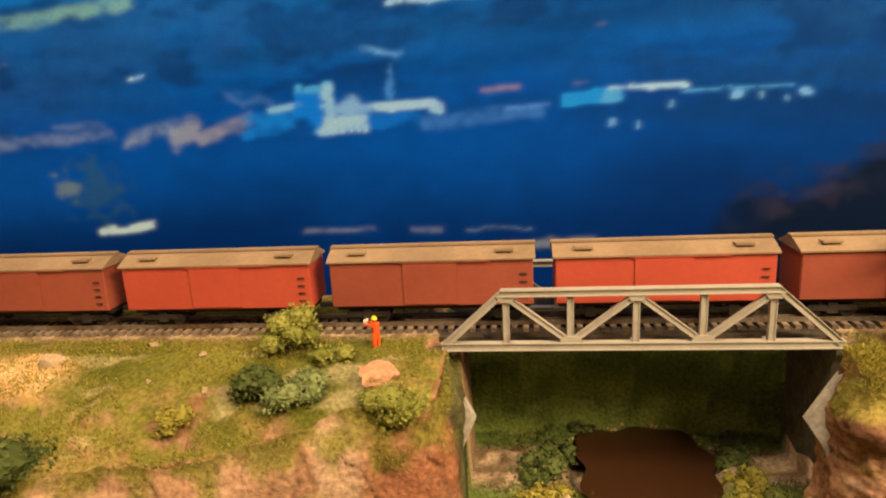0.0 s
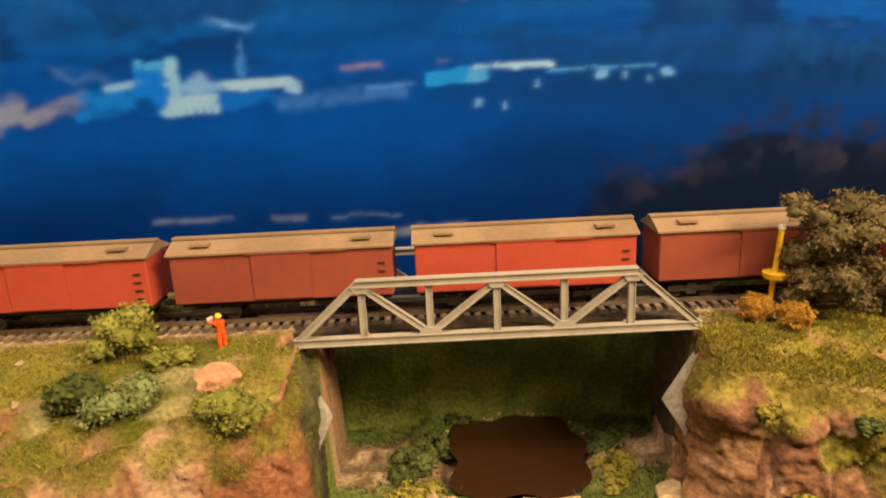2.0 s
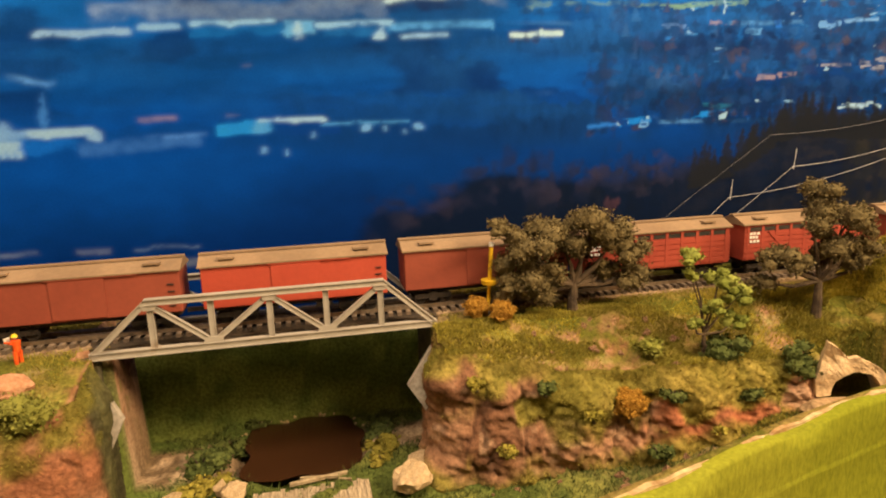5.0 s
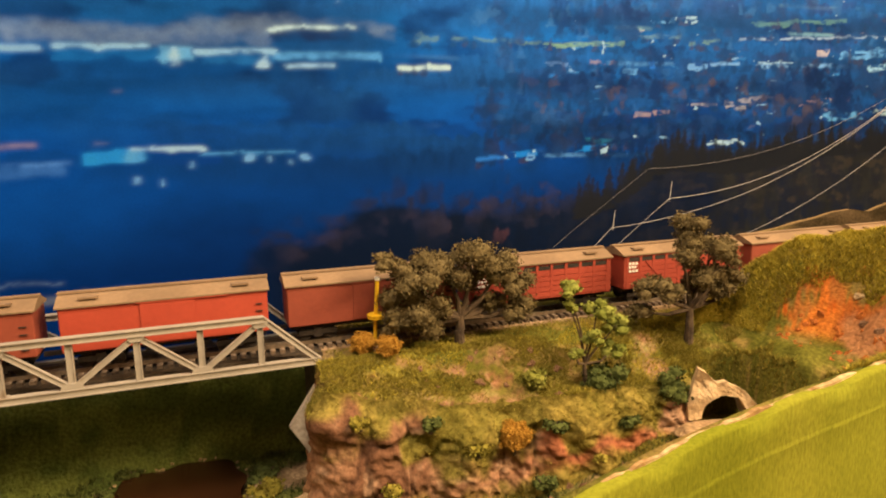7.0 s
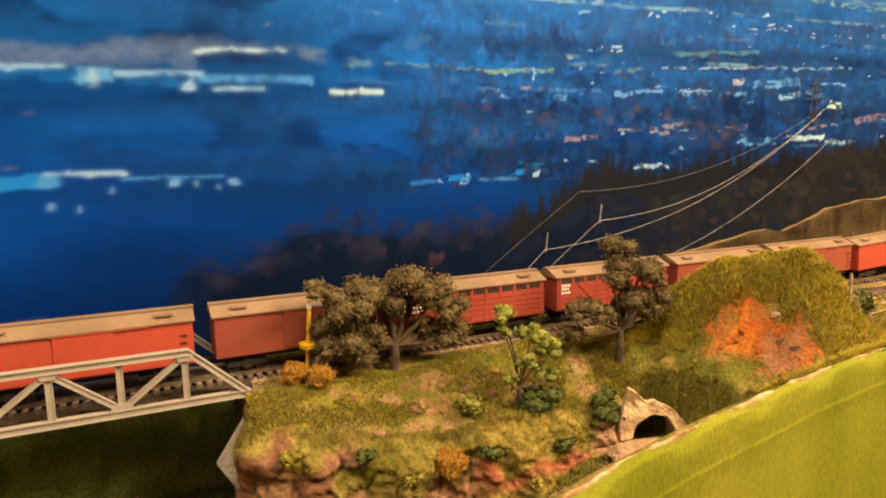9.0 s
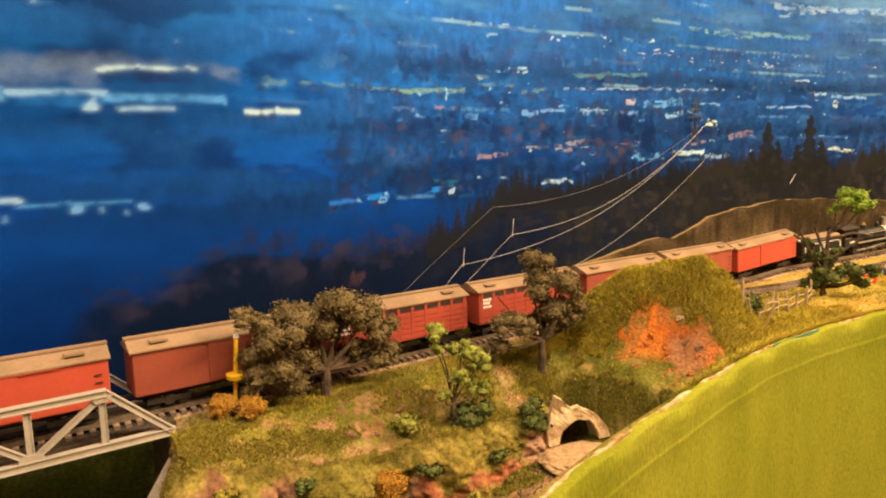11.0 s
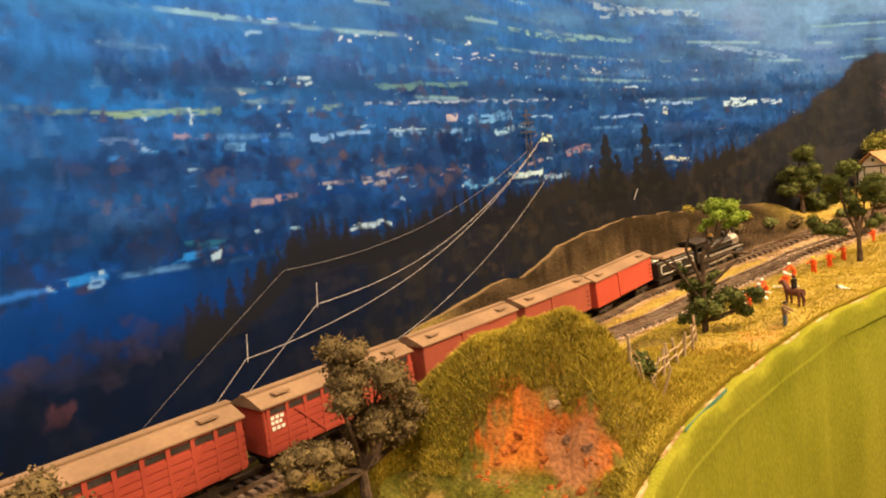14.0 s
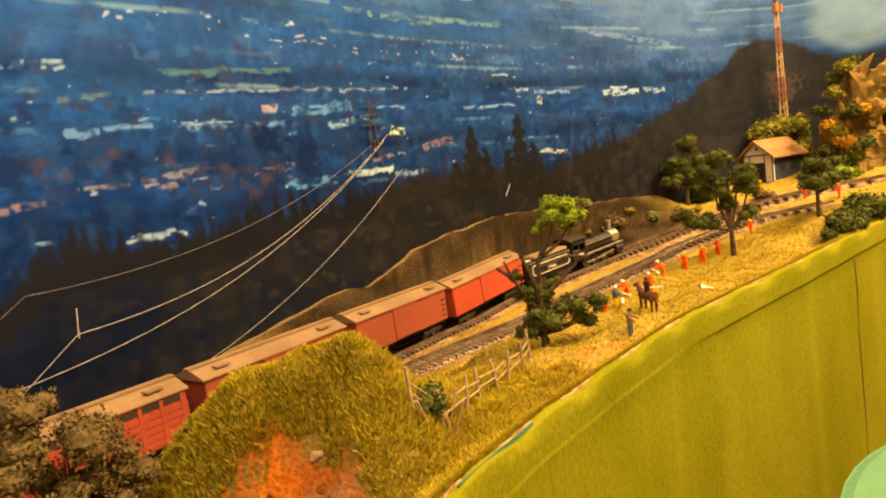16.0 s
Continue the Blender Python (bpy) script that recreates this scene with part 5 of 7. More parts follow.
box_red = sits(freight_car("boxcar", M_RED, "bright red wooden boxcar with tan roof on the track"), on_track(main_y, 9.885))
box_brown = sits(freight_car("boxcar", M_RED2, "brown-red wooden boxcar with tan roof on the track"), on_track(main_y, 8.455))
stock = sits(freight_car("stock_car", M_RED3, "dark red slatted stock car with tan roof on the track", slatted=True), on_track(main_y, 5.605))
copy_thing(box_brown, on_track(main_y, 7.03))
copy_thing(stock, on_track(main_y, 4.18))
for k, src in enumerate((box_brown, box_red, box_brown, box_red, box_brown, box_brown)):
    copy_thing(src, on_track(main_y, 2.755 - 1.425 * k))

# ---- locomotive and tender ----
def lettering(name, text, size, m, mat, parent, label=""):
    cu = bpy.data.curves.new(name, "FONT")
    cu.body, cu.size, cu.align_x, cu.align_y, cu.extrude = text, size * U, "CENTER", "CENTER", 0.0002
    tmp = bpy.data.objects.new(name, cu)
    me = bpy.data.meshes.new_from_object(tmp)
    bpy.data.objects.remove(tmp)
    me.materials.append(mat)
    ob = new(name, me)
    ob.parent = parent
    ob.matrix_basis = m
    return tagged(ob, label)


def tender_car():
    t = thing("tender", 0, 0, 0, label="black locomotive tender lettered 102 in white, coupled behind the engine", category="tender")
    bm = bmesh.new()
    box(bm, -0.36, 0.36, -0.135, 0.135, 0.12, 0.31, bevel=0.012)
    part("tank", bm, M_BLACK, t)
    bm = bmesh.new()
    box(bm, -0.22, 0.35, -0.115, 0.115, 0.31, 0.36, bevel=0.02)
    part("coal_bunker", bm, M_ROOF, t, "dusty brown coal load cover")
    bm = bmesh.new()
    box(bm, -0.35, -0.24, -0.06, 0.06, 0.31, 0.335, bevel=0.01)
    part("water_hatch", bm, M_STEEL, t)
    bm = bmesh.new()
    for s in (-1, 1):
        y = s * 0.137
        for z in (0.155, 0.272):
            beam(bm, (-0.28, y, z), (0.28, y, z), 0.003, 0.008)
        for e in (-1, 1):
            beam(bm, (e * 0.31, y, 0.175), (e * 0.31, y, 0.252), 0.003, 0.008)
            beam(bm, (e * 0.28, y, 0.155), (e * 0.31, y, 0.175), 0.003, 0.008)
            beam(bm, (e * 0.28, y, 0.272), (e * 0.31, y, 0.252), 0.003, 0.008)
    part("white_border", bm, M_WHITE, t)
    lettering("number", "102", 0.105, pose(0, -0.0137 - 0.0003, 0.0212, 90, 0, 0), M_WHITE, t, "white number 102")
    bm = bmesh.new()
    box(bm, -0.37, 0.37, -0.11, 0.11, 0.09, 0.12)
    part("underframe", bm, M_DARK, t)
    for e in (-0.22, 0.22):
        bm = bmesh.new()
        for s in (-1, 1):
            box(bm, e - 0.12, e + 0.12, s * 0.1 - 0.012, s * 0.1 + 0.012, 0.045, 0.085)
        tr = part("truck", bm, M_DARK, t)
        for w in (-0.075, 0.075):
            bm = bmesh.new()
            for s in (-1, 1):
                rod(bm, (e + w, s * 0.073, 0.048), (e + w, s * 0.087, 0.048), 0.046, seg=16)
            part("wheelset", bm, M_DARK, tr)
    return t


def steam_engine():
    t = thing("steam_locomotive", 0, 0, 0, label="black steam locomotive with silver smokebox and brass fittings on the track", category="locomotive")
    bm = bmesh.new()
    rod(bm, (-0.22, 0, 0.25), (0.36, 0, 0.25), 0.088, seg=24)
    for x in (-0.1, 0.03, 0.17):
        rod(bm, (x - 0.006, 0, 0.25), (x + 0.006, 0, 0.25), 0.0905, seg=24)
    part("boiler", bm, M_BLACK, t, smooth=False)
    bm = bmesh.new()
    rod(bm, (0.36, 0, 0.25), (0.50, 0, 0.25), 0.091, seg=24)
    sm = part("smokebox", bm, M_STEEL, t, "silver-grey smokebox")
    bm = bmesh.new()
    rod(bm, (0.50, 0, 0.25), (0.515, 0, 0.25), 0.07, 0.05, seg=20)
    part("smokebox_door", bm, M_STEEL, sm)
    bm = bmesh.new()
    rod(bm, (0.43, 0, 0.33), (0.43, 0, 0.455), 0.026, 0.032, seg=14)
    rod(bm, (0.43, 0, 0.45), (0.43, 0, 0.462), 0.036, seg=14)
    part("chimney", bm, M_STEEL, t)
    bm = bmesh.new()
    box(bm, 0.475, 0.535, -0.035, 0.035, 0.345, 0.415, bevel=0.008)
    hl = part("headlight", bm, M_BLACK, t)
    bm = bmesh.new()
    rod(bm, (0.535, 0, 0.38), (0.54, 0, 0.38), 0.024, seg=14)
    part("headlight_lens", bm, M_BRASS, hl)
    for x, r, mat, nm in ((0.04, 0.045, M_BLACK, "sand_dome"), (0.30, 0.03, M_BLACK, "air_pump_dome")):
        bm = bmesh.new()
        rod(bm, (x, 0, 0.32), (x, 0, 0.385), r, r * 0.9, seg=16)
        rod(bm, (x, 0, 0.385), (x, 0, 0.405), r * 0.9, r * 0.4, seg=16)
        d = part(nm, bm, mat, t)
        if x < 0.1:
            bm = bmesh.new()
            rod(bm, (x, 0, 0.40), (x, 0, 0.43), 0.028, 0.02, seg=12)
            rod(bm, (x - 0.055, 0, 0.40), (x - 0.05, 0, 0.425), 0.015, 0.02, seg=10)
            part("safety_valve", bm, M_BRASS, d, "brass safety valve and bell")
    bm = bmesh.new()
    rod(bm, (-0.16, 0, 0.335), (-0.16, 0, 0.375), 0.012, seg=8)
    part("whistle", bm, M_BRASS, t)
    bm = bmesh.new()
    box(bm, -0.47, -0.22, -0.135, 0.135, 0.14, 0.25)
    box(bm, -0.47, -0.455, -0.135, 0.135, 0.25, 0.395)
    box(bm, -0.235, -0.22, -0.135, 0.135, 0.25, 0.395)
    for s in (-1, 1):
        box(bm, -0.47, -0.22, s * 0.135 - 0.008 * (s > 0), s * 0.135 + 0.008 * (s < 0), 0.335, 0.395)
        box(bm, -0.355, -0.335, s * 0.135 - 0.008 * (s > 0), s * 0.135 + 0.008 * (s < 0), 0.25, 0.335)
    cab = part("cab", bm, M_BLACK, t)
    bm = bmesh.new()
    for s in (-1, 1):
        box(bm, -0.455, -0.36, s * 0.139 - 0.002, s * 0.139 + 0.002, 0.262, 0.27)
    part("window_sill", bm, M_STEEL, cab)
    bm = bmesh.new()
    for s in (-1, 1):
        for k in range(3):
            box(bm, -0.375 + 0.032 * k, -0.352 + 0.032 * k, s * 0.1375 - 0.002, s * 0.1375 + 0.002, 0.195, 0.218)
    part("railway_mark", bm, M_WHITE, cab, "three white bars of lettering")
    bm = bmesh.new()
    prof = [(-0.155, 0.392), (-0.155, 0.402), (-0.08, 0.43), (0, 0.44), (0.08, 0.43), (0.155, 0.402), (0.155, 0.392)]
    ends = [[bm.verts.new((x, a, b)) for a, b in prof] for x in (-0.50, -0.20)]
    for k in range(len(prof)):
        j = (k + 1) % len(prof)
        bm.faces.new((ends[0][k], ends[0][j], ends[1][j], ends[1][k]))
    bm.faces.new(ends[0][::-1]), bm.faces.new(ends[1])
    bmesh.ops.recalc_face_normals(bm, faces=bm.faces)
    part("cab_roof", bm, M_DARK, cab)
    bm = bmesh.new()
    for s in (-1, 1):
        box(bm, -0.22, 0.50, s * 0.12 - 0.025, s * 0.12 + 0.025, 0.17, 0.18)
        rod(bm, (-0.2, s * 0.105, 0.285), (0.48, s * 0.105, 0.285), 0.005, seg=6)
    part("running_board", bm, M_STEEL, t)
    for s in (-1, 1):
        bm = bmesh.new()
        rod(bm, (0.34, s * 0.115, 0.105), (0.47, s * 0.115, 0.105), 0.042, seg=16)
        part("cylinder", bm, M_BLACK, t)
        for x in (-0.2, -0.03, 0.14):
            bm = bmesh.new()
            rod(bm, (x, s * 0.072, 0.08), (x, s * 0.09, 0.08), 0.078, seg=20)
            part("driving_wheel", bm, M_DARK, t)
        bm = bmesh.new()
        beam(bm, (-0.2, s * 0.098, 0.065), (0.14, s * 0.098, 0.065), 0.01, 0.018)
        beam(bm, (-0.03, s * 0.108, 0.07), (0.38, s * 0.108, 0.105), 0.01, 0.014)
        part("side_rod", bm, M_STEEL, t)
    bm = bmesh.new()
    box(bm, -0.45, 0.5, -0.06, 0.06, 0.09, 0.17)
    box(bm, 0.5, 0.53, -0.12, 0.12, 0.09, 0.13)
    part("main_frame", bm, M_DARK, t)
    bm = bmesh.new()
    for k in range(7):
        y = -0.09 + 0.03 * k
        beam(bm, (0.53, y, 0.10), (0.60, y * 0.3, 0.02), 0.01, 0.012)
    part("pilot", bm, M_DARK, t)
    bm = bmesh.new()
    for x in (0.40,):
        for s in (-1, 1):
            rod(bm, (x, s * 0.07, 0.042), (x, s * 0.085, 0.042), 0.04, seg=14)
    part("pilot_wheels", bm, M_DARK, t)
    return t


sits(tender_car(), on_track(main_y, 10.96))
sits(steam_engine(), on_track(main_y, 11.78))

# ---- ballast edge and ties ----
tb = bmesh.new()
box(tb, -0.018, 0.018, -0.145, 0.145, -0.014, 0.014)
tie_mesh = mesh_of("tie", tb, M_TIE)


def lay_ties(track, f, x0, x1, step=0.068):
    rng = random.Random(3)
    for x in np.arange(x0, x1, step):
        o = new("tie", tie_mesh)
        o.parent = track
        o.matrix_basis = pose(U * x, U * float(f(x)), U * (0.05 + float(rise(x))), 0, 0, along(f, x) + rng.uniform(-1.5, 1.5))


def far_ties(track, f, spans, step=0.068):
    V, F = [], []
    for x0, x1 in spans:
        for x in np.arange(x0, x1, step):
            a = math.radians(along(f, x))
            c, s = math.cos(a), math.sin(a)
            z = 0.05 + float(rise(x))
            b = len(V)
            for dz in (-0.014, 0.014):
                for dx, dy in ((-0.018, -0.145), (0.018, -0.145), (0.018, 0.145), (-0.018, 0.145)):
                    V.append((x + dx * c - dy * s, float(f(x)) + dx * s + dy * c, z + dz))
            F += [(b + 4, b + 5, b + 6, b + 7), (b, b + 1, b + 5, b + 4), (b + 1, b + 2, b + 6, b + 5), (b + 2, b + 3, b + 7, b + 6), (b + 3, b, b + 4, b + 7)]
    tagged(raw("distant_tie", V, F, M_TIE, track), kind="stuff")


far_ties(main_track, main_y, ((-5.8, -1.0), (11.5, 14.5)))
far_ties(siding, siding_y, ((12.0, 13.6),))
bm = bmesh.new()
for s in (-0.045, 0.045):
    rail_strip(bm, main_y, -0.3, 2.6, s)
part("guard_rail", bm, M_RAIL, main_track)

# ---- foliage ----
cb = bmesh.new()
bmesh.ops.create_icosphere(cb, subdivisions=2, radius=1.0)
CORE_V = np.array([v.co[:] for v in cb.verts])
CORE_F = np.array([[v.index for v in f.verts] for f in cb.faces])
cb.free()


def leaves(name, clumps, density, leaf, mat, parent, seed=1, label=""):
    """Many small bent leaf patches gathered in clumps (x, y, z, radius)."""
    rng = np.random.RandomState(seed)
    V, F = [], []
    for cx, cy, cz, r in clumps:
        n = int(density * r * r)
        d = rng.normal(size=(n, 3))
        d /= np.linalg.norm(d, axis=1)[:, None]
        rad = r * (0.55 + 0.5 * rng.rand(n) ** 0.7)
        lump = 1 + 0.35 * np.sin(d[:, 0] * 5 + cx * 9) * np.sin(d[:, 1] * 6 + cy * 7) * np.sin(d[:, 2] * 5 + cz * 8)
        p = np.array((cx, cy, cz)) + d * (rad * lump)[:, None] * np.array((1, 1, 0.8))
        a = rng.normal(size=(n, 3))
        a /= np.linalg.norm(a, axis=1)[:, None]
        b = np.cross(a, rng.normal(size=(n, 3)))
        b /= np.linalg.norm(b, axis=1)[:, None]
        s = leaf * (0.6 + 0.9 * rng.rand(n))[:, None]
        base = len(V)
        q = np.stack([p - a * s, p - b * s * 0.7, p + a * s, p + b * s * 0.7 + np.cross(a, b) * s * 0.4], 1)
        V.extend(q.reshape(-1, 3).tolist())
        F.extend((base + 4 * np.arange(n)[:, None] + np.arange(4)).tolist())
        base = len(V)
        V.extend((np.array((cx, cy, cz)) + CORE_V * (r * (0.62 + 0.22 * rng.rand(len(CORE_V))))[:, None] * np.array((1, 1, 0.8))).tolist())
        F.extend((base + CORE_F).tolist())
    ob = raw(name, V, F, mat, parent)
    return tagged(ob, label)


def tree(name, x, y, z, limbs, mat, label, trunk=0.05, density=36000, leaf=0.0095, seed=1, lean=(0, 0), twigs=True, category="tree", fork_z=None):
    """limbs: clumps (dx, dy, dz, radius) about the foot of the trunk."""
    t = thing(name, x, y, z, label=label, category=category)
    rng = random.Random(seed)
    top = min(l[2] for l in limbs) * 0.75
    bm = bmesh.new()
    fork = Vector((lean[0], lean[1], fork_z or max(0.12, top)))
    rod(bm, (0, 0, -0.03), fork * 0.5 + Vector((rng.uniform(-.02, .02), 0, 0)), trunk, trunk * 0.8, seg=9)
    rod(bm, fork * 0.48, fork, trunk * 0.8, trunk * 0.62, seg=9)
    part("trunk", bm, M_BARK, t)
    for dx, dy, dz, r in limbs:
        bm = bmesh.new()
        tip = Vector((dx, dy, dz))
        midp = (fork + tip) / 2 + Vector((rng.uniform(-.05, .05), rng.uniform(-.04, .04), -0.04))
        if dz < fork.z:
            midp = (Vector((0, 0, fork.z * 0.7)) + tip) / 2
        rod(bm, fork - Vector((0, 0, 0.02)), midp, trunk * 0.55, trunk * 0.38, seg=7)
        rod(bm, midp, tip, trunk * 0.38, trunk * 0.15, seg=6)
        for k in range(3 if twigs else 0):
            rod(bm, midp.lerp(tip, 0.4 + 0.2 * k), tip + Vector((rng.uniform(-1, 1), rng.uniform(-1, 1), rng.uniform(-.6, 1))) * r * 0.8, trunk * 0.14, trunk * 0.05, seg=5)
        part("limb", bm, M_BARK, t)
    sub = []
    for dx, dy, dz, r in limbs:
        for k in range(6):
            sub.append((dx + rng.uniform(-1, 1) * r * 0.65, dy + rng.uniform(-1, 1) * r * 0.65, dz + rng.uniform(-.6, .8) * r * 0.6, r * rng.uniform(0.38, 0.66)))
    leaves("crown", sub, density, leaf, mat, t, seed)
    return t


def bush(x, y, z, r, mat, label, seed=1, squash=0.8, leaf=0.015, density=14000, n=7, category="bush"):
    t = thing("bush", x, y, z, label=label, category=category)
    rng = random.Random(seed)
    bm = bmesh.new()
    for k in range(4):
        rod(bm, (0, 0, -0.03), (rng.uniform(-.5, .5) * r, rng.uniform(-.5, .5) * r, r * 0.7), 0.012, 0.005, seg=5)
    part("stem", bm, M_BARK, t)
    cl = [(rng.uniform(-.6, .6) * r, rng.uniform(-.5, .5) * r, r * squash * rng.uniform(0.25, 0.95), r * rng.uniform(.45, .65)) for k in range(n)]
    leaves("foliage", cl, density, leaf, mat, t, seed)
    return t


def g(x, y):
    return float(ground_z(np.array([x]), np.array([y]))[0])


tree("tree", 3.33, -0.08, g(3.33, -0.08), [(0.10, 0, 0.62, 0.22), (-0.10, 0.0, 0.54, 0.2), (0.30, -0.02, 0.52, 0.18), (-0.34, 0, 0.50, 0.17), (-0.52, 0.06, 0.66, 0.12),
     (0.48, 0.0, 0.40, 0.16), (-0.42, 0.0, 0.34, 0.18), (0.08, 0.05, 0.46, 0.18), (-0.34, 0.0, 0.20, 0.16), (-0.14, 0.02, 0.30, 0.15), (0.46, 0.0, 0.22, 0.15), (0.26, 0.02, 0.30, 0.14), (-0.5, 0.02, 0.18, 0.12)], M_OLIVE, "broad olive-brown model tree with forked trunk beside the track", trunk=0.045, seed=3, fork_z=0.22)
tree("tree", 5.16, -0.42, g(5.16, -0.42), [(0.0, 0, 0.90, 0.17), (-0.10, 0, 0.74, 0.16), (0.18, -0.02, 0.70, 0.18), (-0.34, 0, 0.46, 0.16), (0.34, 0, 0.56, 0.18), (0.02, -0.06, 0.56, 0.17), (0.24, 0, 0.42, 0.14), (-0.40, 0.05, 0.28, 0.13), (-0.18, 0.05, 0.42, 0.13), (0.42, 0.05, 0.40, 0.13)],
     M_OLIVE, "tall olive-brown model tree standing close to the track", trunk=0.04, seed=5, fork_z=0.30)
tree("small_tree", 4.08, -0.60, g(4.08, -0.60), [(-0.14, 0, 0.74, 0.09), (-0.12, 0, 0.60, 0.08), (0.10, 0, 0.58, 0.10), (0.24, -0.03, 0.44, 0.10), (0.02, -0.03, 0.38, 0.08), (0.24, 0, 0.26, 0.10), (-0.08, 0, 0.26, 0.07)], M_SAP,
     "small yellow-green sapling with a pale trunk", trunk=0.02, seed=6, density=12000, leaf=0.011)
bush(4.22, -0.62, g(4.22, -0.62), 0.16, M_GREENLEAF, "dark green bush under the sapling", 7)
bush(4.78, -0.74, g(4.78, -0.74) - 0.04, 0.13, M_GREENLEAF, "tall dark green creeper bush beside the culvert", 8, squash=2.6, n=11)
bush(3.75, -0.5, g(3.75, -0.5), 0.12, M_HEDGE, "moss-green bush on the bank", 9)
def puff(x, y, z, r, label, seed):
    """A round ball of fine ochre foam on a short stem."""
    t = thing("bush", x, y, z, label=label, category="bush")
    bm = bmesh.new()
    rod(bm, (0, 0, -0.05), (0, 0, r), 0.012, 0.008, seg=6)
    part("stem", bm, M_BARK, t)
    leaves("foliage", [(0, 0, r * 0.8, r * 0.86), (r * 0.25, -r * 0.1, r * 0.6, r * 0.6), (-r * 0.25, r * 0.1, r * 0.95, r * 0.55)], 420000, 0.0055, M_OCHRE, t, seed)


puff(2.60, -0.03, g(2.60, -0.03), 0.105, "round ochre-yellow bush by the yellow post", 10)
puff(2.75, -0.15, g(2.75, -0.15), 0.10, "round ochre-yellow bush by the yellow post", 11)
puff(3.48, -0.68, -0.56, 0.13, "round ochre bush growing on the rock face", 12)
bush(-0.94, -0.12, g(-0.94, -0.12), 0.17, M_HEDGE, "sprawling yellow-green bush on the grassy bank", 13, squash=1.4, leaf=0.011, density=22000, n=9)
bush(-0.66, -0.17, g(-0.66, -0.17) - 0.03, 0.14, M_HEDGE, "low yellow-green bush trailing along the bank", 14, squash=0.6, leaf=0.011, density=22000)
bush(-0.78, -0.5, g(-0.78, -0.5) - 0.02, 0.16, M_SAGE, "pale sage-green bush on the slope", 15, leaf=0.011, density=22000, n=9)
bush(-1.02, -0.42, g(-1.02, -0.42) - 0.02, 0.16, M_GREENLEAF, "dark green bush on the slope", 16)
bush(-0.24, -0.52, g(-0.24, -0.52) - 0.05, 0.18, M_HEDGE, "olive-green moss bush hanging over the cliff", 17, leaf=0.010, density=26000, n=9)
bush(-1.45, -0.62, g(-1.45, -0.62), 0.11, M_GRASSG, "yellow-green moss tuft on the slope", 18)
bush(-2.25, -0.95, g(-2.25, -0.95) - 0.05, 0.26, M_GREENLEAF, "dark green bush in the hollow", 19)
bush(-2.6, -0.8, g(-2.6, -0.8), 0.2, M_GREENLEAF, "dark green bush in the hollow", 20)
for k, (x, y, r) in enumerate(((0.55, 0.25, 0.17), (0.62, 0.0, 0.16), (0.72, 0.5, 0.13), (0.5, -0.15, 0.14), (1.9, 0.45, 0.14), (1.86, 0.15, 0.13), (2.0, 0.7, 0.12), (0.75, -0.28, 0.1), (0.9, 0.8, 0.1), (1.85, -0.05, 0.1))):
    bush(x, y, g(x, y) - 0.03, r, (M_GREENLEAF, M_GRASSG)[k % 2], "low green undergrowth on the gorge floor", 30 + k, squash=0.5)
bush(6.62, -1.42, g(6.62, -1.42), 0.12, M_GREENLEAF, "dark round bush beside the fence", 42)

# ---- static grass, one mesh a tone ----
def off_line(x, y, f):
    slope = (f(x + 0.05) - f(x - 0.05)) / 0.1
    return np.abs(y - f(x)) / np.sqrt(1 + slope ** 2)


def grass(name, mat, n, x0, x1, y0, y1, keep, h, seed):
    rng = np.random.RandomState(seed)
    x, y = rng.uniform(x0, x1, n), rng.uniform(y0, y1, n)
    y = np.maximum(y, edge_y(x) + 0.03)
    m = (y < mural_y(x) - 0.05) & (off_line(x, y, main_y) > 0.20) & ((off_line(x, y, siding_y) > 0.19) | (x < 7.2))
    x, y = x[m], y[m]
    z = ground_z(x, y)
    e = 0.02
    slope = np.hypot((ground_z(x + e, y) - z) / e, (ground_z(x, y + e) - z) / e)
    m = keep(x, y, z, slope, vnoise(x, y, 0.25, seed + 3))
    x, y, z = x[m], y[m], z[m]
    k = len(x)
    a, hh = rng.uniform(0, 2 * np.pi, k), h * (0.5 + rng.rand(k))
    w = 0.0035 + 0.004 * rng.rand(k)
    lx, ly = rng.normal(0, 0.65, k) * hh, rng.normal(0, 0.65, k) * hh
    V = np.stack([np.stack([x - w * np.cos(a), y - w * np.sin(a), z - 0.01], -1), np.stack([x + w * np.cos(a), y + w * np.sin(a), z - 0.01], -1),
                  np.stack([x + lx, y + ly, z + hh], -1)], 1).reshape(-1, 3)
    F = (3 * np.arange(k)[:, None] + np.arange(3)).tolist()
    tagged(raw(name, V, F, mat), kind="stuff", category="grass", label="short static grass fibres covering the scenery")


clear = lambda x, y: clay_r(x, y) + 0.22 * vnoise(x, y, 0.12, 207) > 1.0
grass("grass", M_MOUND, 30000, 2.2, 5.2, -1.2, 0.0, lambda x, y, z, s, n: (s < 1.4) & (z > -0.5) & (n > 0.0), 0.018, 14)
grass("grass", M_GRASSG, 150000, -5, 5.2, -1.2, 0.95, lambda x, y, z, s, n: (s < 1.0) & (z > -0.5) & (n > -0.3), 0.015, 1)
grass("grass", M_GRASSG, 120000, 2.2, 5.3, -1.1, -0.1, lambda x, y, z, s, n: (z > -0.95) & (fractal(x, z * 1.3 + y, 0.30, 91) + 0.45 * sstep(-0.75, -0.25, z) > 0.33), 0.016, 8)
grass("grass", M_MOUND, 230000, 4.9, 7.6, -1.9, -0.1, lambda x, y, z, s, n: (z > 0.0) & clear(x, y), 0.023, 2)
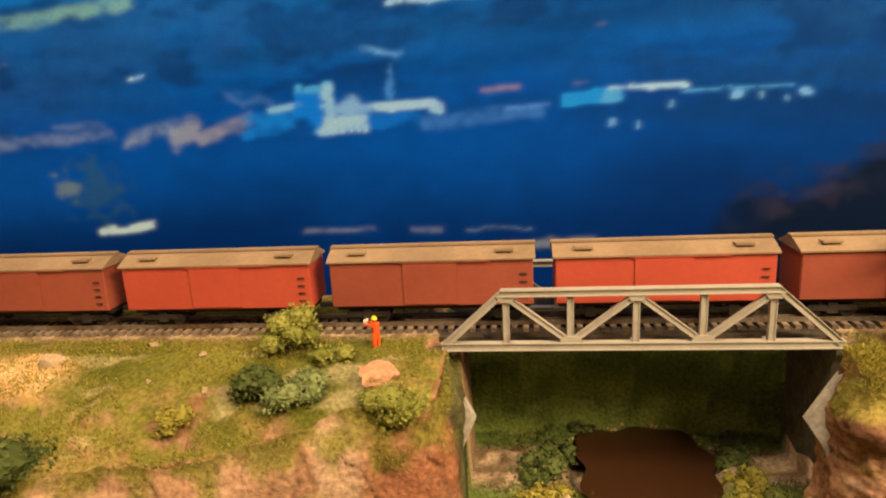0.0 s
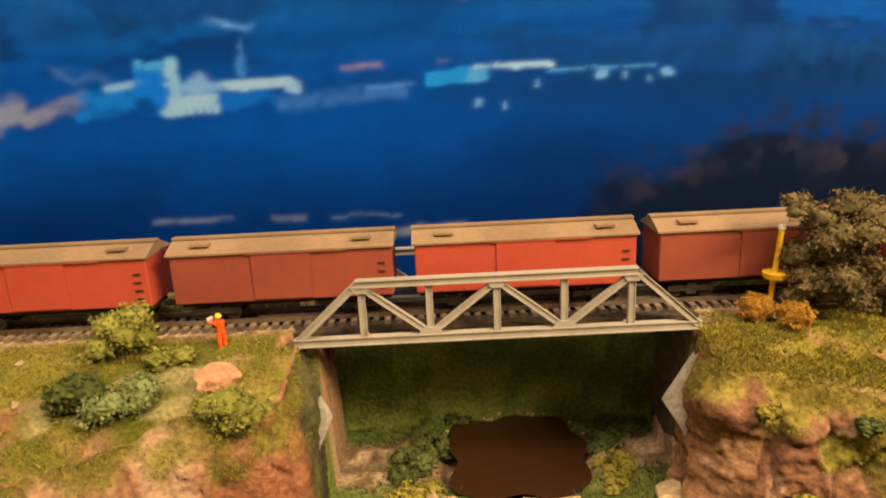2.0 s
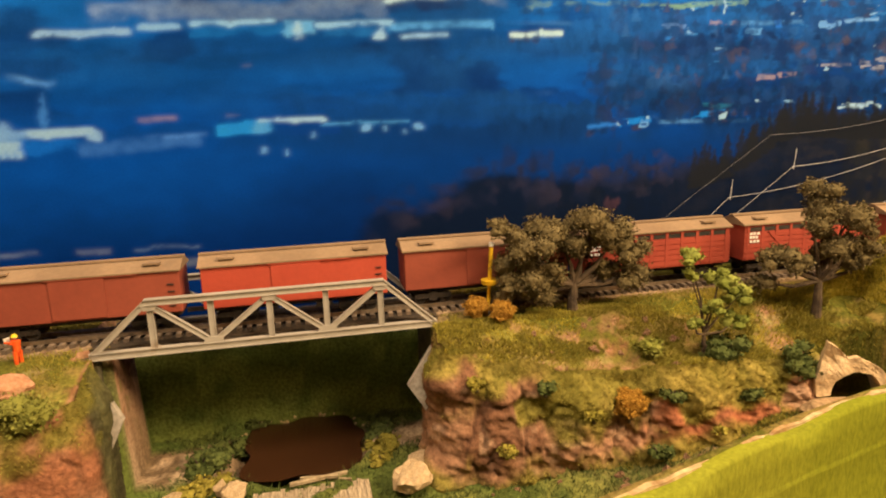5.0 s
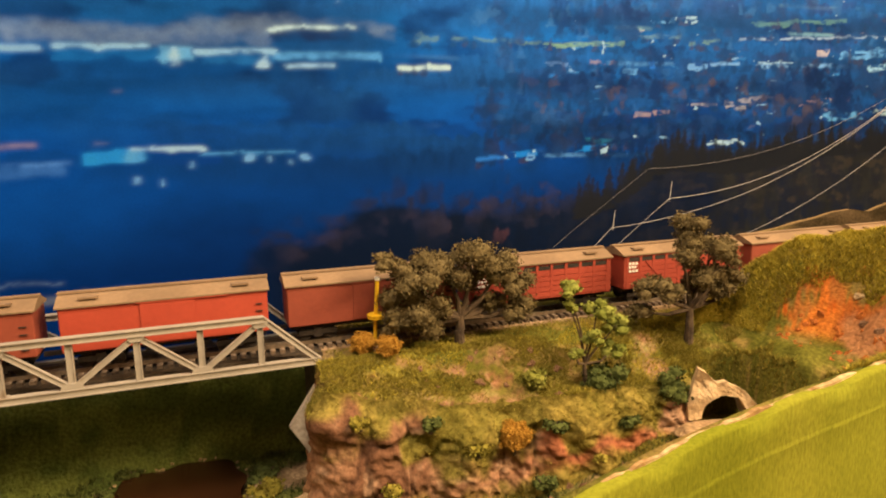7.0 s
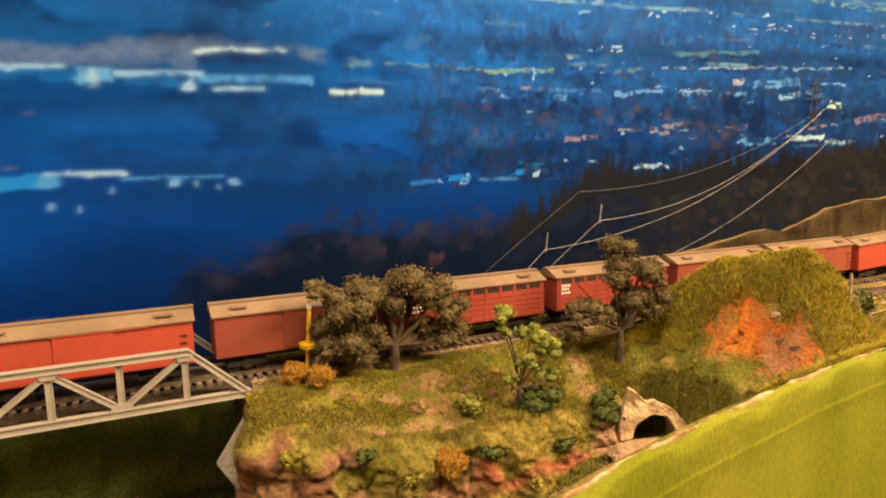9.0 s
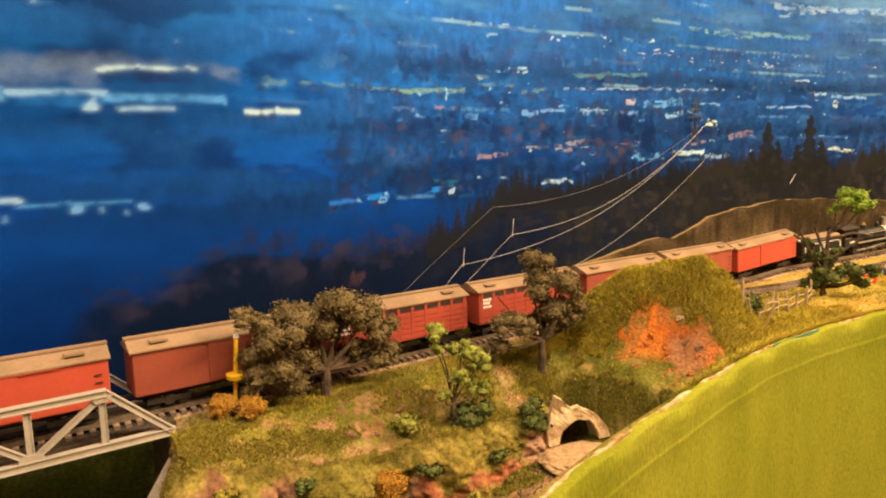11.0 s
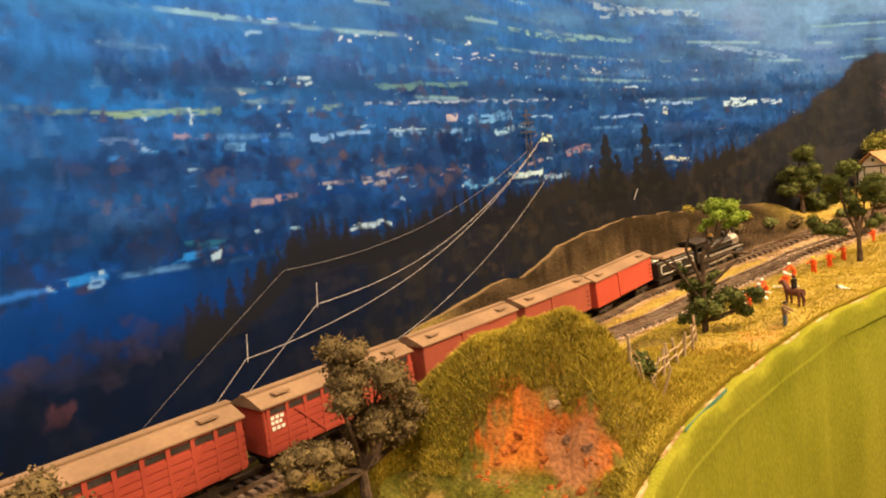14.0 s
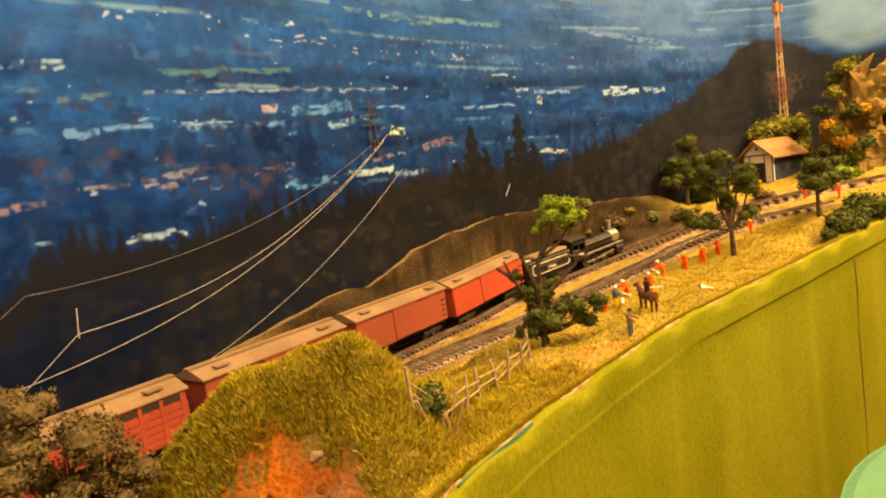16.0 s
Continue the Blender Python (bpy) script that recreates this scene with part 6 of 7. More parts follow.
grass("grass", M_GRASSG, 55000, 4.9, 6.5, -1.9, -0.2, lambda x, y, z, s, n: (z > -0.35) & (n + 0.9 * (5.75 - x) > 0.05) & clear(x, y), 0.028, 12)
grass("grass", M_GRASS, 60000, 5.2, 7.8, -1.9, -0.1, lambda x, y, z, s, n: (z > 0.0) & (n + 0.8 * (x - 6.9) > 0.1) & clear(x, y), 0.026, 3)
grass("grass", M_GRASS, 80000, 7.2, 14.5, -3.2, 0.6, lambda x, y, z, s, n: (n > -0.25) & (y < main_y(x) - 0.1) & (y > siding_y(x) - 0.5 - 0.3 * n) & (x < 9.5), 0.018, 4)
grass("grass", M_MOUND, 110000, 7.0, 13.5, -3.6, -0.4, lambda x, y, z, s, n: (y < siding_y(x) - 0.42 - 0.3 * n), 0.016, 15)
grass("grass", M_GRASS, 60000, 9.5, 16.5, -3.9, 0.0, lambda x, y, z, s, n: (n > -0.15) & ((y < main_y(x) - 0.1) | (x > 13.6)), 0.012, 6)
grass("grass", M_GREENLEAF, 24000, 0.2, 4.8, -1.8, 1.0, lambda x, y, z, s, n: (z < -0.45) & (s < 1.2) & (np.hypot((x - 1.28) / 0.56, (y - 0.36) / 0.56) > 1.0), 0.035, 5)

# ---- rocks ----
def rock_mesh(name, seed, mat, squash=(1, 1, 1), sub=3, rough=0.35):
    """A broken block: a ball cut by random planes, then roughened."""
    rng = random.Random(seed)
    bm = bmesh.new()
    bmesh.ops.create_icosphere(bm, subdivisions=sub, radius=1.0)
    planes = []
    for k in range(15):
        d = Vector((rng.gauss(0, 1), rng.gauss(0, 1), rng.gauss(0, 1))).normalized()
        planes.append((d, rng.uniform(0.42, 0.75)))
    for v in bm.verts:
        for d, h in planes:
            k = v.co.dot(d) - h
            if k > 0:
                v.co -= d * k
        n = v.co.copy()
        v.co *= 1 + rough * 0.35 * noise.fractal(n * 2.2 + Vector((seed, 0, 3)), 0.7, 2.1, 4)
        v.co = Vector((v.co.x * squash[0], v.co.y * squash[1], v.co.z * squash[2]))
    return mesh_of(name, bm, mat)


def set_rock(mesh, parent, x, y, z, r, rx=0, ry=0, rz=0, name="rock", label=""):
    o = new(name, mesh)
    o.parent = parent
    o.matrix_basis = pose(U * x, U * y, U * z, rx, ry, rz) @ Matrix.Scale(r, 4)
    return tagged(o, label)


RNG = random.Random(11)
M_PINK = material("orange_pink_plaster", (0.42, 0.20, 0.11), (0.52, 0.28, 0.165), 0.2, 0.9, bump=0.5, grain=0.3)
lumps = [rock_mesh("rock", 40 + k, M_ROCKR, (1, 0.8, 0.85), rough=0.6) for k in range(5)]
tans = [rock_mesh("rock", 60 + k, M_TAN, (1, 0.8, 0.75), rough=0.5) for k in range(3)]

def cliff_sheet(parent, pts, drop, lean, seed, paint, rough, name="cliff"):
    """A rock face hung from the lip of a bank: columns and fissures pushed out of a sheet that follows the lip."""
    p = np.array(pts, float)
    k = np.ones(7) / 7
    p = np.stack([np.convolve(np.pad(p[:, i], 3, mode="edge"), k, "valid") for i in (0, 1)], -1)
    d = np.concatenate([[0], np.cumsum(np.hypot(*np.diff(p, axis=0).T))])
    sN = np.arange(0, d[-1], 0.016)
    px_, py_ = np.interp(sN, d, p[:, 0]), np.interp(sN, d, p[:, 1])
    tx, ty = np.gradient(px_), np.gradient(py_)
    w = np.hypot(tx, ty)
    nx, ny = ty / w, -tx / w
    top = ground_z(px_ - nx * 0.10, py_ - ny * 0.10) + 0.005
    hN = np.linspace(0, 1, 56)
    S, Hh = np.meshgrid(sN, hN, indexing="ij")
    bottom = drop(px_)
    Z = top[:, None] * (1 - Hh) + bottom[:, None] * Hh
    o = -0.03 + lean * sstep(0.0, 0.25, Hh) * (0.45 + 0.55 * Hh)
    big, mid = vnoise(S, Z * 0.45 + 7, 0.30, seed), fractal(S, Z * 0.7, 0.16, seed + 1, 3)
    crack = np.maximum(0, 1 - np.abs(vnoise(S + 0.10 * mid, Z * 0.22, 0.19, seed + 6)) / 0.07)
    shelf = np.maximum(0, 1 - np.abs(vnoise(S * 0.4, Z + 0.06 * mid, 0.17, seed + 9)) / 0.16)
    live = sstep(0.02, 0.16, Hh)
    root = 1 - np.abs(fractal(S + 0.4 * Z, Z, 0.11, seed + 14, 3)) * 3.2
    step_ = np.floor((vnoise(S, Z * 0.6, 0.14, seed + 17) + 0.25 * mid) * 5) / 5
    o = o + live * (0.022 * big + rough * mid + rough * 0.9 * step_ + rough * 0.45 * np.maximum(root, 0) - 0.026 * crack - 0.010 * shelf + 0.25 * rough * vnoise(S, Z, 0.035, seed + 12))
    V = np.stack([px_[:, None] + nx[:, None] * o, py_[:, None] + ny[:, None] * o, Z], -1).reshape(-1, 3)
    a, b = S.shape
    ix = np.arange(a * b).reshape(a, b)
    F = np.stack([ix[:-1, :-1], ix[:-1, 1:], ix[1:, 1:], ix[1:, :-1]], -1).reshape(-1, 4).tolist()
    ob = raw(name, V, F, M_CLIFF, parent, smooth=True)
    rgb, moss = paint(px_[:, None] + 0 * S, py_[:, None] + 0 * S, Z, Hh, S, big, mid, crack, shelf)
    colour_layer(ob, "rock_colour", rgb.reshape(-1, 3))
    # moss fibres rooted on the face
    rng = np.random.RandomState(seed)
    n = int(7000 * d[-1])
    i, j = rng.randint(0, a, n), rng.randint(0, b, n)
    hit = moss[i, j] > 0.35 + 0.4 * rng.rand(n)
    i, j = i[hit], j[hit]
    n = len(i)
    root_ = V.reshape(a, b, 3)[i, j] + rng.uniform(-0.009, 0.009, (n, 3))
    out_ = np.stack([nx[i], ny[i], np.full(n, 0.55)], -1) + rng.normal(0, 0.45, (n, 3))
    out_ *= (0.009 + 0.014 * rng.rand(n))[:, None]
    side = np.stack([-ny[i], nx[i], rng.normal(0, 0.5, n)], -1) * (0.0018 + 0.002 * rng.rand(n))[:, None]
    T = np.stack([root_ - side, root_ + side, root_ + out_], 1).reshape(-1, 3)
    tagged(raw("moss", T, (3 * np.arange(n)[:, None] + np.arange(3)).tolist(), M_GRASSG, parent), "yellow-green moss fibres")
    return ob


M_CLIFF = painted_by("plaster_rock", "rock_colour", 0.92, bump=0.7, fine=0.03, grain=0.3)


def lip_of(front, amount, x):
    y = front(x)
    for _ in range(6):
        y = front(x) - amount * fractal(x, y, 0.35, 21)
    return y


def side_of(base, sign, y):
    x = base + 0 * y
    for _ in range(6):
        x = base + sign * 0.05 * fractal(x, y, 0.35, 21)
    return x


def left_paint(x, y, z, h, s_, big, mid, crack, shelf):
    c = mixc((0.40, 0.235, 0.15), (0.30, 0.165, 0.095), sstep(-0.4, 0.5, big + 0.6 * mid))
    c = mixc(c, (0.47, 0.315, 0.22), sstep(0.15, 0.5, vnoise(s_, z * 0.5, 0.22, 402) + 0.3 * mid) * 0.7)
    c = mixc(c, mixc((0.27, 0.11, 0.06), (0.35, 0.17, 0.10), sstep(-0.3, 0.4, mid)), sstep(-0.42, -0.26, x + 0.10 * big))
    # recessed fissures and ledges toned darker: crevice shade in the colour
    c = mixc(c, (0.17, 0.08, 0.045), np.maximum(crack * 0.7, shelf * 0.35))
    # inner end by the gorge: its shade painted as a dark tone
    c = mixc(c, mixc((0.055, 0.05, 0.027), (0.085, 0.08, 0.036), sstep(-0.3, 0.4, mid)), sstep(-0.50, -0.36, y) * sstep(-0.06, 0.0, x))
    moss = sstep(0.30, 0.02, h + 0.22 * vnoise(s_, z, 0.13, 404) + 0.12 * mid)
    return mixc(c, (0.17, 0.15, 0.032), moss * 0.9), moss


def right_paint(x, y, z, h, s_, big, mid, crack, shelf):
    c = mixc((0.30, 0.16, 0.095), (0.17, 0.082, 0.048), sstep(-0.4, 0.4, big + mid))
    c = mixc(c, (0.46, 0.30, 0.20), sstep(0.2, 0.5, fractal(s_, z, 0.10, 412, 3)) * 0.5)
    c = mixc(c, (0.36, 0.12, 0.06), sstep(0.1, 0.5, vnoise(s_, z, 0.4, 414)) * sstep(3.4, 3.9, x) * 0.8)
    # same recess masks again, shade of cracks and ledges put into the tone
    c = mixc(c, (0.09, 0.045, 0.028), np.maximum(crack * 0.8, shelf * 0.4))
    bare = sstep(0.15, 0.45, vnoise(x, 0 * x, 0.62, 415) + 0.55 * sstep(2.75, 2.45, x))
    moss = sstep(0.46, 0.24, h + 0.30 * vnoise(s_, z, 0.17, 416) + 0.2 * mid - 0.22 * (1 - bare) + 0.20 * sstep(3.1, 2.8, x))
    moss = np.maximum(moss, sstep(0.70, 0.92, h + 0.2 * mid))
    return mixc(c, mixc((0.175, 0.155, 0.03), (0.26, 0.21, 0.05), sstep(-0.3, 0.4, mid)), moss * 0.92), moss


left_cliff = thing("rock_face", 0, 0, 0, label="pink-brown plaster rock cliff of the near bank", category="cliff")
xs_ = np.arange(-4.6, 0.0, 0.02)
ys_ = np.arange(float(lip_of(front_left, 0.12, np.array(-0.02))), -0.08, 0.02)
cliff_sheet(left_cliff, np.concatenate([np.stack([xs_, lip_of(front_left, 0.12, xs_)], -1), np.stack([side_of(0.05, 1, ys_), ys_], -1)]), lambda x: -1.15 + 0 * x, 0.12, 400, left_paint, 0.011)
set_rock(rock_mesh("rock", 66, M_PINK, (1, 0.8, 0.75), rough=0.5), left_cliff, -0.34, -0.36, g(-0.34, -0.36) + 0.02, 0.13, 10, 20, 40, label="orange-pink plaster boulder")
for k, (x, y, r) in enumerate(((-1.9, 0.0, 0.05), (-1.5, -0.15, 0.04), (-1.35, -0.45, 0.035), (-2.9, -0.3, 0.13), (-2.45, -0.25, 0.12), (-1.0, -0.05, 0.03), (-1.75, -0.35, 0.03), (-3.2, -0.5, 0.15), (-2.75, -0.5, 0.13))):
    set_rock(tans[k % 3], left_cliff, x, y, g(x, y), r, 0, 0, k * 47)
right_cliff = thing("rock_face", 0, 0, 0, label="rough red-brown rock cliff below the grassy bank", category="cliff")
xs_ = np.arange(2.28, 5.0, 0.02)
ys_ = np.arange(-0.08, float(lip_of(front_right, 0.10, np.array(2.28))), -0.02)
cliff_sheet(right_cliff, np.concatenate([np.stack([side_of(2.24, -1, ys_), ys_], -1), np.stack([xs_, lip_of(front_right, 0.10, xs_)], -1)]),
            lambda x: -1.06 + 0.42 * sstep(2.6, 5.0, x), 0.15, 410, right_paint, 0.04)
for k in range(34):
    x, y = RNG.uniform(2.5, 4.8), RNG.uniform(-0.72, -0.2)
    set_rock(RNG.choice(lumps), right_cliff, x, y, g(x, y) - 0.01, RNG.uniform(0.02, 0.05), 0, 0, RNG.uniform(0, 360))
for k in range(16):
    x, y = RNG.uniform(2.4, 4.4), RNG.uniform(-1.1, -0.8)
    set_rock(RNG.choice(lumps), right_cliff, x, y, g(x, y), RNG.uniform(0.03, 0.07), 0, 0, RNG.uniform(0, 360))

for k, (x, dy, z) in enumerate(((2.45, -0.02, -0.28), (2.9, 0.0, -0.34), (3.2, -0.05, -0.52), (3.75, 0, -0.42), (4.05, -0.06, -0.66), (4.3, -0.02, -0.45), (2.62, -0.1, -0.72), (3.62, -0.1, -0.78))):
    bush(x, float(front_right(x)) + dy - 0.06, z, 0.08, (M_GRASSG, M_GREENLEAF)[k % 2], "mossy tuft clinging to the red-brown rock", 120 + k, squash=0.6)

clay = thing("clay_bank", 0, 0, 0, label="bright orange bare clay face on the grassy mound", category="rock")
clays = [rock_mesh("clay_lump", 80 + k, M_ORANGE, (1, 0.8, 0.9), rough=0.8) for k in range(3)]
for k in range(54):
    a, r = RNG.uniform(0, 6.28), RNG.uniform(0, 1) ** 0.5
    p_, q_ = 0.36 * r * math.cos(a), 0.24 * r * math.sin(a)
    x, y = 5.82 + 0.31 * p_ + 0.95 * q_, -1.15 - 0.95 * p_ + 0.31 * q_
    set_rock(RNG.choice(clays), clay, x, y, g(x, y) - 0.025, RNG.uniform(0.02, 0.055), RNG.uniform(-40, 40), RNG.uniform(-40, 40), RNG.uniform(0, 360), name="clay_lump")
for x, y, r in ((6.02, -1.24, 0.05), (5.99, -1.38, 0.055)):
    set_rock(lumps[1], clay, x, y, g(x, y) - 0.025, r, 15, 10, x * 300, name="rock")
set_rock(tans[1], clay, 6.10, -1.10, g(6.10, -1.10), 0.055, 0, 70, 20, name="rock", label="upright pale stone")

# ---- gorge: pool, weir, abutments ----
def water_material():
    m = bpy.data.materials.new("dark_brown_water")
    m.use_nodes = True
    n, l = m.node_tree.nodes, m.node_tree.links
    p = n["Principled BSDF"]
    p.inputs["Base Color"].default_value = (0.035, 0.014, 0.006, 1)
    p.inputs["Roughness"].default_value = 0.12
    tc, nz, bp = n.new("ShaderNodeTexCoord"), n.new("ShaderNodeTexNoise"), n.new("ShaderNodeBump")
    nz.inputs["Scale"].default_value = 160
    l.new(tc.outputs["Object"], nz.inputs["Vector"])
    l.new(nz.outputs["Fac"], bp.inputs["Height"])
    bp.inputs["Strength"].default_value, bp.inputs["Distance"].default_value = 0.25, 0.0006
    l.new(bp.outputs[0], p.inputs["Normal"])
    return m


bm = bmesh.new()
def pool_rim(a, k=1.0):
    """Rounded four-cornered pool, a little uneven."""
    c, s = math.cos(a), math.sin(a)
    r = (abs(c) ** 5 + abs(s) ** 5) ** -0.2 * (1 + 0.05 * math.sin(5 * a + 1) + 0.04 * math.sin(9 * a))
    return 1.28 + 0.44 * k * r * c, 0.34 + 0.46 * k * r * s


ring = [bm.verts.new((*pool_rim(a), -0.985)) for a in np.linspace(0, 2 * math.pi, 72, endpoint=False)]
bm.faces.new(ring)
tagged(part("water", bm, water_material()), kind="structure", label="still dark brown water of the river pool", category="water")
weir = thing("weir", 1.3, -0.3, -1.0, label="grey-tan stone weir at the lower end of the pool", category="weir")
M_SILL = material("streaked_stone", (0.27, 0.20, 0.13), (0.42, 0.33, 0.23), 0.06, 0.9, bump=0.8, stretch=(3, 0.4, 1), vary=0.12)
for k in range(26):
    bm = bmesh.new()
    x = -0.36 + k * 0.03
    box(bm, x, x + 0.0285, -0.42, 0.02 + RNG.uniform(-.02, .02), -0.14, 0.03 + RNG.uniform(-.005, .005))
    part("sill_stone", bm, M_SILL, weir)
bm = bmesh.new()
beam(bm, (-0.12, 0.08, 0.03), (0.28, 0.10, 0.05), 0.03, 0.02)
beam(bm, (-0.05, 0.14, 0.03), (0.22, 0.05, 0.06), 0.02, 0.02)
beam(bm, (0.14, 0.1, 0.02), (0.3, 0.0, 0.05), 0.02, 0.02)
part("driftwood", bm, M_WOOD, weir, "grey driftwood sticks")
bank_stones = thing("boulders", 0, 0, 0, label="tan plaster boulders beside the pool", category="rock")
for x, y, z, r, q in ((1.98, -0.48, -0.90, 0.21, 10), (2.08, -0.22, -0.93, 0.16, 75), (2.2, -0.32, -0.95, 0.13, 50), (0.8, -0.26, -0.95, 0.15, 120), (0.88, -0.45, -0.98, 0.13, 200), (0.72, -0.15, -0.96, 0.09, 260), (0.42, -0.2, -0.95, 0.09, 30), (2.3, -0.2, -0.93, 0.08, 60)):
    set_rock(tans[int(q) % 3], bank_stones, x, y, z, r, 0, 0, q, name="boulder")
for k in range(26):
    a = RNG.uniform(0.3, 2.8)
    x, y = pool_rim(a, RNG.uniform(1.0, 1.12))
    set_rock(tans[1], bank_stones, x, y, -0.975, RNG.uniform(0.008, 0.024), 0, 0, a * 100, name="pebble")
# pier tone is kept dark to carry the shade under the bridge
M_PIER = material("gorge_shade_pier", (0.05, 0.045, 0.028), (0.10, 0.085, 0.05), 0.1, 0.95, bump=0.6, c=(0.05, 0.06, 0.02))
for s, x in ((-1, 0.02), (1, 2.26)):
    ab = thing("abutment", x, 0, 0, label="pale concrete bridge abutment with sloping wing wall", category="abutment")
    bm = bmesh.new()
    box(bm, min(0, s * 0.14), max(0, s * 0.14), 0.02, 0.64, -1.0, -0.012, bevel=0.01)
    part("pier", bm, M_PIER, ab, "pier in a dark tone that carries the gorge shade")
    bm = bmesh.new()
    # wing wall: a broken triangle standing before the pier
    q = 1.0 if s > 0 else 0.75
    pts = [(s * 0.06, -0.12, -0.04), (-s * 0.03, -0.13, -0.12), (-s * 0.22 * q, -0.20, -0.36), (-s * 0.12 * q, -0.23, -0.52), (-s * 0.03, -0.25, -0.76), (s * 0.06, -0.25, -0.76)]
    a = [bm.verts.new(p) for p in pts]
    b = [bm.verts.new((p[0], p[1] + 0.05, p[2])) for p in pts]
    bm.faces.new(a), bm.faces.new(b[::-1])
    for k in range(6):
        bm.faces.new((a[k], b[k], b[(k + 1) % 6], a[(k + 1) % 6]))
    bmesh.ops.recalc_face_normals(bm, faces=bm.faces)
    part("wing_wall", bm, M_CONC, ab)

# ---- culvert below the mound ----
cul = thing("culvert", 5.08, -0.92, -0.52, -22, label="pale concrete culvert portal with a round dark arch", category="culvert")
bm = bmesh.new()
outer = ((-0.27, 0.0), (-0.28, 0.12), (-0.24, 0.26), (-0.22, 0.40), (-0.14, 0.35), (-0.07, 0.27), (0.0, 0.285), (0.08, 0.24), (0.17, 0.17), (0.26, 0.07), (0.28, 0.0))
inner = [(0.17 * math.cos(math.pi * (1 - k / 10)), 0.18 * math.sin(math.pi * (1 - k / 10))) for k in range(11)]
fr = [[bm.verts.new((px_, y + 0.02 * math.sin(9 * px_), pz_)) for px_, pz_ in r] for y in (0, 0.05) for r in (outer, inner)]
for k in range(10):
    bm.faces.new((fr[0][k], fr[0][k + 1], fr[1][k + 1], fr[1][k]))
    bm.faces.new((fr[0][k], fr[2][k], fr[2][k + 1], fr[0][k + 1]))
    bm.faces.new((fr[1][k], fr[1][k + 1], fr[3][k + 1], fr[3][k]))
bmesh.ops.subdivide_edges(bm, edges=bm.edges[:], cuts=2, use_grid_fill=True)
for v in bm.verts:
    v.co += Vector((0.012 * noise.noise(v.co * 14), 0.03 * noise.noise(v.co * 9), 0.014 * noise.noise(v.co * 11 + Vector((3, 1, 2)))))
bmesh.ops.recalc_face_normals(bm, faces=bm.faces)
part("portal", bm, M_TAN, cul)
bm = bmesh.new()
tb_ = [[bm.verts.new((x * 0.99, y, z * 0.99)) for x, z in inner] for y in (0.05, 0.6)]
for k in range(10):
    bm.faces.new((tb_[0][k], tb_[0][k + 1], tb_[1][k + 1], tb_[1][k]))
bm.faces.new(tb_[1])
part("pipe", bm, M_CONC, cul, "grey pipe inside")
bm = bmesh.new()
blob(bm, (-0.06, -0.20, -0.05), 0.30, sub=4, rough=0.12, scale=2.5, squash=(1.15, 0.85, 0.22), seed=3)
part("apron", bm, M_EARTH, cul, "sandy apron slab")

# ---- yellow post and dry stalks ----
post = thing("crossing_post", 2.70, 0.03, g(2.70, 0.03), label="yellow post with yellow disc and white foot by the bridge", category="post")
bm = bmesh.new()
rod(bm, (0, 0, 0.02), (0.035, 0, 0.52), 0.015, seg=10)
part("pole", bm, M_YELLOW, post)
bm = bmesh.new()
rod(bm, (0.035, 0, 0.515), (0.037, 0, 0.54), 0.02, 0.018, seg=10)
part("cap", bm, M_WHITE, post, "white cap")
bm = bmesh.new()
rod(bm, (0, 0, -0.01), (0, 0, 0.035), 0.045, 0.025, seg=12)
part("foot", bm, M_WHITE, post)
bm = bmesh.new()
rod(bm, (0.022, 0.0, 0.235), (0.022, 0.0, 0.265), 0.066, 0.07, seg=18)
part("disc", bm, M_YELLOW, post)
stalks = thing("dry_stalks", 2.53, 0.80, g(2.53, 0.80), label="bundle of dry straw-coloured stalks behind the track", category="plant")
bm = bmesh.new()
for k in range(46):
    a, r = RNG.uniform(0, 6.28), RNG.uniform(0, 0.06)
    p = Vector((r * math.cos(a), r * math.sin(a), 0))
    rod(bm, p * 0.5, p * 1.5 + Vector((0, 0, RNG.uniform(0.28, 0.40))), 0.005, 0.003, seg=4)
for k in range(20):
    x = RNG.uniform(0.1, 0.6)
    rod(bm, (x, 0, 0), (x + RNG.uniform(-.02, .02), 0, RNG.uniform(0.08, 0.2)), 0.004, 0.002, seg=4)
part("stalk", bm, M_WOOD, stalks)

# ---- figurines: each one plain mesh ----
M_HAT = material("yellow_helmet", (0.72, 0.50, 0.02), (0.78, 0.55, 0.03), 0.05, 0.5, bump=0)
M_JEAN = material("blue_cloth", (0.05, 0.09, 0.14), (0.07, 0.12, 0.18), 0.05, 0.8, bump=0)
M_BROWN = material("brown_hide", (0.10, 0.035, 0.02), (0.14, 0.05, 0.03), 0.05, 0.7, bump=0)


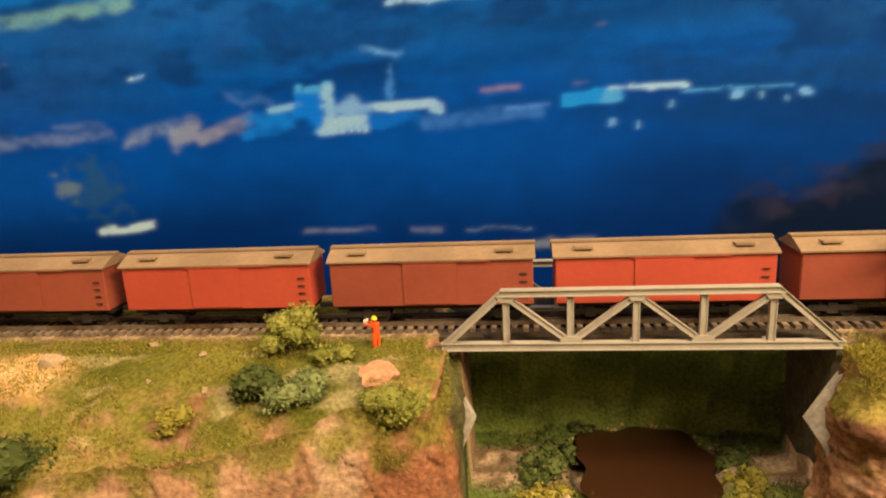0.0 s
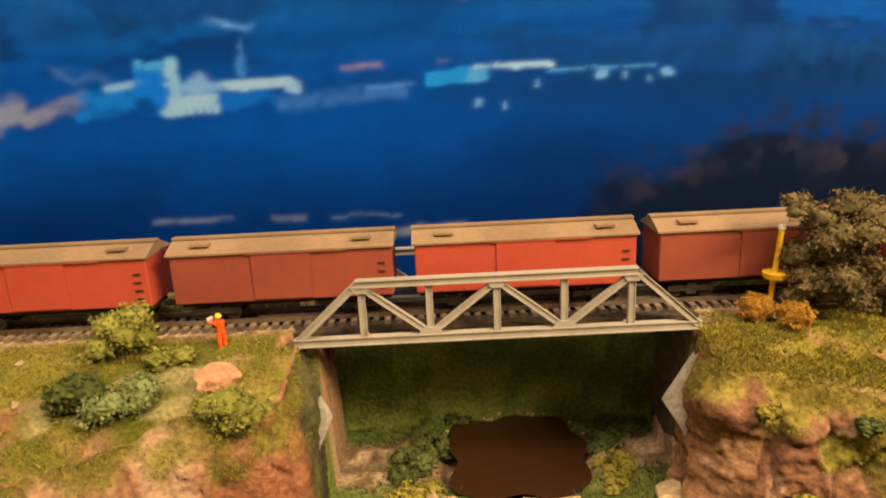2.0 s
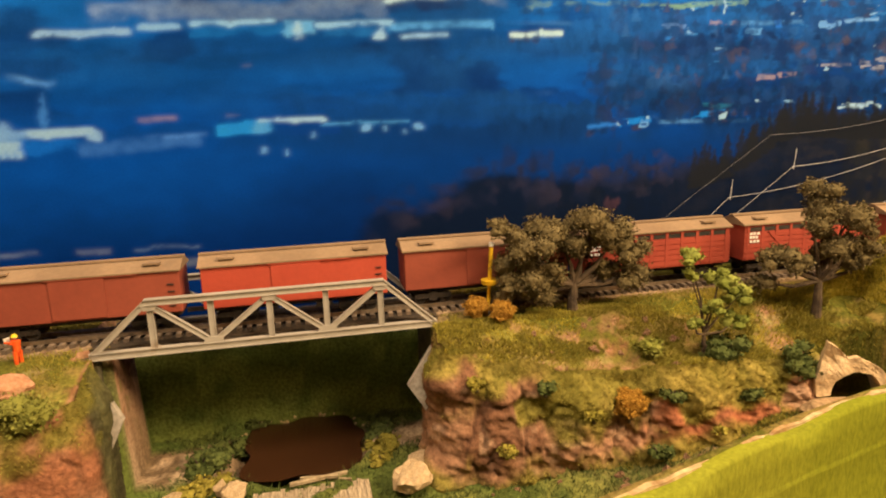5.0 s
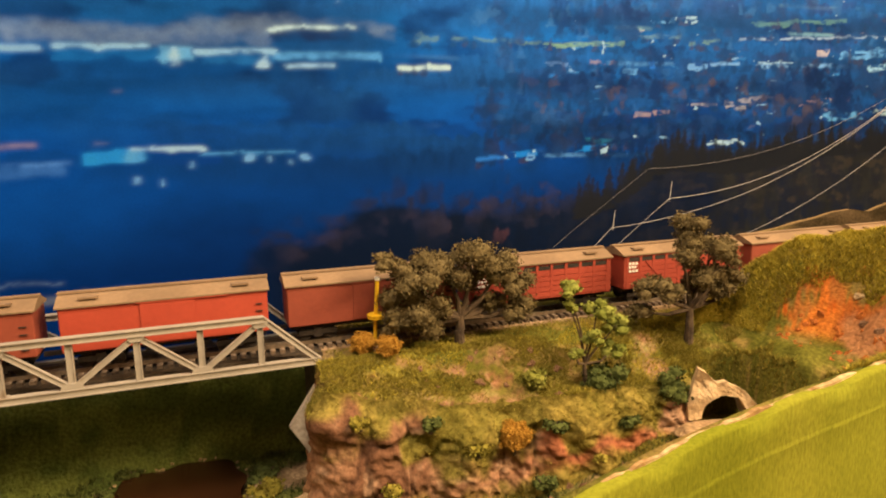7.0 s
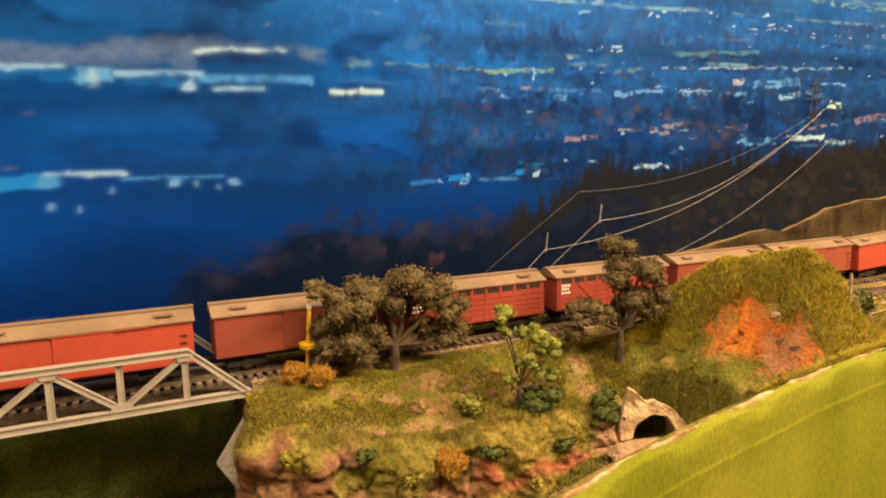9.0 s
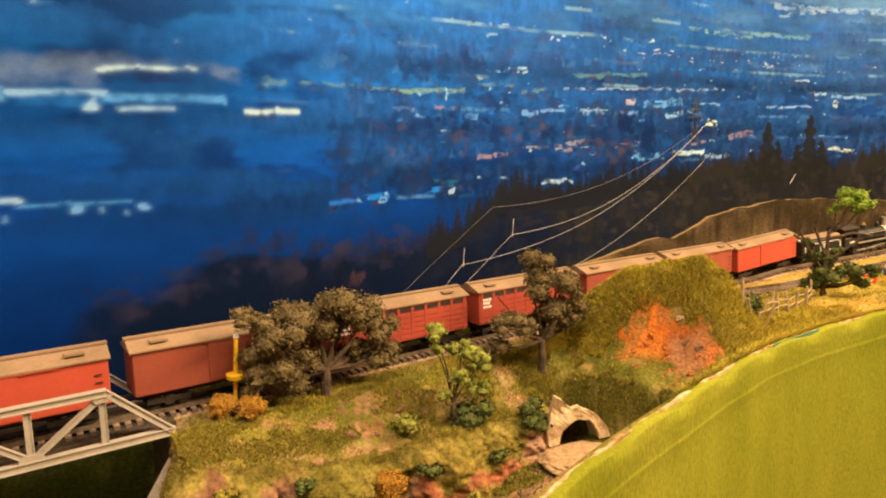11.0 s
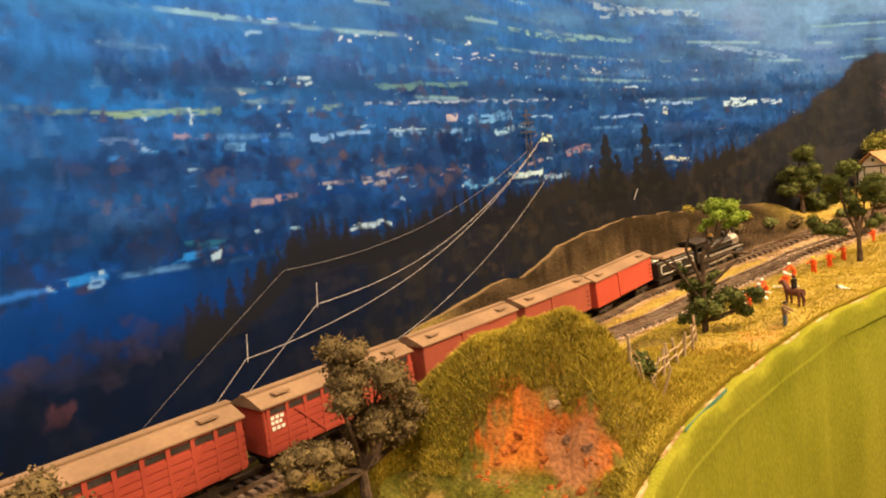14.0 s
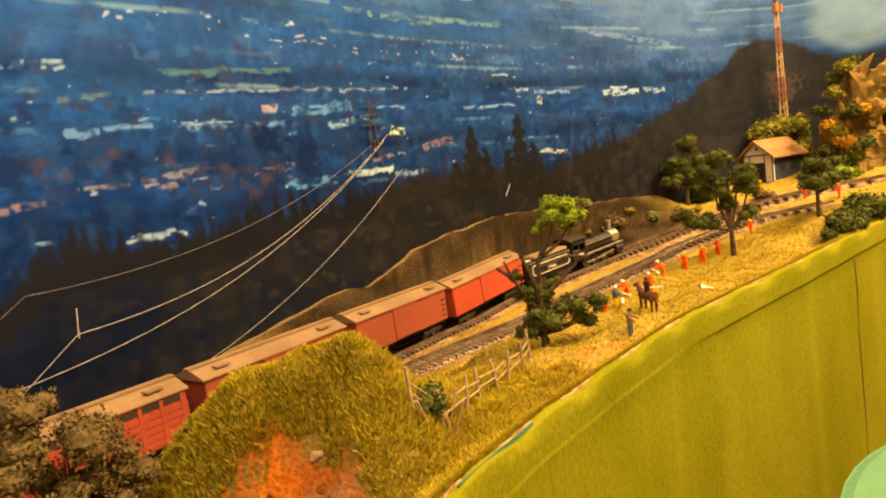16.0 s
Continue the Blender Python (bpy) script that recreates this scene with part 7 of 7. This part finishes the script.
def figurine(x, y, z, rz, suit, hat, legs, label, bend=0.0, arms=((0.05, 0.05, 0.11), (-0.05, 0.05, 0.11)), item=None, name="figurine"):
    bm = bmesh.new()
    for s in (-1, 1):
        rod(bm, (s * 0.017, 0, 0), (s * 0.014, -bend * 0.02, 0.085), 0.012, 0.016, seg=7, slot=1)
    hip, neck = Vector((0, -bend * 0.02, 0.08)), Vector((0, bend * 0.05, 0.155 - bend * 0.03))
    rod(bm, hip, neck, 0.021, 0.027, seg=9)
    for ax, ay, az in arms:
        sh = neck + Vector((math.copysign(0.027, ax), 0, -0.012))
        rod(bm, sh, (ax, ay + bend * 0.05, az - bend * 0.03), 0.010, 0.008, seg=6)
    head = neck + Vector((0, 0.006, 0.022))
    bmesh.ops.create_icosphere(bm, subdivisions=2, radius=0.017, matrix=Matrix.Translation(head))
    for f in bm.faces:
        if (f.calc_center_median() - head).length < 0.019:
            f.material_index = 2
    rod(bm, head + Vector((0, 0, 0.003)), head + Vector((0, 0, 0.02)), 0.021, 0.011, seg=10, slot=3)
    if item == "tablet":
        box(bm, -0.02, 0.02, 0.075, 0.08, 0.12, 0.165, slot=4)
    elif item == "barrow":
        box(bm, -0.045, 0.045, 0.06, 0.16, 0.015, 0.035, slot=3)
        rod(bm, (-0.04, 0.02, 0.07), (-0.03, 0.1, 0.03), 0.004, slot=3, seg=5)
    elif item == "plank":
        beam(bm, (-0.12, 0.06, 0.05), (0.12, 0.06, 0.06), 0.02, 0.012, slot=3)
    ob = part(name, bm, [suit, legs, M_SKIN, hat, M_WHITE])
    ob.matrix_basis = pose(U * x, U * y, U * z, 0, 0, rz)
    return tagged(ob, label, "figurine")


figurine(-0.42, -0.03, g(-0.42, -0.03), 60, M_SUIT, M_HAT, M_SUIT, "toy worker in orange overalls and yellow helmet holding a white board", arms=((0.02, 0.07, 0.14), (-0.02, 0.07, 0.14)), item="tablet")
gang = ((9.27, -1.37, 40, 0.8, "barrow"), (9.40, -1.43, 200, 0.0, "plank"), (9.77, -1.40, 60, 0.6, "plank"), (10.05, -1.53, 100, 0.1, "plank"), (10.69, -1.47, 30, 0.7, "plank"), (11.08, -1.60, 80, 0.0, None),
        (11.46, -1.70, 120, 0.0, None), (11.77, -1.80, 60, 0.0, None), (12.74, -2.0, 10, 0.0, None), (14.05, -2.5, 10, 0.0, None), (13.85, -2.9, 10, 0.0, None))
for k, (x, y, rz, b, item) in enumerate(gang):
    tagged(figurine(x, y, g(x, y), rz, M_SUIT if k != 1 else M_JEAN, M_WHITE if k < 5 else M_HAT, M_SUIT if k != 1 else M_YELLOW, "toy track worker in orange overalls beside the siding", b, item=item), group="track gang")
figurine(8.61, -1.82, g(8.61, -1.82), 180, M_ROOF, M_DARK, M_JEAN, "toy cowboy in brown shirt and blue trousers on the verge")
bm = bmesh.new()
rod(bm, (-0.09, 0, 0.13), (0.09, 0, 0.13), 0.04, 0.036, seg=10)
for x in (-0.075, 0.075):
    for s in (-1, 1):
        rod(bm, (x, s * 0.022, 0), (x, s * 0.022, 0.12), 0.009, 0.016, seg=6)
rod(bm, (0.08, 0, 0.14), (0.14, 0, 0.215), 0.03, 0.02, seg=8)
rod(bm, (0.13, 0, 0.215), (0.19, 0, 0.19), 0.02, 0.013, seg=8)
rod(bm, (-0.09, 0, 0.14), (-0.13, 0, 0.06), 0.012, 0.006, seg=6)
rod(bm, (0, 0, 0.16), (0, 0, 0.25), 0.022, 0.027, seg=8, slot=1)
bmesh.ops.create_icosphere(bm, subdivisions=2, radius=0.018, matrix=Matrix.Translation((0, 0, 0.272)))
horse = part("horse_figurine", bm, [M_BROWN, M_DARK])
horse.matrix_basis = pose(U * 9.2, U * -1.78, U * g(9.2, -1.78), 0, 0, 50)
tagged(horse, "small brown toy horse with a dark rider on the verge", "figurine")
bm = bmesh.new()
rod(bm, (-0.11, 0, 0.03), (0.08, 0, 0.03), 0.028, 0.022, seg=8)
rod(bm, (0.08, 0, 0.03), (0.13, 0.02, 0.03), 0.02, 0.012, seg=8, slot=1)
for x in (-0.08, 0.04):
    rod(bm, (x, -0.02, 0.03), (x + 0.02, -0.09, 0.01), 0.008, seg=5)
cow = part("cow_figurine", bm, [M_WHITE, M_DARK])
cow.matrix_basis = pose(U * 10.03, U * -2.02, U * g(10.03, -2.02), 0, 0, 20)
tagged(cow, "white toy cow lying on the grass verge", "figurine")

# ---- fence along the verge ----
fence = thing("fence", 0, 0, 0, label="leaning weathered wooden rail fence along the verge", category="fence")
fp = [(6.45, -1.45), (6.68, -1.47), (6.9, -1.46), (7.1, -1.42), (7.38, -1.38), (7.52, -1.37), (7.77, -1.35), (7.92, -1.33)]
tops = []
for k, (x, y) in enumerate(fp):
    bm = bmesh.new()
    z = g(x, y)
    tx = x + RNG.uniform(-.03, .03)
    rod(bm, (x, y, z - 0.02), (tx, y + RNG.uniform(-.03, .03), z + 0.20), 0.012, 0.010, seg=6)
    part("post", bm, M_WOOD, fence)
    tops.append((tx, y, z))
for a, b in zip(tops, tops[1:]):
    for h in (0.07, 0.13):
        bm = bmesh.new()
        rod(bm, (a[0], a[1], a[2] + h + RNG.uniform(-.015, .015)), (b[0], b[1], b[2] + h + RNG.uniform(-.015, .015)), 0.006, seg=5)
        part("rail", bm, M_WOOD, fence)
for k in range(7):
    bm = bmesh.new()
    x, y = 6.55 + RNG.uniform(-.12, .2), -1.5 + RNG.uniform(-.05, .05)
    rod(bm, (x, y, g(x, y)), (x + RNG.uniform(-.12, .12), y + RNG.uniform(-.08, .08), g(x, y) + RNG.uniform(.1, .2)), 0.007, seg=5)
    part("broken_rail", bm, M_WOOD, fence)

# ---- trees and bushes of the right-hand side ----
# leaning dead tree with one lime tuft, grown through by a low dark tree
def ac(a, h, d=0.0):
    """Across the slope, up, and away."""
    return (0.56 * a + 0.83 * d, -0.83 * a + 0.56 * d, h)


DX, DY = 8.20, -1.31
dead = tree("tree", DX, DY, g(DX, DY), [(*ac(0.18, 0.98), 0.14), (*ac(0.31, 0.92), 0.10), (*ac(0.08, 0.90), 0.07)], M_LIME, "bare leaning dead tree with one bright lime-green tuft", trunk=0.027, lean=(0.02, -0.02), seed=51, twigs=True)
for pts in (((-0.02, 0.30), (-0.18, 0.56), (-0.22, 0.68)), ((-0.18, 0.56), (-0.28, 0.64)), ((0.02, 0.60), (0.24, 0.66), (0.40, 0.64)), ((0.0, 0.45), (-0.10, 0.72), (-0.06, 0.86)), ((0.0, 0.35), (0.2, 0.52), (0.3, 0.60))):
    bm = bmesh.new()
    for k, (a, b) in enumerate(zip(pts, pts[1:])):
        rod(bm, ac(*a), ac(*b), 0.016 - 0.004 * k, 0.012 - 0.003 * k, seg=7)
    part("dead_limb", bm, M_BARK, dead, "bare grey-brown dead limb")
tree("tree", DX + 0.06, DY + 0.02, g(DX, DY), [(*ac(a, h, d), r) for a, h, d, r in ((-0.12, 0.14, 0, 0.12), (0.02, 0.22, -0.05, 0.14), (0.20, 0.25, 0, 0.14), (0.32, 0.16, 0.05, 0.12), (0.40, 0.28, 0, 0.09), (0.02, 0.36, 0.05, 0.12),
     (-0.10, 0.40, 0, 0.09), (-0.14, 0.56, 0, 0.07), (0.10, 0.46, 0.05, 0.08))], M_GREENLEAF, "low spreading dark green tree by the fence", trunk=0.03, seed=54)
tree("tree", 11.79, -1.96, g(11.79, -1.96), [(*ac(a, h), r) for a, h, r in ((0.0, 1.12, 0.17), (-0.2, 0.98, 0.17), (0.12, 0.92, 0.19), (-0.15, 0.80, 0.17), (0.22, 0.74, 0.15), (-0.42, 0.45, 0.17), (-0.2, 0.42, 0.13), (0.2, 0.48, 0.13), (0.02, 0.62, 0.13))], M_GREENLEAF,
     "dark green model tree with open crown on the verge", trunk=0.035, seed=56)
tree("tree", 12.93, -2.73, g(12.93, -2.73), [(-0.05, 0, 0.62, 0.15), (-0.25, 0.05, 0.45, 0.16), (0.2, -0.1, 0.48, 0.16), (0.35, -0.2, 0.42, 0.14), (0.0, 0, 0.42, 0.15)], M_GREENLEAF, "small dark green tree near the track curve", trunk=0.03, seed=57)
for k, (x, y, r) in enumerate(((12.45, -2.98, 0.2), (12.65, -3.08, 0.24), (12.3, -2.9, 0.14), (12.95, -3.2, 0.28))):
    bush(x, y, g(x, y), r, M_GREENLEAF, "large dark green bush on the front verge", 60 + k, density=9000, leaf=0.02)
tree("tree", 13.85, -1.0, g(13.85, -1.0), [(0.0, 0, 0.85, 0.2), (-0.2, 0.1, 0.6, 0.2), (0.2, -0.1, 0.62, 0.2), (0.0, 0, 0.42, 0.22), (0.32, -0.2, 0.45, 0.15), (-0.35, 0.1, 0.38, 0.16)], M_GREENLEAF, "dense dark tree beside the station hut", trunk=0.04, seed=58)
for k, (x, y, r) in enumerate(((14.4, -1.1, 0.22), (14.7, -1.25, 0.2))):
    bush(x, y, g(x, y), r, M_GREENLEAF, "dark bush behind the station hut", 70 + k, density=9000, leaf=0.02)
for k, (x, y) in enumerate(((15.75, -2.0), (15.9, -2.15))):
    bush(x, y, g(x, y), 0.36, M_HEDGE, "tall yellow-green bush at the foot of the mast", 74 + k, squash=2.3, density=12000, leaf=0.020, n=11)

for k in range(9):
    x = 12.0 + 0.27 * k
    y = float(main_y(x)) + 0.42 + 0.05 * math.sin(k * 2.3)
    bush(x, y, g(x, y) - 0.02, 0.09 + 0.03 * (k % 3), (M_GRASSG, M_SAGE, M_OLIVE)[k % 3], "low dry scrub along the back of the track", 140 + k, squash=0.8)

# ---- station hut ----
M_PLASTER = material("white_plaster", (0.62, 0.58, 0.52), (0.70, 0.66, 0.6), 0.2, 0.85, bump=0.1, grain=0.2)
M_BLUEGREY = material("blue_grey_boards", (0.028, 0.036, 0.065), (0.045, 0.055, 0.09), 0.1, 0.8)
M_TILE = material("brown_tile_roof", (0.28, 0.15, 0.07), (0.36, 0.20, 0.10), 0.1, 0.9, vary=0.1)
hut = thing("station_hut", 15.02, -1.80, g(15.02, -1.80), -33, label="small white station hut with brown tiled gable roof", category="hut")
W2, LN, EH, RH = 0.27, 0.62, 0.42, 0.62
bm = bmesh.new()
for y0, y1, z0, z1 in ((-W2, -0.12, 0, EH), (0.14, W2, 0, EH), (-0.12, 0.14, 0.30, EH)):
    box(bm, 0, 0.03, y0, y1, z0, z1)
vs = [bm.verts.new((x, y, z)) for x in (0, 0.03) for y, z in ((-W2, EH), (W2, EH), (0, RH))]
bm.faces.new(vs[:3]), bm.faces.new(vs[3:][::-1])
for a, b in ((0, 1), (1, 2), (2, 0)):
    bm.faces.new((vs[a], vs[b], vs[b + 3], vs[a + 3]))
bmesh.ops.recalc_face_normals(bm, faces=bm.faces)
part("gable_wall", bm, M_PLASTER, hut)
bm = bmesh.new()
box(bm, 0.03, LN, -W2, -W2 + 0.03, 0, EH)
box(bm, 0.03, LN, W2 - 0.03, W2, 0, EH)
box(bm, LN - 0.03, LN, -W2 + 0.03, W2 - 0.03, 0, EH)
part("side_wall", bm, M_BLUEGREY, hut)
bm = bmesh.new()
box(bm, 0.012, 0.02, -0.12, 0.14, 0.0, 0.3)
part("door", bm, M_DARK, hut, "dark doorway shutter")
bm = bmesh.new()
for y in (-W2 - 0.004, -0.135, 0.14, W2 - 0.012):
    box(bm, -0.006, 0.0, y, y + 0.018, 0.0, EH)
box(bm, -0.006, 0.0, -W2, W2, EH - 0.01, EH + 0.01)
rod(bm, (-0.008, 0, 0.52), (0.0, 0, 0.52), 0.025, seg=12)
part("timber_trim", bm, M_BLUEGREY, hut)
for x in (0.2, 0.42):
    bm = bmesh.new()
    box(bm, x - 0.05, x + 0.05, -W2 - 0.006, -W2, 0.15, 0.32)
    part("window", bm, M_DARK, hut)
for s in (-1, 1):
    n = 12
    for k in range(n):
        bm = bmesh.new()
        t0, t1 = k / n, (k + 1) / n + 0.02
        y0, z0 = s * (W2 + 0.08) * t0, RH + 0.035 - (RH - EH + 0.06) * t0
        y1, z1 = s * (W2 + 0.08) * t1, RH + 0.022 - (RH - EH + 0.06) * t1
        v = [bm.verts.new(p) for p in ((-0.07, y0, z0), (LN + 0.05, y0, z0), (LN + 0.05, y1, z1), (-0.07, y1, z1))]
        w = [bm.verts.new(q.co - Vector((0, 0, 0.018))) for q in v]
        bm.faces.new(v), bm.faces.new(w[::-1])
        for a in range(4):
            bm.faces.new((v[a], w[a], w[(a + 1) % 4], v[(a + 1) % 4]))
        bmesh.ops.recalc_face_normals(bm, faces=bm.faces)
        part("tile_course", bm, M_TILE, hut)
crate = thing("crate", 14.62, -1.80, g(14.62, -1.80), 10, label="small yellow crate standing before the hut", category="crate")
bm = bmesh.new()
box(bm, -0.07, 0.07, -0.09, 0.09, 0, 0.14, bevel=0.008)
part("body", bm, M_YELLOW, crate)
bm = bmesh.new()
for z in (0.03, 0.1):
    box(bm, -0.075, 0.075, -0.095, 0.095, z, z + 0.015)
part("batten", bm, M_OCHRE, crate)

# ---- lattice mast ----
M_MASTR = material("red_mast_paint", (0.30, 0.13, 0.08), (0.36, 0.17, 0.105), 0.2, 0.6, grain=0.2)
mast = thing("radio_mast", 15.75, -2.13, g(15.75, -2.08), label="tall red and white lattice radio mast behind the hut", category="mast")
Hm = 3.1
for i in range(3):
    a = i * 2 * math.pi / 3
    for k in range(8):
        bm = bmesh.new()
        z0, z1 = Hm * k / 8, Hm * (k + 1) / 8
        r0, r1 = 0.075 - 0.055 * k / 8, 0.075 - 0.055 * (k + 1) / 8
        rod(bm, (r0 * math.cos(a), r0 * math.sin(a), z0), (r1 * math.cos(a), r1 * math.sin(a), z1), 0.011, seg=6)
        b = (i + 1) * 2 * math.pi / 3
        for h in range(3):
            f0, f1 = h / 3, (h + 1) / 3
            ra, rb = r0 + (r1 - r0) * f0, r0 + (r1 - r0) * f1
            rod(bm, (ra * math.cos(a), ra * math.sin(a), z0 + (z1 - z0) * f0), (rb * math.cos(b), rb * math.sin(b), z0 + (z1 - z0) * f1), 0.006, seg=4)
        part("lattice_panel", bm, M_MASTR if k % 2 else M_TAN, mast)
for z, r in ((2.75, 0.05), (2.55, 0.045)):
    bm = bmesh.new()
    rod(bm, (-0.06, 0, z), (-0.06, 0, z + 0.12), r, seg=10)
    rod(bm, (0.05, -0.05, z), (0.05, -0.05, z + 0.12), r * 0.8, seg=10)
    part("antenna_drum", bm, M_MASTR, mast)

# ---- yellow rock hill at the far end ----
M_YROCK = material("yellow_ochre_rock", (0.17, 0.11, 0.03), (0.29, 0.19, 0.055), 0.2, 0.95, bump=1.0, c=(0.08, 0.055, 0.02))
hill = thing("rock_hill", 0, 0, 0, label="steep ochre rock hill with yellow and green shrubs", category="hill")
yro = [rock_mesh("rock", 90 + k, M_YROCK, (0.8, 0.8, 1.15), sub=4, rough=1.1) for k in range(3)]
for x, y, z, r in ((15.9, -3.25, 1.3, 0.5), (16.0, -3.5, 1.7, 0.55), (15.8, -3.7, 1.2, 0.5), (16.1, -3.8, 2.0, 0.5), (15.7, -3.2, 0.95, 0.35), (15.5, -3.5, 0.9, 0.35), (16.2, -4.2, 1.6, 0.7), (15.6, -4.0, 1.0, 0.5), (16.3, -3.4, 2.1, 0.4)):
    set_rock(RNG.choice(yro), hill, x - 0.42, y + 0.33, z, r, RNG.uniform(-15, 15), RNG.uniform(-15, 15), RNG.uniform(0, 360))
for k, (x, y, z, r, m) in enumerate(((15.55, -3.1, 1.55, 0.14, M_OCHRE), (15.5, -3.3, 1.25, 0.18, M_OCHRE), (15.5, -3.05, 1.15, 0.16, M_GREENLEAF), (15.5, -3.02, 1.75, 0.14, M_GREENLEAF), (15.9, -3.2, 2.2, 0.16, M_GREENLEAF),
                                    (16.0, -3.4, 2.4, 0.14, M_GREENLEAF), (15.3, -3.15, 0.95, 0.2, M_GREENLEAF), (15.6, -3.5, 1.7, 0.14, M_OCHRE), (15.35, -3.5, 1.2, 0.16, M_GREENLEAF), (15.2, -3.3, 0.8, 0.2, M_LIME), (15.48, -3.2, 1.42, 0.15, M_HEDGE), (15.55, -3.15, 2.0, 0.15, M_HEDGE), (15.4, -3.4, 1.05, 0.16, M_HEDGE), (15.7, -3.3, 2.35, 0.15, M_HEDGE), (15.45, -3.35, 1.65, 0.15, M_GREENLEAF))):
    bush(x - 0.42, y + 0.33, z, r, m, "shrub clinging to the ochre rock hill", 100 + k, density=9000, leaf=0.02)

# ---- teal stool before the layout ----
M_TEAL = material("teal_cloth", (0.075, 0.23, 0.14), (0.09, 0.26, 0.16), 0.3, 0.8, grain=0.2)
stool = thing("stool", 9.02, -5.14, -9, label="round teal-covered stool standing on the floor before the layout", category="stool")
bm = bmesh.new()
rod(bm, (0, 0, 7.5), (0, 0, 7.97), 2.1, 2.1, seg=48)
rod(bm, (0, 0, 7.965), (0, 0, 8.0), 2.1, 2.02, seg=48)
part("seat", bm, M_TEAL, stool)
for k in range(4):
    a = k * math.pi / 2 + 0.4
    bm = bmesh.new()
    rod(bm, (1.7 * math.cos(a), 1.7 * math.sin(a), 0), (1.4 * math.cos(a), 1.4 * math.sin(a), 7.5), 0.15, seg=10)
    part("leg", bm, M_DARK, stool)

# ---- pale ballast stones strewn over the siding ----
M_STONE = leafy("pale_ballast", (0.26, 0.18, 0.12), (0.62, 0.50, 0.38))
rng_ = np.random.RandomState(77)
n_ = 9000
bx = rng_.uniform(7.3, 13.6, n_)
bs = (siding_y(bx + 0.05) - siding_y(bx - 0.05)) / 0.1
by = siding_y(bx) + rng_.normal(0, 0.10, n_).clip(-0.2, 0.2) * np.sqrt(1 + bs ** 2)
bz = 0.05 + rise(bx)
br = rng_.uniform(0.006, 0.014, (n_, 1, 1))
octa = np.array(((1, 0, 0), (-1, 0, 0), (0, 1, 0), (0, -1, 0), (0, 0, 0.8), (0, 0, -0.8)))
sv = np.stack([bx, by, bz], -1)[:, None, :] + octa * br * rng_.uniform(0.7, 1.3, (n_, 6, 1))
tri = np.array(((0, 2, 4), (2, 1, 4), (1, 3, 4), (3, 0, 4), (2, 0, 5), (1, 2, 5), (3, 1, 5), (0, 3, 5)))
tagged(raw("ballast", sv.reshape(-1, 3), (6 * np.arange(n_)[:, None, None] + tri).reshape(-1, 3).tolist(), M_STONE), kind="stuff", category="ballast", label="pale stones of the siding ballast")

# ---- ties near the camera, laid one by one ----
lay_ties(main_track, main_y, -1.0, 11.5)
lay_ties(siding, siding_y, 7.3, 12.0)
